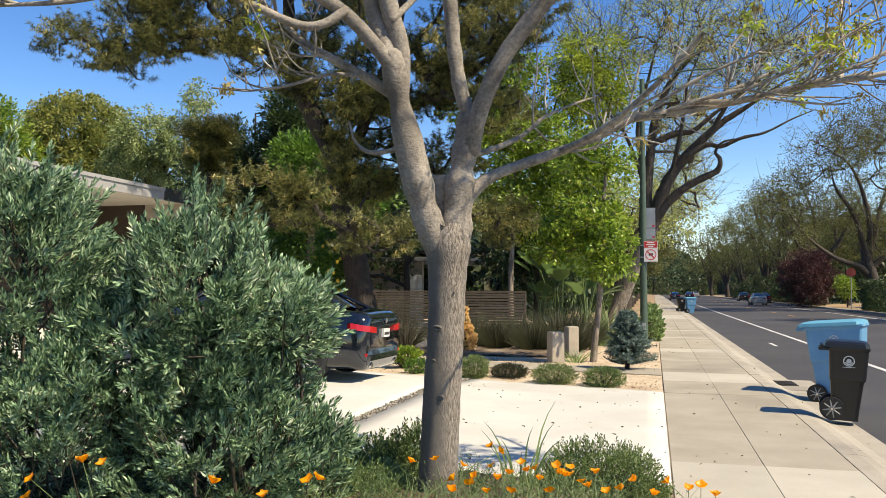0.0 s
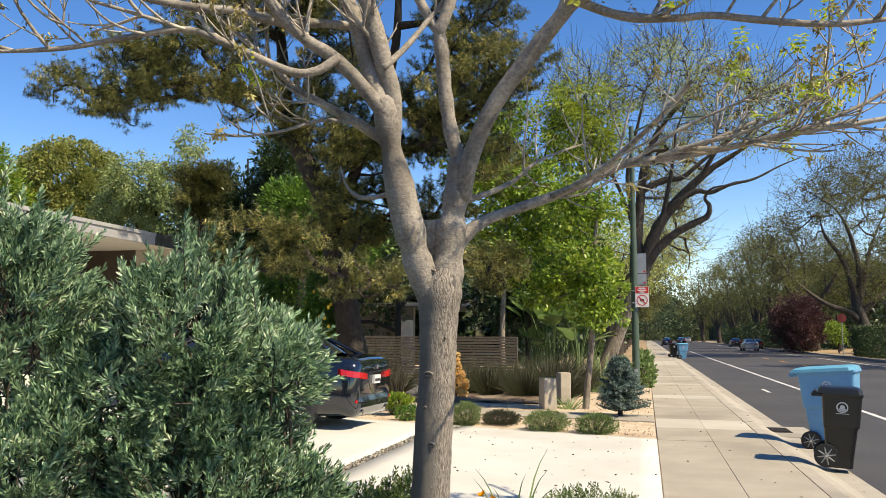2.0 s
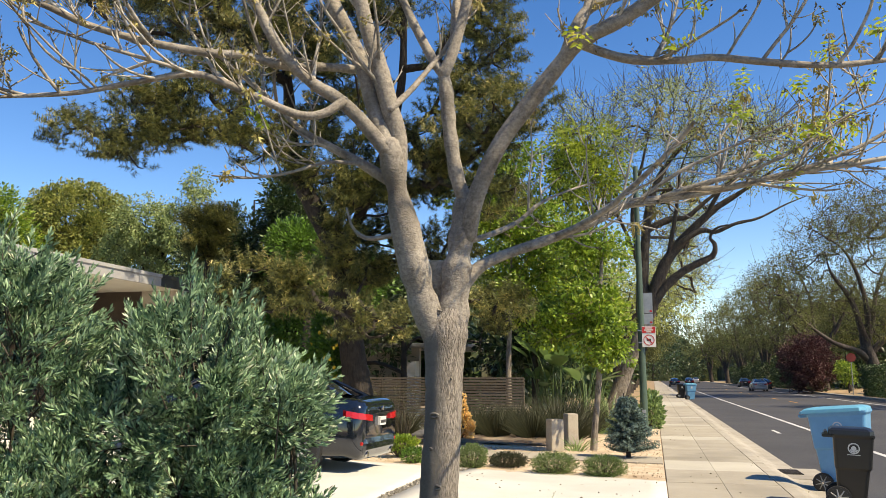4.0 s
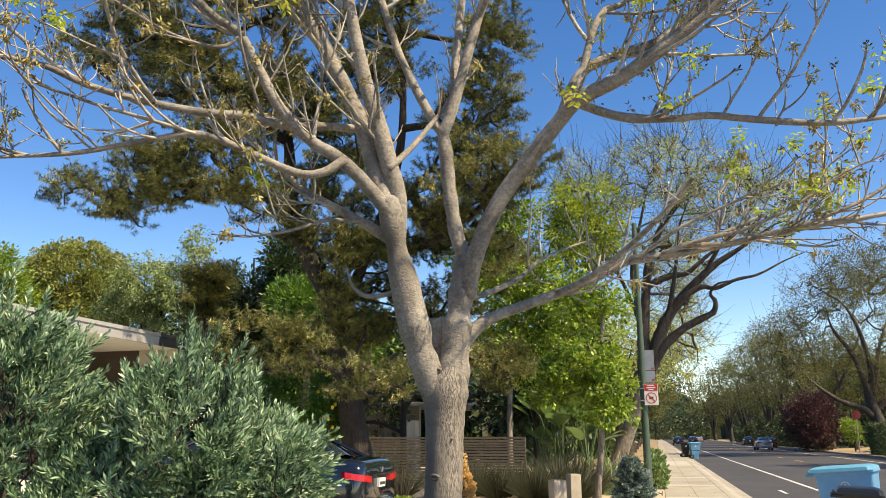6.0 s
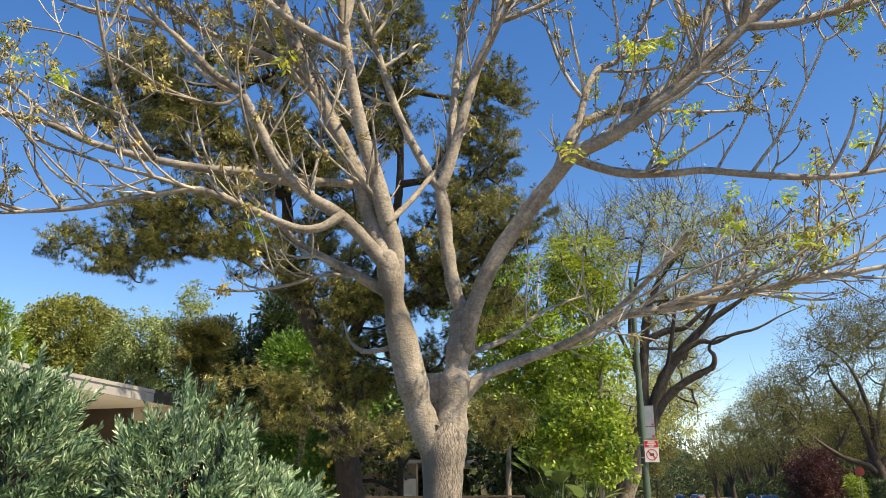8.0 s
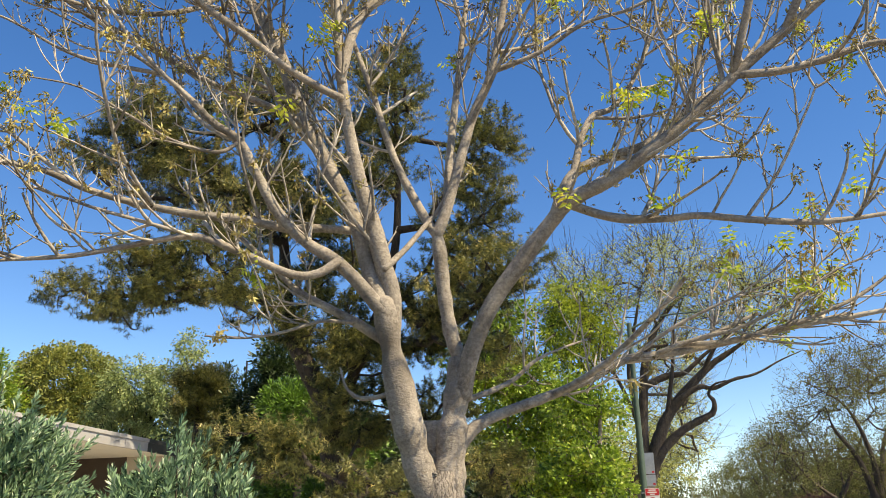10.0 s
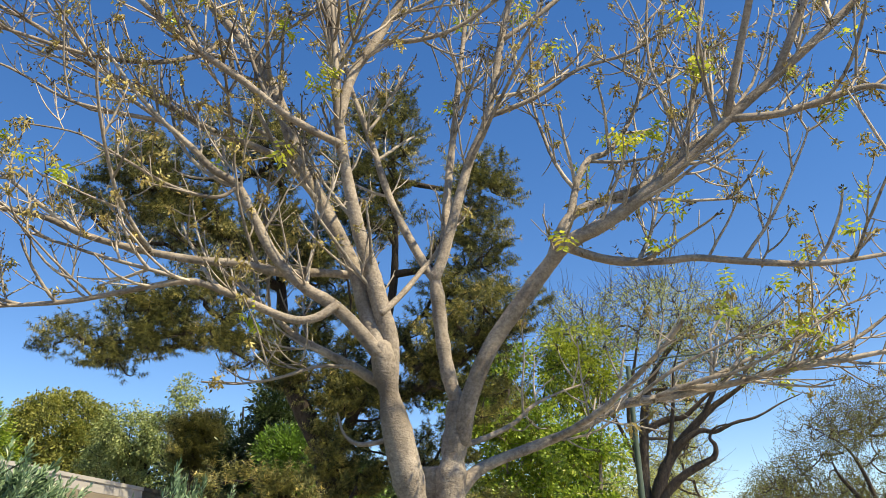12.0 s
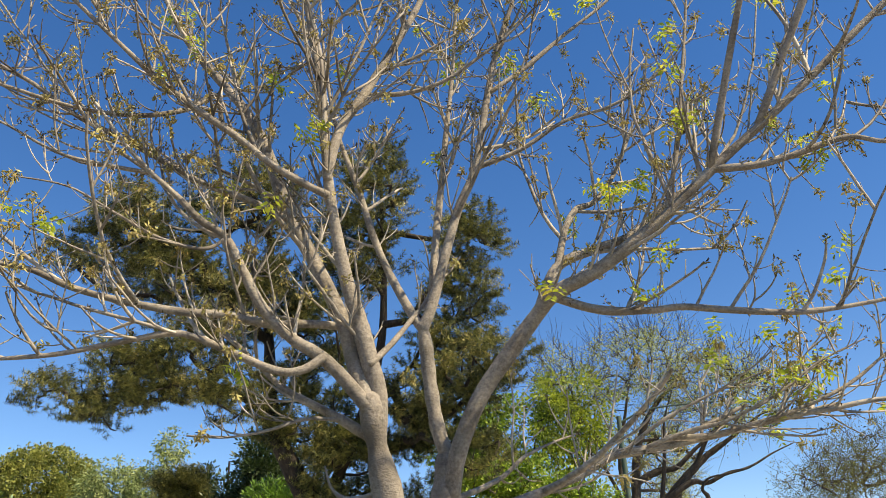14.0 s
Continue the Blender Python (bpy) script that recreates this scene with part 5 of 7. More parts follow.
crowned("dark_hedge", "tall dark hedge of broad leaves behind the fence", [(-7.95, 25.81, 1.5), (-7.96, 25.8, 2.81), (-7.96, 25.8, 3.76)], [0.12, 0.1, 0.06], [((-11.92, 22.71, 2.36), 1.22, 1.2, 1.22), ((-17.87, 30.46, 5.35), 1.43, 2.5, 2.04), ((-12.82, 27.64, 4.82), 1.99, 1.5, 3.39), ((-10.2, 29.36, 4.5), 1.95, 1.5, 3.06), ((-4.57, 27.72, 2.68), 1.46, 1.5, 1.17), ((-2.87, 29.2, 3.94), 1.42, 1.6, 2.04), ((-9.06, 25.52, 4.04), 0.76, 1.2, 1.04), ((-4.66, 27.7, 4.34), 0.98, 1.4, 0.89), ((-12.4, 26.5, 2.4), 1.7, 1.2, 2.3), ((-14.5, 27.5, 2.8), 2.6, 1.4, 2.6), ((-17.5, 29, 3), 2.6, 1.4, 2.6)], 1000, 36, 0.21, 0.5, "dark_bark", "dark_leaf", 78, 0.03, 0.5, 0.3, category="hedge")
lemon = crowned("lemon_tree", "small lemon tree with yellow fruit behind the car", [(-7.63, 18.66, 0.97), (-7.64, 18.65, 1.81), (-7.67, 18.65, 2.36)], [0.07, 0.06, 0.03], [((-7.61, 18.66, 2.15), 0.66, 0.7, 0.63), ((-7.84, 18.91, 2.94), 0.35, 0.5, 0.43)], 110, 60, 0.1, 0.26, "dark_bark", "green_leaf", 79, 0.02, 0.5, 0.5)
g = np.random.default_rng(80)
lp, lo = in_balls([((-7.5, 18.48, 2.18), 0.62, 0.75, 0.59)], 26, g, 0.9)
for q in lp:
    bm = bmesh.new()
    bmesh.ops.create_uvsphere(bm, u_segments=8, v_segments=6, radius=0.04, matrix=Matrix.Translation(q) @ Matrix.Diagonal((1, 1, 1.25, 1)))
    part("lemon", bm, "lemon", lemon)

sap = crowned("young_tree", "slender young tree with fresh lime-green leaves in the gravel", [(-1.35, 18.84, -0.01), (-1.3, 18.81, 0.53), (-1.21, 18.78, 1.3), (-1.15, 18.74, 2.07), (-1.12, 18.7, 3.1), (-1.04, 18.67, 4.25), (-0.93, 18.64, 5.02)], [0.085, 0.07, 0.065, 0.055, 0.04, 0.02],
    [((-1.26, 18.56, 3.03), 1.07, 1.1, 1.09), ((-1.37, 18.63, 4.55), 0.97, 1, 0.81), ((-0.84, 18.36, 2.22), 0.60, 0.6, 0.47), ((-2.28, 18.6, 2.78), 0.58, 0.7, 0.72)], 300, 40, 0.1, 0.21, "pale_bark", "lime_leaf", 81, 0.03, 0.62, 0.15, 0.12)
crowned("garden_tree", "fresh lime-green garden tree behind the fence", [(-4.3, 24.9, 0), (-4.3, 24.9, 1.9), (-4.2, 24.8, 3.8), (-4.1, 24.6, 5.8)], [0.1, 0.085, 0.06, 0.02], [((-4.1, 24.5, 6.1), 1.2, 1.2, 1.1), ((-3.6, 24.6, 4.65), 1.15, 1.1, 1.0), ((-5.3, 24.8, 7.0), 1.25, 1.2, 1.0), ((-2.8, 24.5, 5.7), 1.0, 1.0, 1.2), ((-4.2, 24.6, 8.35), 1.0, 1.0, 0.85)], 360, 42, 0.13, 0.3, "pale_bark", "lime_leaf", 83, 0.03, 0.6, 0.2, 0.15)
crowned("back_tree", "light green garden tree behind the fence", [(-3.77, 26.89, 1.51), (-3.77, 26.9, 3.02), (-3.95, 26.85, 4.15)], [0.14, 0.1, 0.05], [((-3.49, 26.97, 3.77), 1.23, 1.4, 1.33), ((-4.67, 27.18, 4.97), 1.25, 1.4, 1.36), ((-2.48, 27.23, 5.68), 1.14, 1.4, 1.15), ((-1.94, 27.37, 3.5), 1.13, 1.4, 1.23), ((-2.1, 27.33, 8.48), 1.85, 1.6, 2.05), ((-4.39, 26.74, 7.11), 1.05, 1.4, 1.38)], 520, 66, 0.12, 0.42, "shaded_bark", "back_leaf", 82, 0.03, 0.55, 0.3, 0.3)


# ---- big bush by the camera ----
def bush():
    g = np.random.default_rng(101)
    t = thing("flowering_bush", "large dense bush with narrow silvery green leaves", "bush")
    balls = [((-4.09, 4.6, 1.64), 0.43, 0.6, 0.81), ((-3.78, 4.57, 0.6), 0.56, 0.6, 0.70), ((-3.01, 4.98, 1.53), 0.48, 0.6, 0.64), ((-3.42, 4.77, 1.06), 0.38, 0.6, 0.52), ((-2.56, 5.2, 1.45), 0.42, 0.5, 0.28), ((-2.75, 5.15, 1.01), 0.31, 0.5, 0.43), ((-2.8, 4.93, 0.51), 0.63, 0.6, 0.64), ((-2.47, 5.33, 0.36), 0.36, 0.45, 0.51), ((-4.25, 4.66, 2.29), 0.22, 0.4, 0.31)]
    n = 7800
    c, out = in_balls(balls, n // 6, g, 0.62)
    # shoots stand in sprays of six, with gaps between the sprays
    c, out = np.repeat(c, 6, 0), np.repeat(out, 6, 0)
    # keep only shoots in the outer part of the whole bush
    deep = np.zeros(n, bool)
    for b in balls:
        deep |= (((c - np.array(b[0])) / np.array(b[1:])) ** 2).sum(1) < 0.22
    lump = np.array([noise.noise(Vector(q) * 4.2) for q in c])
    deep |= lump < -0.27
    c = c + out * lump[:, None] * 0.24
    c, out = c[~deep], out[~deep]
    n = len(c)
    d = unit(out * 0.9 + np.array([0, 0, 0.75]))
    d = unit(d + 0.25 * np.sin(c * 37.0)[:, [1, 2, 0]] + g.normal(0, 0.24, (n, 3)))
    c = c + g.normal(0, 0.042, (n, 3)) + d * g.uniform(-0.06, 0.06, (n, 1))
    wood = Wood()
    for q, w in zip(c, d):
        if g.random() < 0.12:
            wood.stem(np.array([q - w * 0.3 + [0, 0, -0.05], q - w * 0.1, q + w * 0.13]), [0.006, 0.005, 0.003], 4)
    for b in balls:
        for _ in range(3):
            foot = np.array([b[0][0] + g.normal(0, 0.1), b[0][1] + g.normal(0, 0.1), 0.02])
            head = np.array(b[0]) + g.normal(0, 0.3, 3) * np.array(b[1:])
            wood.stem(spline([foot, (foot + head) / 2 + g.normal(0, 0.08, 3), head], 4), [0.022, 0.015, 0.008], 6)
    part("stems", wood.mesh("stems"), "bush_stem", t, "", "stuff")
    k = 25
    s = np.tile(np.linspace(0, 1, k), n)[:, None]
    D = np.repeat(d, k, 0)
    at = np.repeat(c, k, 0) + D * (s * 0.15 - 0.04)
    side = unit(np.cross(D, g.normal(size=(n * k, 3))))
    way = D * (0.6 + 1.0 * s) + side * (0.9 - 0.45 * s) + np.array([0, 0, 0.1])
    ln = g.uniform(0.048, 0.084, n * k) * (1 - 0.2 * s[:, 0])
    part("leaves", spoon_leaves("leaves", at, way, ln, 0.0138, g), "bush_leaf", t, "narrow grey-green leaves", "stuff")


bush()


def low_shrub(name, label, balls, n, leaf, mat, seed, group="", width=0.3, k=9, stem=0.06):
    """A low rounded shrub: short leafy shoots out of a crowd of stems."""
    g = np.random.default_rng(seed)
    t = thing(name, label, "shrub", group)
    c, out = in_balls(balls, n, g, 0.55)
    c[:, 2] = np.maximum(c[:, 2], 0.03)
    d = unit(out + np.array([0, 0, 0.5]) + g.normal(0, 0.3, (n, 3)))
    w = Wood()
    for q, u in zip(c[:: 4 if n < 600 else 24], d[:: 4 if n < 600 else 24]):
        foot = np.array([*(np.array(balls[0][0])[:2] * 0.75 + q[:2] * 0.25), 0.0])
        w.stem(spline([foot, (foot + q) / 2 + g.normal(0, 0.02, 3), q], 3), [0.008, 0.005, 0.003], 4)
    part("stems", w.mesh("stems"), "bush_stem", t, "", "stuff")
    s = np.tile(np.linspace(0, 1, k), n)[:, None]
    D = np.repeat(d, k, 0)
    at = np.repeat(c, k, 0) + D * (s * stem)
    way = D * (0.5 + s) + unit(np.cross(D, g.normal(size=(n * k, 3)))) * (1 - 0.5 * s)
    ln = g.uniform(0.7, 1.2, n * k) * leaf
    part("leaves", leaves("leaves", at, way, ln, ln * width, g, 0.2), mat, t, "", "stuff")
    return t


low_shrub("juniper_shrub", "low spreading dark green shrub at the driveway edge", [((-0.42, 6.75, -0.02), 0.54, 0.55, 0.44), ((-0.2, 6.7, 0.03), 0.28, 0.4, 0.33), ((-0.66, 6.8, 0.02), 0.26, 0.4, 0.36)], 4600, 0.022, "shrub_leaf", 111, width=0.45, k=8, stem=0.045)
low_shrub("mound_shrub", "mounded green shrub at the foot of the tree", [((-2.18, 6.44, 0), 0.34, 0.45, 0.44), ((-1.95, 6.59, 0.12), 0.22, 0.4, 0.4)], 3600, 0.026, "shrub_leaf", 112, width=0.5, k=8, stem=0.05)
low_shrub("light_shrub", "light green ground cover beside the trunk", [((-2.06, 5.95, 0), 0.27, 0.4, 0.30)], 1500, 0.026, "strap_leaf", 113, width=0.55, k=7, stem=0.04)
for i, (b, mat) in enumerate(((((-3.25, 14.84, 0.17), 0.28, 0.4, 0.24), "shrub_leaf"), (((-2.63, 15.1, 0.1), 0.35, 0.4, 0.14), "reed"), (((-1.7, 14.31, 0.14), 0.41, 0.4, 0.20), "shrub_leaf"), (((-0.84, 14.12, 0.13), 0.37, 0.38, 0.20), "shrub_leaf"))):
    low_shrub("round_shrub", "clipped round green shrub along the driveway edge" if mat == "shrub_leaf" else "brownish round shrub along the driveway edge", [b], 1700, 0.022, mat, 120 + i, "round shrubs", 0.5, 6, 0.035)
low_shrub("lime_ground_cover", "bright lime-green low plant by the gravel", [((-5.03, 16.23, 0.27), 0.32, 0.3, 0.13)], 300, 0.06, "lime_leaf", 126, width=0.4)
low_shrub("lime_ground_cover", "small green plant on the gravel", [((-4.51, 15.33, 0.12), 0.25, 0.3, 0.11)], 160, 0.05, "green_leaf", 127, width=0.4)
low_shrub("gold_shrub", "small golden yellow shrub before the fence", [((-4.83, 20.84, 1.08), 0.09, 0.1, 0.11), ((-4.8, 20.84, 0.85), 0.12, 0.12, 0.12), ((-4.76, 20.84, 0.6), 0.16, 0.16, 0.14), ((-4.7, 20.86, 0.36), 0.2, 0.2, 0.16), ((-4.74, 20.86, 0.15), 0.2, 0.2, 0.14)], 700, 0.045, "gold_leaf", 128, width=0.7, stem=0.03)
for i, b in enumerate((((-6.19, 20.06, 0.95), 0.42, 0.4, 0.44), ((-6.91, 20.4, 0.85), 0.30, 0.3, 0.37))):
    low_shrub("twiggy_shrub", "sparse brown twiggy shrub before the fence", [b], 160, 0.05, "reed", 130 + i, "twiggy shrubs", 0.3, 6, 0.14)


low_shrub("leafy_shrub", "light green broad-leaved shrub beside the pavement", [((-0.12, 27.4, 0.4), 0.36, 0.7, 0.5), ((-0.1, 28.3, 0.6), 0.34, 0.6, 0.62)], 420, 0.13, "strap_leaf", 135, width=0.5, k=6, stem=0.1)


def spruce():
    g = np.random.default_rng(140)
    x, y, _ = (-0.54, 17.16, 0)
    t = thing("blue_spruce", "small dense blue-green spruce in the gravel", "shrub")
    w = Wood()
    w.stem(np.array([(x, y, 0), (x + 0.02, y, 0.7), (x - 0.06, y, 1.3)]), [0.05, 0.035, 0.01], 8)
    at, way = [], []
    for i in range(330):
        h = g.uniform(0.12, 1.22)
        a = g.uniform(0, 2 * math.pi)
        r = 0.5 * (1 - (h / 1.36) ** 1.8) * g.uniform(0.65, 1.1) * (1 + 0.13 * math.sin(3 * a + 5 * h) + 0.08 * math.cos(a)) + 0.04
        foot = np.array([x, y, h * 0.95])
        tip = foot + np.array([math.cos(a) * r, math.sin(a) * r, 0.1 * r + 0.03])
        line = spline([foot, (foot + tip) / 2 + [0, 0, -0.02], tip], 3)
        w.stem(line, [0.01, 0.006, 0.004], 4)
        for s in np.linspace(0.25, 1, 12):
            q = foot * (1 - s) + tip * s
            for _ in range(7):
                at.append(q), way.append(unit(tip - foot) * 0.8 + unit(g.normal(size=3)))
    part("trunk", w.mesh("trunk"), "dark_bark", t)
    part("needles", leaves("needles", at, way, 0.055, 0.014, g), "spruce_leaf", t, "", "stuff")


spruce()


def reeds(name, label, x, y, n, h, spread, mat, seed, width=0.008, lean=0.35, group="", z=0.0):
    g = np.random.default_rng(seed)
    a = g.uniform(0, 2 * math.pi, n)
    r = g.random(n) ** 0.5
    foot = np.stack([x + np.cos(a) * r * spread * 0.35, y + np.sin(a) * r * spread * 0.35, np.full(n, z)], 1)
    hh = h * g.uniform(0.4, 1.05, n) ** 1.1
    tip = foot + np.stack([np.cos(a) * r * spread * lean * 2, np.sin(a) * r * spread * lean * 2, hh], 1) + g.normal(0, 0.06 * h, (n, 3))
    if n <= 150:
        t = thing(name, label, "plant", group)
        for i in range(n):
            part("leaf", blades("leaf", foot[i : i + 1], tip[i : i + 1], [(-math.cos(a[i]) * 0.05, -math.sin(a[i]) * 0.05, hh[i] * 0.1)], width, 5), mat, t)
        return t
    ob = part(name, blades(name, foot, tip, np.stack([-np.cos(a) * r * 0.05, -np.sin(a) * r * 0.05, hh * 0.06], 1), width), mat)
    return tagged(ob, label, "grass", group)


for i, (px, py, h, s, n) in enumerate([(*p[:2], h, s, n) for p, h, s, n in (((-4.11, 21.64, 0.31), 0.85, 0.75, 900), ((-3.08, 21.39, 0.35), 0.85, 0.8, 1000), ((-2.48, 22.06, 0.32), 1.15, 0.85, 1000), ((-1.93, 22.72, 0.29), 1.1, 0.8, 900), ((-2.12, 21.13, 0.38), 0.85, 0.75, 800), ((-4.68, 22.11, 0.27), 0.9, 0.75, 800), ((-6.69, 21.48, 0.27), 0.8, 0.7, 500), ((-3.68, 22.58, 0.27), 0.95, 0.7, 700))]):
    reeds("grass_tussock", "tall dark olive grass tussock before the fence", px, py, n, h, s, "reed", 150 + i, 0.008, 0.5, "tussocks")
for i, (q, h) in enumerate((((-1.42, 31.65, 0), 1.0), ((-1.33, 24.43, 0.87), 1.1))):
    reeds("strap_plant", "clump of arching light green strap leaves by the pavement", q[0], q[1], 130, h, 0.8, "strap_leaf", 160 + i, 0.035, 0.45, "strap plants")
reeds("iris_clump", "clump of upright sword-shaped leaves in the flower bed", *(-1.05, 6.52, 0.33)[:2], 18, 0.66, 0.42, "strap_leaf", 170, 0.016, 0.3)
reeds("iris_clump", "clump of upright sword-shaped leaves in the flower bed", *(-2.19, 5.61, 0.24)[:2], 22, 0.62, 0.3, "strap_leaf", 171, 0.016, 0.25)
reeds("yucca", "small spiky grey-green plant beside the posts", *(-1.71, 18.57, 0)[:2], 40, 0.32, 0.5, "strap_leaf", 172, 0.014, 0.6)


def paddle_plant(x, y, seed):
    """Tall plant with broad paddle leaves on long stalks."""
    g = np.random.default_rng(seed)
    t = thing("paddle_plant", "tall plant with broad paddle-shaped green leaves", "plant", "paddle plants")
    for i in range(9):
        a, h = g.uniform(0, 6.28), g.uniform(1.3, 2.7)
        top = np.array([x + math.cos(a) * 0.45, y + math.sin(a) * 0.45, h])
        w = Wood()
        w.stem(spline([(x, y, 0), ((x + top[0]) / 2 - 0.08 * math.cos(a), (y + top[1]) / 2, h * 0.55), top], 4), [0.025, 0.012], 5)
        stalk = part("stalk", w.mesh("stalk"), "stalk", t)
        out = unit(np.array([math.cos(a) * 0.7, math.sin(a) * 0.7, g.uniform(0.2, 0.9)]))
        side = unit(np.cross(out, [0, 0, 1]))
        rows = []
        for s in np.linspace(0, 1, 7):
            c = top + out * s * 0.92 - np.array([0, 0, 0.22 * s * s])
            wd = 0.25 * math.sin(math.pi * min(1, 0.08 + s * 0.92)) ** 0.7 + 0.004
            rows += [c - side * wd + [0, 0, 0.04], c, c + side * wd + [0, 0, 0.04]]
        q = [[3 * i2 + k, 3 * i2 + k + 1, 3 * i2 + k + 4, 3 * i2 + k + 3] for i2 in range(6) for k in (0, 1)]
        part("leaf", mesh_of("leaf", rows, q), "banana_leaf", stalk)


for i, q in enumerate(((-3.46, 25.94, 1.52), (-2.78, 25.5, 1.52), (-2.1, 25.78, 1.52), (-1.72, 26.6, 1.52), (-3.32, 27.01, 1.51), (-2.5, 26.3, 1.5), (-3.0, 25.6, 1.5), (-2.0, 25.2, 1.5))):
    paddle_plant(q[0], q[1], 180 + i)


# ---- fence, posts, houses ----
def fence():
    t = thing("slat_fence", "weathered brown fence of horizontal wooden slats", "fence", at=(0, 24.2, 0))
    x0, x1 = -10.4, -3.72
    n = 19
    for i in range(n):
        z = 1.6 - i * 0.082
        xs = [x0, x0 + 2.2, x0 + 4.45, x1]
        for a, b in zip(xs, xs[1:]):
            part("slat", block(a + 0.004, -0.012, z - 0.058, b - 0.004, 0.012, z, 0.004), "fence_wood", t)
    for x in (x0 + 0.04, x0 + 2.2, x0 + 4.45, x1 - 0.05):
        part("post", block(x - 0.045, 0.016, 0, x + 0.045, 0.1, 1.58, 0.006), "fence_wood", t)


fence()
for (x, y, _), h, w, lab in (((-2.16, 18.28, 0), 0.68, 0.3, "square concrete bollard with a weathered top"), ((-1.95, 19.76, 0), 0.74, 0.27, "taller square concrete bollard beside the young tree")):
    b = thing("concrete_bollard", lab, "bollard", "bollards", (x, y + w / 2, 0), 32)
    part("shaft", block(-w / 2, -w / 2, -0.05, w / 2, w / 2, h, 0.018), "post_concrete", b)
    part("cap", block(-w / 2 + 0.012, -w / 2 + 0.012, h - 0.004, w / 2 - 0.012, w / 2 - 0.012, h + 0.014, 0.006), "post_concrete", b)
for (x, y, _), r, s in (((-6.75, 22.79, 0), 0.35, 1), ((-6.73, 21.6, 0), 0.25, 2), ((-5.78, 20.82, 0), 0.3, 3)):
    g = np.random.default_rng(s)
    bm = bmesh.new()
    bmesh.ops.create_icosphere(bm, subdivisions=3, radius=r)
    for v in bm.verts:
        k = 1 + 0.35 * noise.noise(v.co * 4 + Vector((s * 9, 0, 0)))
        v.co = Vector((x + v.co.x * k * 1.3, y + v.co.y * k, 0.08 + v.co.z * k * 0.55))
    tagged(part("boulder", bm, "boulder"), "dark grey boulder on the gravel", "rock", "boulders")


def house():
    t = thing("house", "low modern house with a flat overhanging roof", "house", at=(-11, 0, 0))
    y0, y1, z = 5.0, 17.85, 3.72
    part("roof", block(-9, y0, z + 0.02, -0.03, y1 - 0.02, z + 0.22, 0.01), "house_white", t, "flat grey roof")
    part("fascia", block(-0.03, y0, z - 0.03, 0.012, y1 - 1.35, z + 0.24, 0.006), "house_white", t, "light grey painted fascia")
    part("fascia", block(-0.028, y1 - 1.35, z - 0.03, 0.014, y1, z + 0.24, 0.006), "dark_fascia", t, "dark metal roof edge")
    part("fascia", block(-9, y1 - 0.02, z - 0.03, -0.03, y1 + 0.02, z + 0.24, 0.006), "dark_fascia", t, "dark metal roof edge")
    part("drip_edge", block(0.012, y0, z + 0.17, 0.04, y1 - 1.35, z + 0.25, 0.004), "house_white", t)
    part("drip_edge", block(0.014, y1 - 1.35, z + 0.17, 0.042, y1, z + 0.25, 0.004), "dark_fascia", t)
    part("soffit", block(-9, y0, z - 0.02, -0.03, y1 - 0.02, z + 0.018, 0.004), "soffit", t, "cream soffit")
    part("wall", block(-3.2, y0, 0, -3.0, y1 - 0.4, z - 0.02, 0.004), "brown_wall", t, "dark brown siding")
    part("wall", block(-3.0, y1 - 0.4, 0, -1.14, y1 - 0.2, z - 0.02, 0.004), "brown_wall", t, "dark brown siding")
    part("wall", block(-1.14, y1 - 0.42, 0, -0.12, y1 - 0.18, z - 0.02, 0.004), "beige_wall", t, "beige rendered wall")
    part("wall", block(-9, y1 - 0.4, 0, -3.2, y1 - 0.2, z - 0.02, 0.004), "beige_wall", t, "beige rendered wall")
    lamp = part("wall_light", block(-1.24, y1 - 0.5, 2.95, -0.86, y1 - 0.4, 3.19, 0.02), "soffit", t, "square white wall light")
    part("lens", block(-1.05, y1 - 0.506, 3.00, -0.92, y1 - 0.501, 3.14, 0.0), "sign_black", lamp)
    dr = part("garage_door", block(-2.998, y0 + 2, 0.02, -2.97, y1 - 3.6, 2.3, 0.004), "brown_wall", t, "dark garage door")
    for i in range(4):
        part("panel", block(-2.972, y0 + 2.1, 0.1 + i * 0.55, -2.96, y1 - 3.7, 0.58 + i * 0.55, 0.006), "brown_wall", dr)


house()


def back_house():
    t = thing("neighbour_house", "beige neighbouring house with a pale eave behind the fence", "house", at=(0, 30, 0))
    part("wall", block(-13, 0, 0, -8.63, 0.25, 2.75, 0.01), "beige_wall", t, "shaded beige wall")
    part("roof", block(-13.4, -0.6, 2.72, -6.57, 6, 2.86, 0.02), "house_white", t, "pale roof edge")
    part("side_wall", block(-9.18, -0.5, 0, -8.63, -0.02, 2.2, 0.01), "soffit", t, "sunlit cream wall end")
    win = part("window", block(-6.2, -0.03, 1.0, -5.2, 0.01, 2.1, 0.004), "car_glass", t)
    part("frame", block(-6.28, -0.05, 0.93, -5.12, -0.028, 1.0, 0.004), "house_white", win)


back_house()


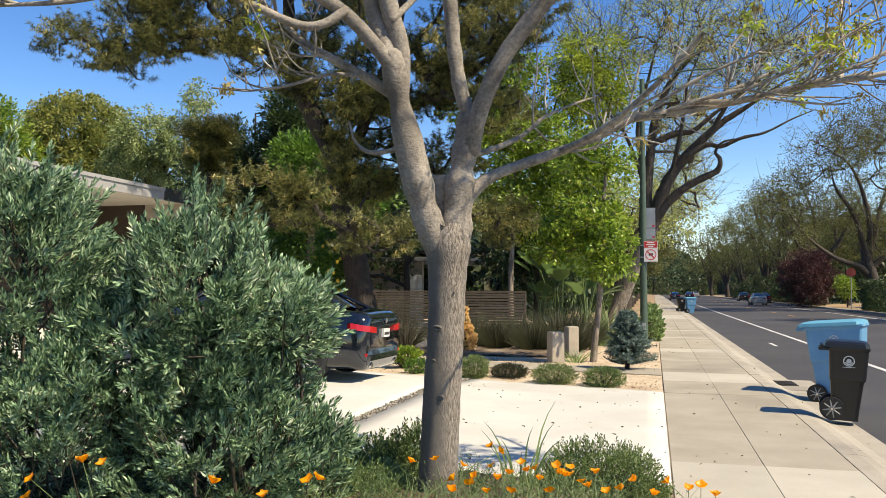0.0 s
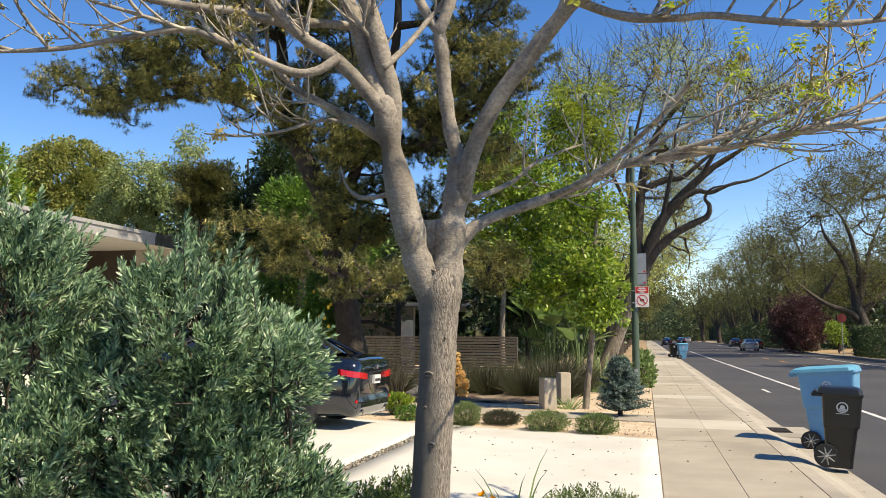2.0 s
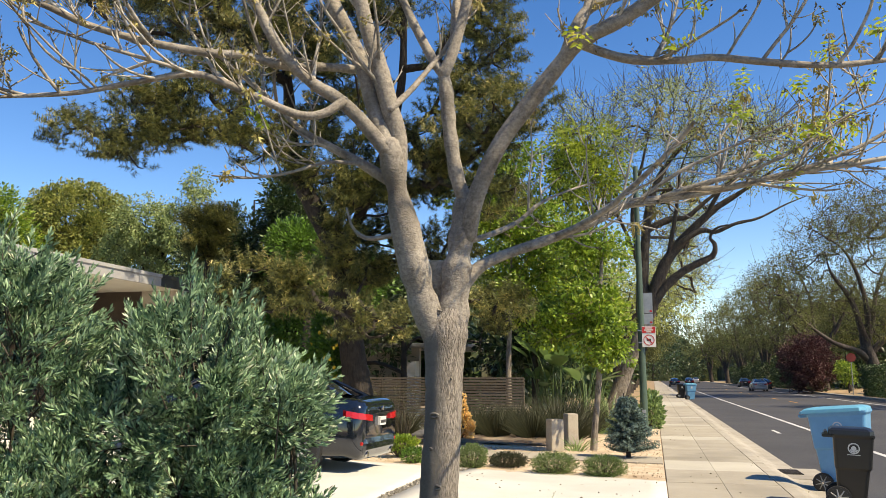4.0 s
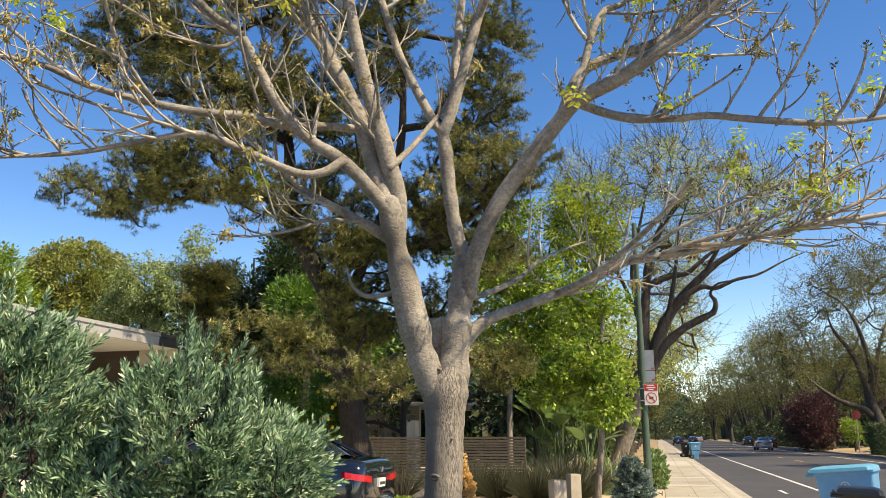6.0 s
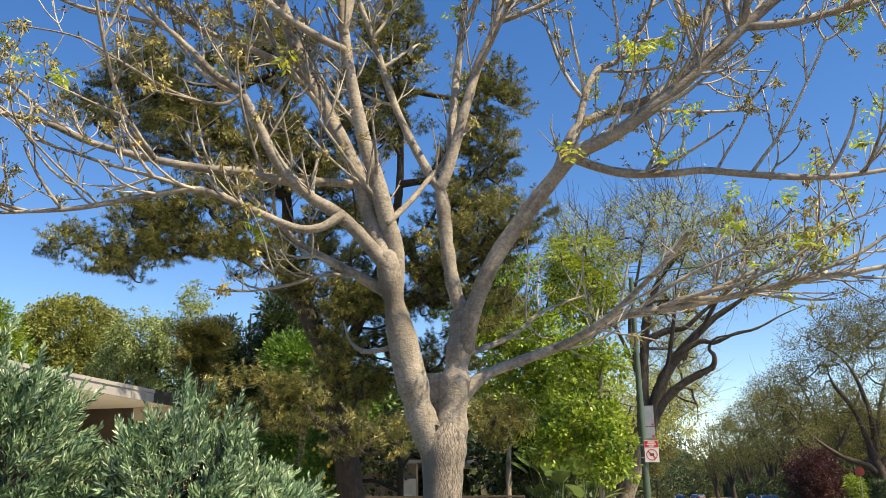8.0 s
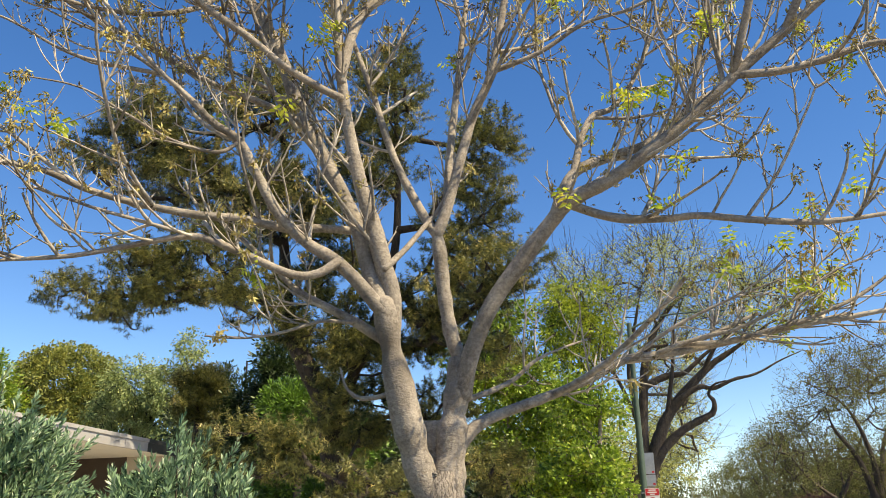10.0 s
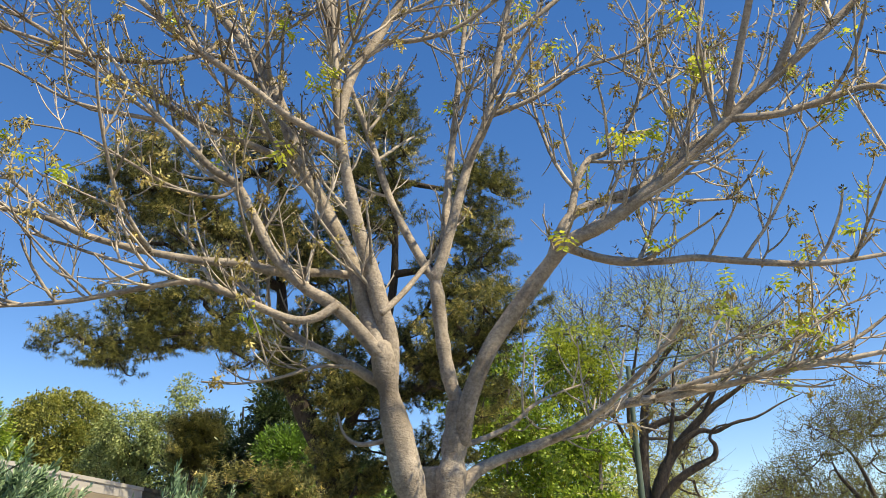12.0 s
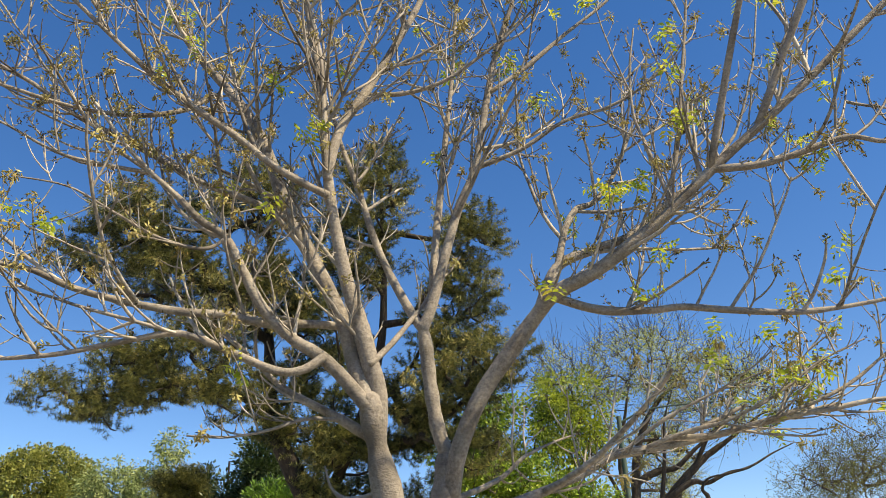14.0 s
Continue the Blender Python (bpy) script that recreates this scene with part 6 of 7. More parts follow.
# ---- street furniture ----
def sign_pole():
    x, y = -0.3, 25.3
    t = thing("street_lamp", "green steel street lamp pole with traffic signs", "street lamp", at=(x, y, 0))
    part("pole", drum(0.115, 0.07, (0, 0, -0.05), (0, 0, 8.1), 20), "pole_green", t)
    part("base", drum(0.17, 0.15, (0, 0, -0.02), (0, 0, 0.16), 20), "pole_green", t)
    part("hand_hole_cover", block(-0.06, -0.125, 0.42, 0.06, -0.1, 0.66, 0.015), "steel", t)
    w = Wood()
    w.stem(spline([(0, 0, 7.9), (0.9, 0.05, 8.25), (2.2, 0.05, 8.32), (3.3, 0.05, 8.3)], 5), [0.035, 0.025, 0.02], 10)
    part("arm", w.mesh("arm"), "pole_green", t)
    head = part("lamp_head", block(3.2, -0.08, 8.24, 3.7, 0.18, 8.36, 0.04), "lamp_grey", t, "pale grey lamp head")
    part("lens", block(3.28, -0.04, 8.215, 3.62, 0.14, 8.245, 0.01), "sign_white", head)
    ns = part("no_parking_sign", block(0.02, -0.135, 2.5, 0.42, -0.125, 3.12, 0.003), "sign_white", t, "white and red parking sign")
    part("red_panel", block(0.03, -0.142, 2.92, 0.41, -0.136, 3.11, 0.001), "sign_red", ns)
    for k, (a, b, z) in enumerate(((0.12, 0.32, 3.07), (0.09, 0.35, 3.01), (0.15, 0.29, 2.955))):
        part("text_bar", block(a, -0.146, z - 0.016, b, -0.1425, z + 0.016, 0), "sign_white", ns)
    ring = bmesh.new()
    for i in range(28):
        a0, a1 = i * 2 * math.pi / 28, (i + 1) * 2 * math.pi / 28
        vs = [ring.verts.new((0.22 + r * math.cos(a), -0.141, 2.71 + r * math.sin(a))) for a, r in ((a0, 0.138), (a1, 0.138), (a1, 0.162), (a0, 0.162))]
        ring.faces.new(vs)
    part("ban_ring", ring, "sign_red", ns)
    bar = bmesh.new()
    bar.faces.new([bar.verts.new(v) for v in ((0.11, -0.142, 2.80), (0.13, -0.142, 2.825), (0.33, -0.142, 2.62), (0.31, -0.142, 2.595))])
    part("ban_bar", bar, "sign_red", ns)
    part("pictogram", block(0.16, -0.1395, 2.68, 0.28, -0.138, 2.75, 0), "sign_black", ns)
    for z0, z1 in ((3.2, 3.52), (3.54, 4.15)):
        b = part("sign_back", block(0.0, 0.12, z0, 0.36, 0.13, z1, 0.003), "steel", t, "grey back of a sign")
        part("sticker", block(0.27, 0.115, z0 + 0.03, 0.34, 0.119, z0 + 0.08, 0), "sign_red", b)
    part("bracket", block(-0.09, -0.13, 2.98, 0.3, -0.1, 3.01, 0.004), "steel", t)
    part("bracket", block(-0.09, -0.13, 2.62, 0.3, -0.1, 2.65, 0.004), "steel", t)


sign_pole()


def cart(kind, at, turn, w, d, h, body_mat, lid_mat, label, small=False, lean=0.0):
    """A wheeled refuse cart; its handle and wheels are on the side of -x."""
    t = thing("wheeled_bin", label, "bin", "bins", at, turn)
    t.rotation_euler[1] = radians(lean)
    bm = bmesh.new()
    lv = [(0.0, 0.66), (0.12, 0.69), (0.5 * h, 0.84), (0.53 * h, 0.91), (0.9 * h, 1.0), (0.93 * h, 1.05), (0.955 * h, 1.05)]
    rings = []
    for z, s in lv:
        hw, hd, c = w / 2 * s, d / 2 * s, 0.045
        pts = []
        for cx, cy, a0 in ((hd - c, hw - c, 0), (-hd + c, hw - c, 90), (-hd + c, -hw + c, 180), (hd - c, -hw + c, 270)):
            pts += [(cx + c * math.cos(radians(a0 + a)) - (1 - s) * d * 0.2, cy + c * math.sin(radians(a0 + a)), z) for a in (0, 30, 60, 90)]
        rings.append([bm.verts.new(p) for p in pts])
    for a, b in zip(rings, rings[1:]):
        for i in range(16):
            bm.faces.new((a[i], a[(i + 1) % 16], b[(i + 1) % 16], b[i]))
    bm.faces.new(rings[0][::-1]), bm.faces.new(rings[-1])
    body = part("body", bm, body_mat, t)
    lid = bmesh.new()
    rows = []
    for sx, z in ((0, 0.0), (0.02, 0.05), (0.14, 0.075), (0.3, 0.085)):
        hd, hw = d / 2 * 1.12 - sx * d * 0.5, w / 2 * 1.12 - sx * w * 0.7
        rows.append([lid.verts.new((cx * hd - 0.02, cy * hw, 0.95 * h + z)) for cx, cy in ((1, 0.7), (0.8, 1), (-1, 1), (-1, -1), (0.8, -1), (1, -0.7))])
    for a, b in zip(rows, rows[1:]):
        for i in range(6):
            lid.faces.new((a[i], a[(i + 1) % 6], b[(i + 1) % 6], b[i]))
    lid.faces.new(rows[0][::-1]), lid.faces.new(rows[-1])
    lo = part("lid", lid, lid_mat, t)
    part("hinge", drum(0.022, 0.022, (-d / 2 * 1.1 - 0.06, -w * 0.42, 0.96 * h), (-d / 2 * 1.1 - 0.06, w * 0.42, 0.96 * h), 10), lid_mat, lo)
    for s in (-1, 1):
        part("handle_arm", block(-d / 2 * 1.1 - 0.1, s * w * 0.36 - 0.02, 0.9 * h, -d / 2 + 0.02, s * w * 0.36 + 0.02, 0.94 * h, 0.008), body_mat, body)
    part("handle", drum(0.017, 0.017, (-d / 2 * 1.1 - 0.09, -w * 0.4, 0.92 * h), (-d / 2 * 1.1 - 0.09, w * 0.4, 0.92 * h), 10), body_mat, body)
    r = 0.15
    for s in (-1, 1):
        wh = part("wheel", drum(r, r, (-d * 0.40, s * (w * 0.37), r), (-d * 0.40, s * (w * 0.37 + 0.05), r), 24), "rubber", t)
        part("rim", drum(r * 0.8, r * 0.8, (-d * 0.40, s * (w * 0.37 + 0.045), r), (-d * 0.40, s * (w * 0.37 + 0.054), r), 24), "bin_black", wh)
        for k in range(8):
            a = k * math.pi / 4 + 0.2
            sp = drum(0.012, 0.006, (-d * 0.40 + 0.02 * math.cos(a), s * (w * 0.37 + 0.056), r + 0.02 * math.sin(a)), (-d * 0.40 + r * 0.75 * math.cos(a), s * (w * 0.37 + 0.056), r + r * 0.75 * math.sin(a)), 6)
            part("spoke", sp, "rim", wh)
        part("hub", drum(0.02, 0.016, (-d * 0.40, s * (w * 0.37 + 0.05), r), (-d * 0.40, s * (w * 0.37 + 0.066), r), 12), "chrome", wh)
    # round city mark with a bar below it, as plain shapes
    mark = bmesh.new()
    yb = -w / 2 * (0.975 if not small else 0.97) - 0.004
    for r0, r1, a0, a1 in ((0.055, 0.07, 0, 360), (0.0, 0.03, 0, 360), (0.034, 0.05, 200, 340)):
        n = 20
        for i in range(n):
            a, b = (radians(a0 + (a1 - a0) * k / n) for k in (i, i + 1))
            zc = 0.78 * h
            mark.faces.new([mark.verts.new((q * math.cos(u), yb - 0.004 - 0.1 * (zc + q * math.sin(u) - zc), zc + q * math.sin(u))) for u, q in ((a, r1), (b, r1), (b, max(r0, 0.001)), (a, max(r0, 0.001)))])
    for zq in (0.695 * h,):
        mark.faces.new([mark.verts.new(v) for v in ((-0.075, yb + 0.004, zq), (0.075, yb + 0.004, zq), (0.075, yb + 0.003, zq + 0.008), (-0.075, yb + 0.003, zq + 0.008))])
    part("city_mark", mark, "decal", body, "white round mark")
    return t


cart("black", (2.45, 11.74, -0.05), -10, 0.48, 0.47, 1.0, "bin_black", "bin_black", "black wheeled rubbish cart at the kerb", True, 2)
cart("blue", (2.9, 14.1, -0.112), -20, 0.66, 0.82, 1.27, "bin_blue", "bin_lid", "light blue recycling cart with a turquoise lid", False, -4.5)
cart("blue", (2.75, 66, -0.1), 10, 0.66, 0.74, 1.18, "bin_blue", "bin_lid", "light blue recycling cart farther along the kerb")
cart("black", (2.1, 67, -0.03), 10, 0.55, 0.6, 1.1, "bin_black", "bin_black", "black rubbish cart behind a blue one", True)


# ---- cars ----
def car(at, turn, paint, label, group="cars"):
    """A saloon about 4.6 m long: its tail is at x = 0 and its nose at -x."""
    t = thing("car", label, "car", group, at, turn)
    # along the length: x, half width, sill, waist, deck height, roof half width
    S = [(0.0, 0.7, 0.3, 0.84, 0.94, 0.62), (-0.06, 0.79, 0.22, 0.87, 1.06, 0.69), (-0.25, 0.84, 0.24, 0.9, 1.1, 0.72), (-0.7, 0.89, 0.2, 0.94, 1.1, 0.72), (-1.0, 0.9, 0.2, 0.95, 1.09, 0.72), (-1.6, 0.91, 0.2, 0.95, 1.06, 0.74), (-2.6, 0.91, 0.2, 0.94, 1.02, 0.76), (-3.2, 0.9, 0.2, 0.91, 0.98, 0.76), (-4.0, 0.88, 0.22, 0.82, 0.88, 0.7), (-4.45, 0.8, 0.26, 0.7, 0.76, 0.6), (-4.62, 0.62, 0.36, 0.6, 0.64, 0.5)]
    bm = bmesh.new()
    rows = []
    for x, hw, z0, zw, zd, rw in S:
        half = [(0.55 * hw, z0), (0.93 * hw, z0 + 0.03), (hw, z0 + 0.2), (hw, (z0 + zw) / 2 + 0.1), (0.965 * hw, zw), (rw, zd - 0.015), (rw * 0.6, zd)]
        rows.append([bm.verts.new((x, -yy, z)) for yy, z in half] + [bm.verts.new((x, yy, z)) for yy, z in half[::-1]])
    for a, b in zip(rows, rows[1:]):
        for i in range(len(a)):
            bm.faces.new((a[i], a[(i + 1) % len(a)], b[(i + 1) % len(a)], b[i]))
    bm.faces.new(rows[0][::-1]), bm.faces.new(rows[-1])
    bmesh.ops.recalc_face_normals(bm, faces=bm.faces)
    bmesh.ops.subdivide_edges(bm, edges=bm.edges[:], cuts=1, use_grid_fill=True, smooth=0.5)
    for f in bm.faces:
        f.smooth = True
    body = part("body", bm, paint, t)
    # cabin: glass with a painted roof
    C = [(-0.62, 0.66, 1.08), (-1.0, 0.62, 1.28), (-1.45, 0.58, 1.41), (-2.1, 0.59, 1.44), (-2.7, 0.6, 1.38), (-3.1, 0.66, 1.15), (-3.35, 0.7, 0.98)]
    gb = bmesh.new()
    rows = [[gb.verts.new((x, s * yy, z)) for s, yy, z in ((-1, 0.76, 0.93), (-1, hw + 0.02, (z * 2 + 0.93) / 3), (-1, hw * 0.85, z), (1, hw * 0.85, z), (1, hw + 0.02, (z * 2 + 0.93) / 3), (1, 0.76, 0.93))] for x, hw, z in C]
    for a, b in zip(rows, rows[1:]):
        for i in range(5):
            gb.faces.new((a[i], a[i + 1], b[i + 1], b[i]))
    bmesh.ops.recalc_face_normals(gb, faces=gb.faces)
    bmesh.ops.subdivide_edges(gb, edges=gb.edges[:], cuts=1, use_grid_fill=True, smooth=0.4)
    for f in gb.faces:
        f.smooth = True
    part("windows", gb, "car_glass", t)
    rb = bmesh.new()
    rows = [[rb.verts.new((x, yy, z + 0.012 - 0.02 * abs(yy) / 0.55)) for yy in (-0.53, -0.3, 0, 0.3, 0.53)] for x, z in ((-1.05, 1.31), (-1.45, 1.415), (-2.1, 1.447), (-2.65, 1.395))]
    for a, b in zip(rows, rows[1:]):
        for i in range(4):
            rb.faces.new((a[i], a[i + 1], b[i + 1], b[i]))
    bmesh.ops.solidify(rb, geom=rb.faces[:], thickness=0.02)
    part("roof", rb, paint, t)
    for s in (-1, 1):
        for x0, z0, x1, z1, yy0, yy1 in ((-0.5, 1.08, -1.12, 1.34, 0.72, 0.54), (-2.6, 1.4, -3.38, 0.97, 0.54, 0.72), (-1.85, 0.95, -1.82, 1.43, 0.77, 0.55)):
            part("pillar", drum(0.035, 0.03, (x0, s * yy0, z0), (x1, s * yy1, z1), 8), paint, t)
        for x in (-0.95, -3.7):
            part("wheel_arch", drum(0.385, 0.38, (x, s * 0.72, 0.36), (x, s * 0.907, 0.36), 28), "sign_black", t)
            wh = part("wheel", drum(0.32, 0.32, (x, s * 0.7, 0.32), (x, s * 0.912, 0.32), 28), "rubber", t)
            part("rim", drum(0.21, 0.2, (x, s * 0.9, 0.32), (x, s * 0.915, 0.32), 20), "rubber", wh)
            for k in range(10):
                u = k * math.pi / 5
                part("spoke", drum(0.022, 0.014, (x + 0.04 * math.cos(u), s * 0.916, 0.32 + 0.04 * math.sin(u)), (x + 0.2 * math.cos(u), s * 0.916, 0.32 + 0.2 * math.sin(u)), 6), "rim", wh)
        tl = bmesh.new()
        track = ((0.04, 0.44), (0.035, 0.56), (0.015, 0.68), (-0.05, 0.79), (-0.13, 0.85), (-0.22, 0.88))
        low, top, inl, inh = ([tl.verts.new((x - dx, s * (yy - dy), z + 0.012 * i)) for i, (x, yy) in enumerate(track)] for z, dx, dy in ((0.79, 0, 0), (0.88, 0.01, 0.012), (0.79, 0.08, 0.06), (0.88, 0.08, 0.07)))
        for i in range(5):
            for p, q in ((low, top), (top, inh), (inl, low)):
                tl.faces.new((p[i], p[i + 1], q[i + 1], q[i]))
        for i in (0, 5):
            tl.faces.new((low[i], top[i], inh[i], inl[i]))
        bmesh.ops.recalc_face_normals(tl, faces=tl.faces)
        part("tail_light", tl, "lamp_red", t, "red tail light")
        part("reflector", block(-0.1, s * 0.62 - 0.12, 0.44, 0.005, s * 0.62 + 0.12, 0.49, 0.01), "lamp_red", t, "red bumper reflector")
        part("exhaust", drum(0.045, 0.045, (-0.2, s * 0.52, 0.3), (0.03, s * 0.52, 0.3), 14), "chrome", t)
    part("bumper", block(-0.3, -0.7, 0.27, 0.03, 0.7, 0.56, 0.1), paint, t)
    pl = part("number_plate", block(0.0, -0.13, 0.71, 0.045, 0.13, 0.84, 0.004), "sign_white", t, "white number plate")
    part("plate_bar", block(0.046, -0.11, 0.745, 0.048, 0.11, 0.79, 0), "sign_black", pl)
    part("badge", drum(0.04, 0.04, (0.01, 0, 0.97), (0.03, 0, 0.97), 16), "chrome", t)
    return t


parked = car((-4.22, 12.33, drive_z(-4.9, 12.33) - 0.05), -2, "car_dark", "dark blue saloon parked on the driveway with red tail lights")
parked.rotation_euler[1] = radians(3.6)
car((12.3, 104, -0.12), -90, "car_silver", "silver saloon standing in the street")
car((15.1, 122, -0.12), -90, "car_dark", "dark parked car far along the street")
for k, (x, y) in enumerate(((6.9, 170), (8, 200), (3.6, 150), (11, 230), (14.8, 145))):
    car((x, y, -0.12), -90, "car_silver" if k % 2 else "car_dark", "small distant car far down the street")


# ---- far hedge, distance ----
def clipped_hedge():
    """A hedge clipped to a box, with uneven faces."""
    g = np.random.default_rng(190)
    t = thing("clipped_hedge", "long dark clipped hedge across the street", "hedge")
    w = Wood()
    for y in np.arange(61, 75, 0.7):
        x = 18 + g.normal(0, 0.15)
        w.stem(np.array([(x, y, 0), (x + 0.1, y, 1.2), (x, y + 0.1, 2.1)]), [0.05, 0.04, 0.02], 5)
    part("stems", w.mesh("stems"), "bush_stem", t, "", "stuff")
    n = 26000
    p = g.uniform(-1, 1, (n, 3))
    side = g.integers(0, 3, n)
    p[np.arange(n), side] = np.sign(p[np.arange(n), side]) * g.uniform(0.78, 1.02, n)
    at = np.array([18.1, 67.8, 1.3]) + p * [1.2, 7.3, 1.15] + g.normal(0, 0.05, (n, 3))
    part("leaves", leaves("leaves", at, p + g.normal(0, 0.7, (n, 3)), g.uniform(0.1, 0.2, n), 0.09, g, 0.2), "hedge", t, "", "stuff")


clipped_hedge()
g = np.random.default_rng(200)
crowned("far_wood", "distant line of trees closing the street", [(0, 330, 0), (0, 330, 8)], [0.5, 0.2], [((-90 + 13 * i + g.normal(0, 3), 330 + g.normal(0, 20), 8), 10, 8, 10 + g.normal(0, 2.5)) for i in range(18)], 700, 30, 0.9, 2.2, "dark_bark", "dark_leaf", 201, 0.1, 0.6, 0.6, limbs=0.05)
crowned("garden_wood", "dark trees and hedges of the gardens across the street", [(30, 90, 0), (30, 90, 6)], [0.4, 0.2], [((26 + 5 * i + g.normal(0, 1.5), 84 + 10 * (i % 3) + g.normal(0, 3), 3.2), 4.5, 4.5, 3.6) for i in range(9)] + [((21.5, 104 + 11 * i, 2.6), 3.2, 5, 3) for i in range(12)], 620, 34, 0.6, 1.1, "dark_bark", "dark_leaf", 202, 0.08, 0.6, 0.6, limbs=0.05)
crowned("garden_wood", "dark garden trees along the near side of the street", [(-8, 60, 0), (-8, 60, 5)], [0.3, 0.1], [((-7 + g.normal(0, 1.2), 36 + 9 * i, 2.6), 3.0, 4.5, 2.9) for i in range(16)], 560, 34, 0.5, 0.9, "dark_bark", "dark_leaf", 203, 0.08, 0.6, 0.6, limbs=0.05)


def treeline(name, pts, height, seed, label):
    """A far, lumpy belt of woodland that closes the view along a line."""
    bm = bmesh.new()
    line = spline(pts, 24)
    rows = []
    for i, p in enumerate(line):
        t = unit(line[min(i + 1, len(line) - 1)] - line[max(i - 1, 0)])
        side = np.array([t[1], -t[0], 0])
        row = []
        for j in range(9):
            u = j / 8
            h = height * (0.75 + 0.5 * noise.noise(Vector((i * 0.35, seed, 0.0))) + 0.25 * noise.noise(Vector((i * 1.3, seed, 3.0))))
            q = p + side * (math.cos(u * math.pi) * 4 + 1.6 * noise.noise(Vector((i * 0.9, j * 1.1, seed)))) + np.array([0, 0, -0.3 + h * math.sin(u * math.pi) ** 0.5])
            row.append(bm.verts.new(q))
        rows.append(row)
    for r0, r1 in zip(rows, rows[1:]):
        for j in range(8):
            bm.faces.new((r0[j], r0[j + 1], r1[j + 1], r1[j]))
    return tagged(part(name, bm, M["woodland"]), label, "woodland", "", "structure")


crowned("far_hedge", "dark unclipped shrubs under the trees across the street", [(18.2, 100, 0), (18.2, 100, 1.2)], [0.1, 0.05], [((17.7 + g.normal(0, 0.2), 99 + 7 * i, 1.4), 0.9, 4.2, 1.8 + g.uniform(0, 1.6)) for i in range(14)], 640, 42, 0.24, 0.6, "dark_bark", "dark_leaf", 204, 0.05, 0.6, 0.5, limbs=0.1, category="hedge")


treeline("backdrop_wood", [(-120, 350, 0), (-40, 345, 0), (40, 350, 0), (140, 330, 0)], 24, 3, "dark woodland closing the far end of the street")
treeline("backdrop_gardens", [(30, 108, 0), (29, 160, 0), (30, 240, 0), (28, 330, 0)], 14, 7, "dark garden trees behind the far side of the street")
treeline("backdrop_hedges", [(34, 104, 0), (50, 100, 0), (80, 96, 0), (130, 90, 0)], 7, 9, "dark garden hedges across the street")
treeline("backdrop_left", [(-14, 44, 0), (-11, 80, 0), (-11, 160, 0), (-12, 330, 0)], 10, 11, "dark garden trees along the near side")


def stop_sign():
    x, y, z = (17.41, 80.97, 3.35)
    t = thing("stop_sign", "red octagonal street sign, coloured dark as in shade, on a thin post", "street sign", at=(x, y, 0))
    part("post", drum(0.04, 0.04, (0, 0.04, 0), (0, 0.04, z + 0.3), 8), "steel", t)
    # plate coloured dark to stand for the shade it hangs in
    part("plate", drum(0.42, 0.42, (0, 0, z), (0, -0.02, z), 8), "sign_shaded", t)


stop_sign()


# ---- poppies and bed ----
def poppy_kinds():
    made = []
    for k in range(3):
        g = np.random.default_rng(210 + k)
        t = thing("poppy", "orange poppy in flower on a thin green stalk", "flower", "poppies", (0, 0, 0))
        w = Wood()
        w.stem(spline([(0.05, 0, -0.75), (0.03, 0.02, -0.35), (0, 0, 0)], 4), [0.0035, 0.002], 5)
        part("stalk", w.mesh("stalk"), "stalk", t)
        for i in range(4):
            a = i * math.pi / 2 + g.uniform(-0.2, 0.2)
            op = (0.5, 0.8, 1.1)[k]
            rows = []
            for s in np.linspace(0, 1, 5):
                r, z = 0.03 * math.sin(op * s * 1.5), 0.032 * s * math.cos(op * s * 0.9)
                wd = 0.025 * math.sin(0.25 + s * 1.75)
                for c in (-1, 0, 1):
                    rows.append((math.cos(a) * r * (1 - 0.12 * abs(c)) - math.sin(a) * wd * c, math.sin(a) * r * (1 - 0.12 * abs(c)) + math.cos(a) * wd * c, z + 0.006 * abs(c) + g.normal(0, 0.0015)))
            q = [[3 * i2 + j, 3 * i2 + j + 1, 3 * i2 + j + 4, 3 * i2 + j + 3] for i2 in range(4) for j in (0, 1)]
            part("petal", mesh_of("petal", rows, q, smooth=True), "poppy", t)
        made.append(t)
    return made


kinds = poppy_kinds()
spots = [(-2.43, 3.07, 0.87), (-2.99, 3.95, 0.65), (-3.23, 3.68, 0.61), (-1.88, 3.21, 0.78), (-1.47, 3.32, 0.79), (-1.45, 3.37, 0.79), (-3.1, 3.51, 0.57), (-1.98, 3.9, 0.55), (-1.5, 4.96, 0.54), (-1.37, 5.1, 0.53), (-1.09, 4.45, 0.57), (-1.18, 5.04, 0.52), (-1.08, 4.35, 0.53), (-1.03, 4.57, 0.52), (-1.08, 5.48, 0.56), (-1.01, 5.4, 0.55), (-0.86, 4.92, 0.51), (-0.82, 5.14, 0.53), (-0.73, 5.16, 0.5), (-0.6, 5.19, 0.52), (-0.5, 4.7, 0.57), (-0.53, 4.75, 0.57), (-0.48, 4.81, 0.55), (-0.35, 5.05, 0.52), (-0.26, 4.66, 0.5), (-0.11, 5.01, 0.5), (0.08, 4.96, 0.51), (0.25, 4.79, 0.54), (0.32, 4.71, 0.51), (-1.02, 5.19, 0.49), (-0.81, 5.35, 0.44), (-0.93, 4.9, 0.48), (-0.71, 5.17, 0.43), (-0.44, 5.13, 0.44), (-0.38, 4.94, 0.46), (-0.2, 5.09, 0.42), (-0.91, 4.49, 0.5), (-0.78, 4.53, 0.5), (-0.58, 4.68, 0.48), (-0.01, 4.93, 0.44), (-0.54, 5.42, 0.46), (-1.1, 5.06, 0.45), (0.19, 4.99, 0.47)]
g = np.random.default_rng(220)
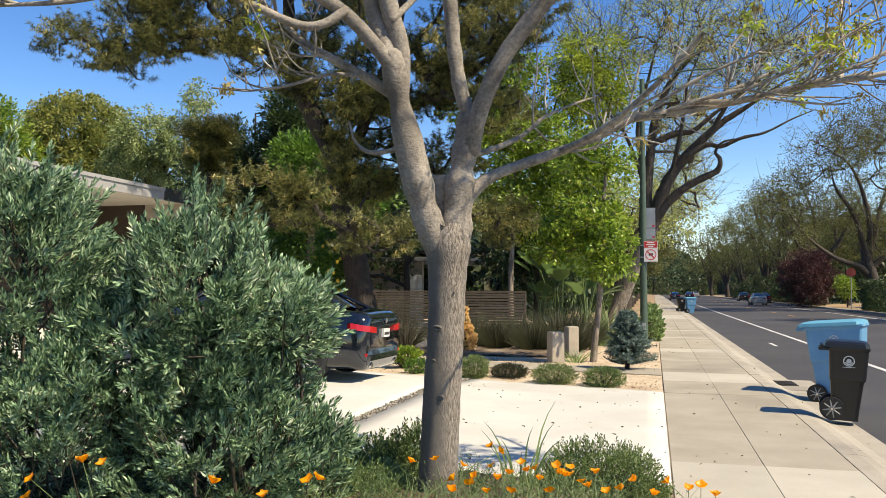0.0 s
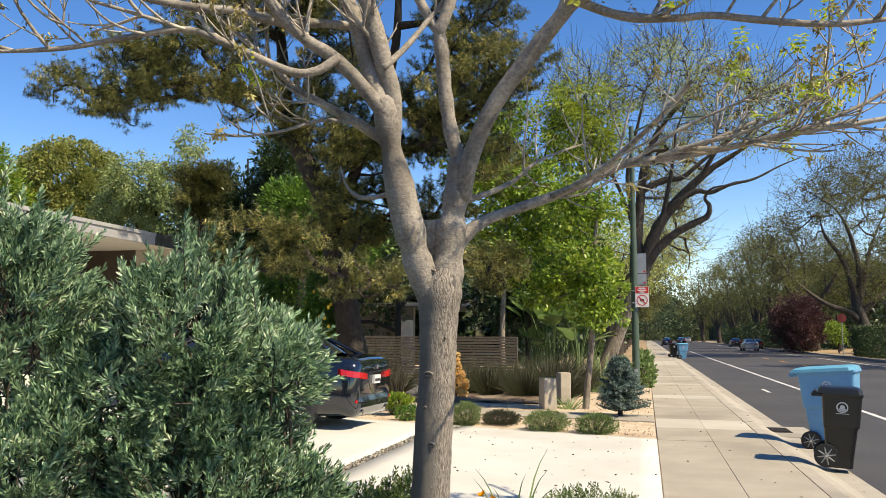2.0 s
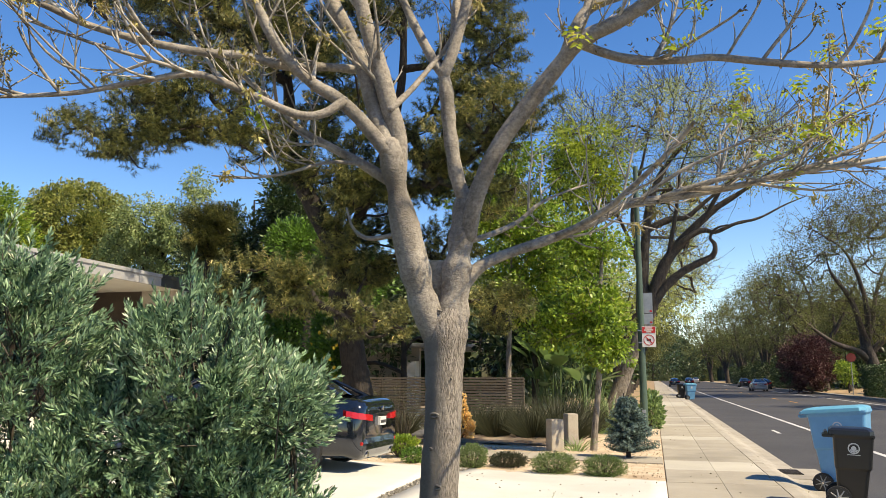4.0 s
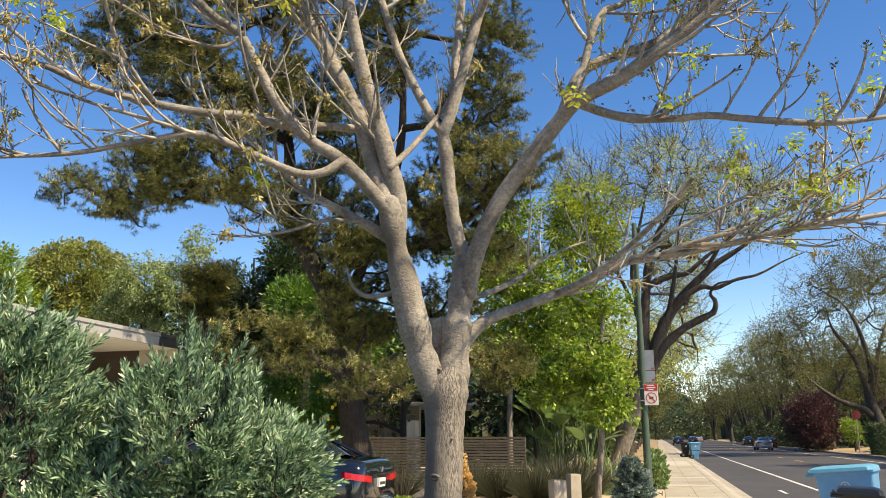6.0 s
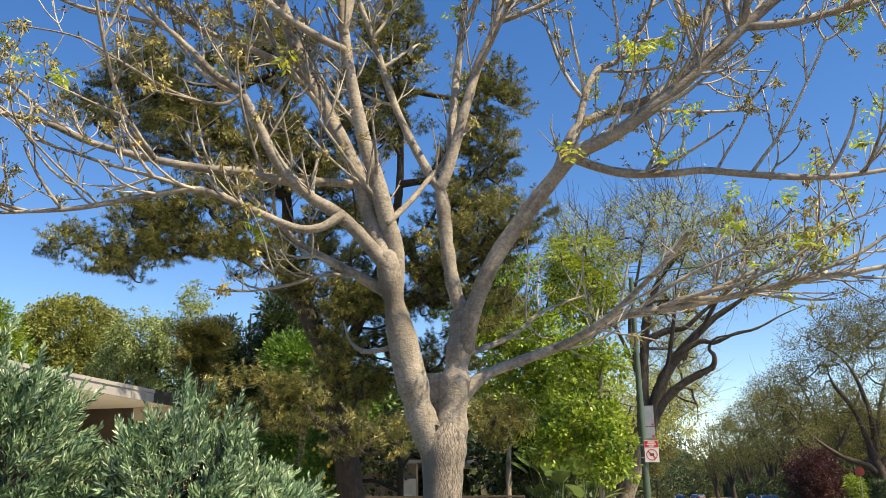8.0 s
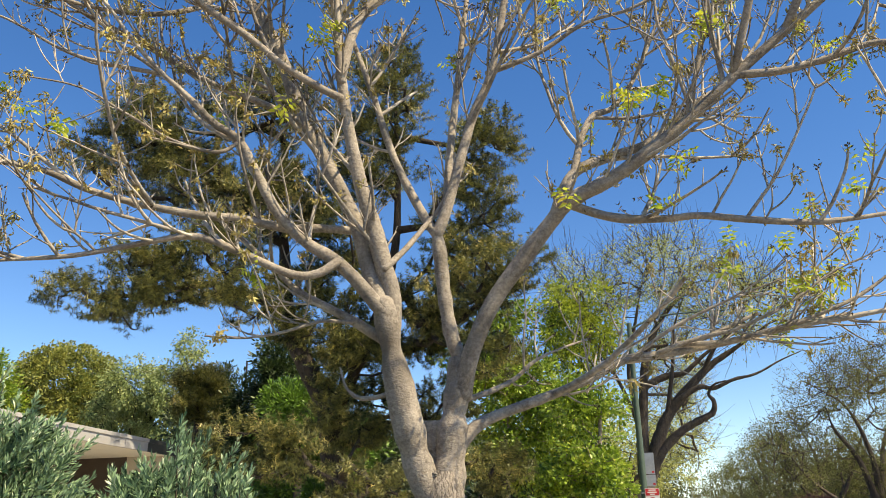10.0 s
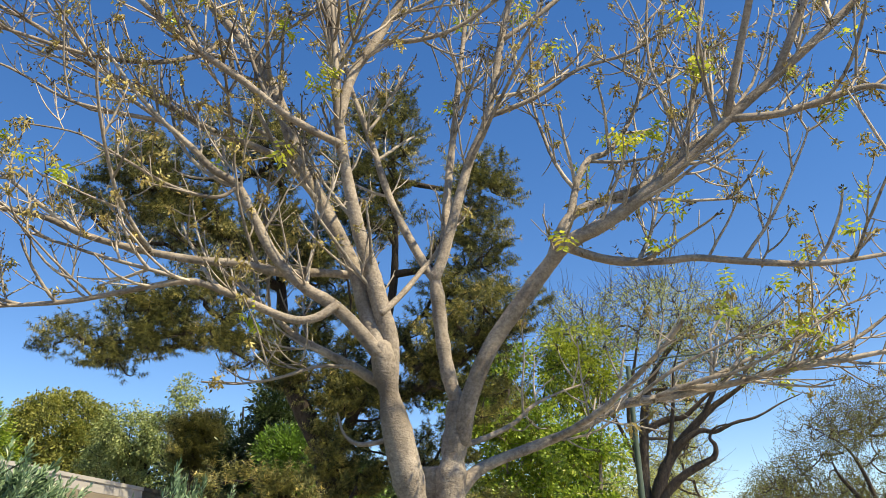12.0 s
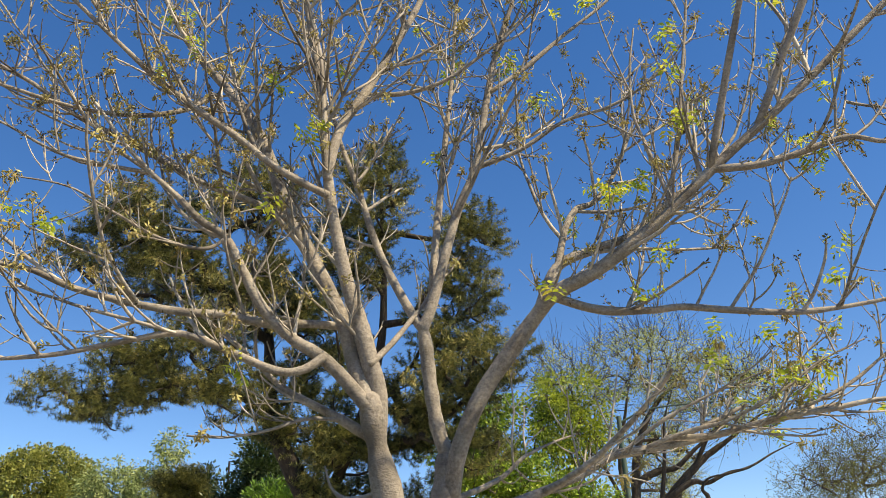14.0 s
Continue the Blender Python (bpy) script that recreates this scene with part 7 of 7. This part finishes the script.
for i, q in enumerate(spots):
    m = Matrix.Translation(q) @ Euler((g.normal(0.25, 0.3), g.normal(0, 0.3), g.uniform(0, 6.28))).to_matrix().to_4x4()
    if i < 3:
        kinds[i].matrix_basis = m
    else:
        copy_thing(kinds[int(g.integers(0, 3))], m)

# feathery poppy foliage and low growth over the bed
g = np.random.default_rng(221)
n = 5000
fx, fy = g.uniform(-6.5, 0.2, n), g.uniform(3.9, 6.35, n)
keep = (fx < -0.25) | (fy < 5.6)
fx, fy = fx[keep], fy[keep]
n = len(fx)
foot = np.stack([fx, fy, np.full(n, 0.1)], 1)
tip = foot + np.stack([g.normal(0, 0.12, n), g.normal(0, 0.12, n), g.uniform(0.08, 0.27, n)], 1)
tagged(part("poppy_foliage", blades("poppy_foliage", foot, tip, g.normal(0, 0.03, (n, 3)), 0.0045), "stalk"), "feathery grey-green poppy foliage filling the bed", "foliage", "", "stuff")
n = 38000
pick = g.integers(0, len(tip), n)
s = g.random((n, 1))
at = foot[pick] * (1 - s) + tip[pick] * s + g.normal(0, 0.03, (n, 3))
tagged(part("bed_foliage", leaves("bed_foliage", at, g.normal(0, 1, (n, 3)) + [0, 0, 0.6], g.uniform(0.015, 0.04, n), 0.007, g), "stalk"), "fine green leaflets of the low bed plants", "foliage", "", "stuff")

# fallen leaves on the concrete, tussocks of litter in the seam
n = 200
x = np.concatenate([g.uniform(-3.2, 0.1, 100), g.uniform(0.2, 2.5, 100)])
y = np.concatenate([g.uniform(7.2, 13.4, 100), 4.5 + 26 * g.random(100) ** 1.6])
at = np.stack([x, y, [0.006 + (drive_z(p, q) if p < 0.13 else -0.03 if p > 1.98 else 0.0) for p, q in zip(x, y)]], 1)
way = np.stack([g.normal(size=n), g.normal(size=n), np.zeros(n) + 0.05], 1)
tagged(part("fallen_leaves", leaves("fallen_leaves", at, way, g.uniform(0.02, 0.055, n), 0.02, g, 0.2), "seed"), "dry brown leaves scattered on the concrete", "leaves", "", "stuff")
n = 5000
at = np.stack([g.uniform(-3.32, -3.225, n), g.uniform(8, 14.4, n), g.uniform(-0.012, 0.008, n)], 1)
at[:, 2] += [drive_z(p[0], p[1]) for p in at]
tagged(part("seam_pebbles", leaves("seam_pebbles", at, g.normal(size=(n, 3)), 0.032, 0.024, g, 0.3), "kerb"), "grey pebbles and debris in the driveway seam", "pebbles", "", "stuff")
n = 5000
at = np.stack([g.uniform(-9, 0.1, n), g.uniform(13.4, 22, n), np.full(n, 0.008)], 1)
at = at[at[:, 1] > 13.75 - (at[:, 0] - 0.14) * 0.295]
n = len(at)
tagged(part("gravel_stones", leaves("gravel_stones", at, g.normal(size=(n, 3)) * [1, 1, 0.2], g.uniform(0.02, 0.05, n), 0.03, g, 0.25), "gravel"), "loose tan gravel stones", "gravel", "", "stuff")
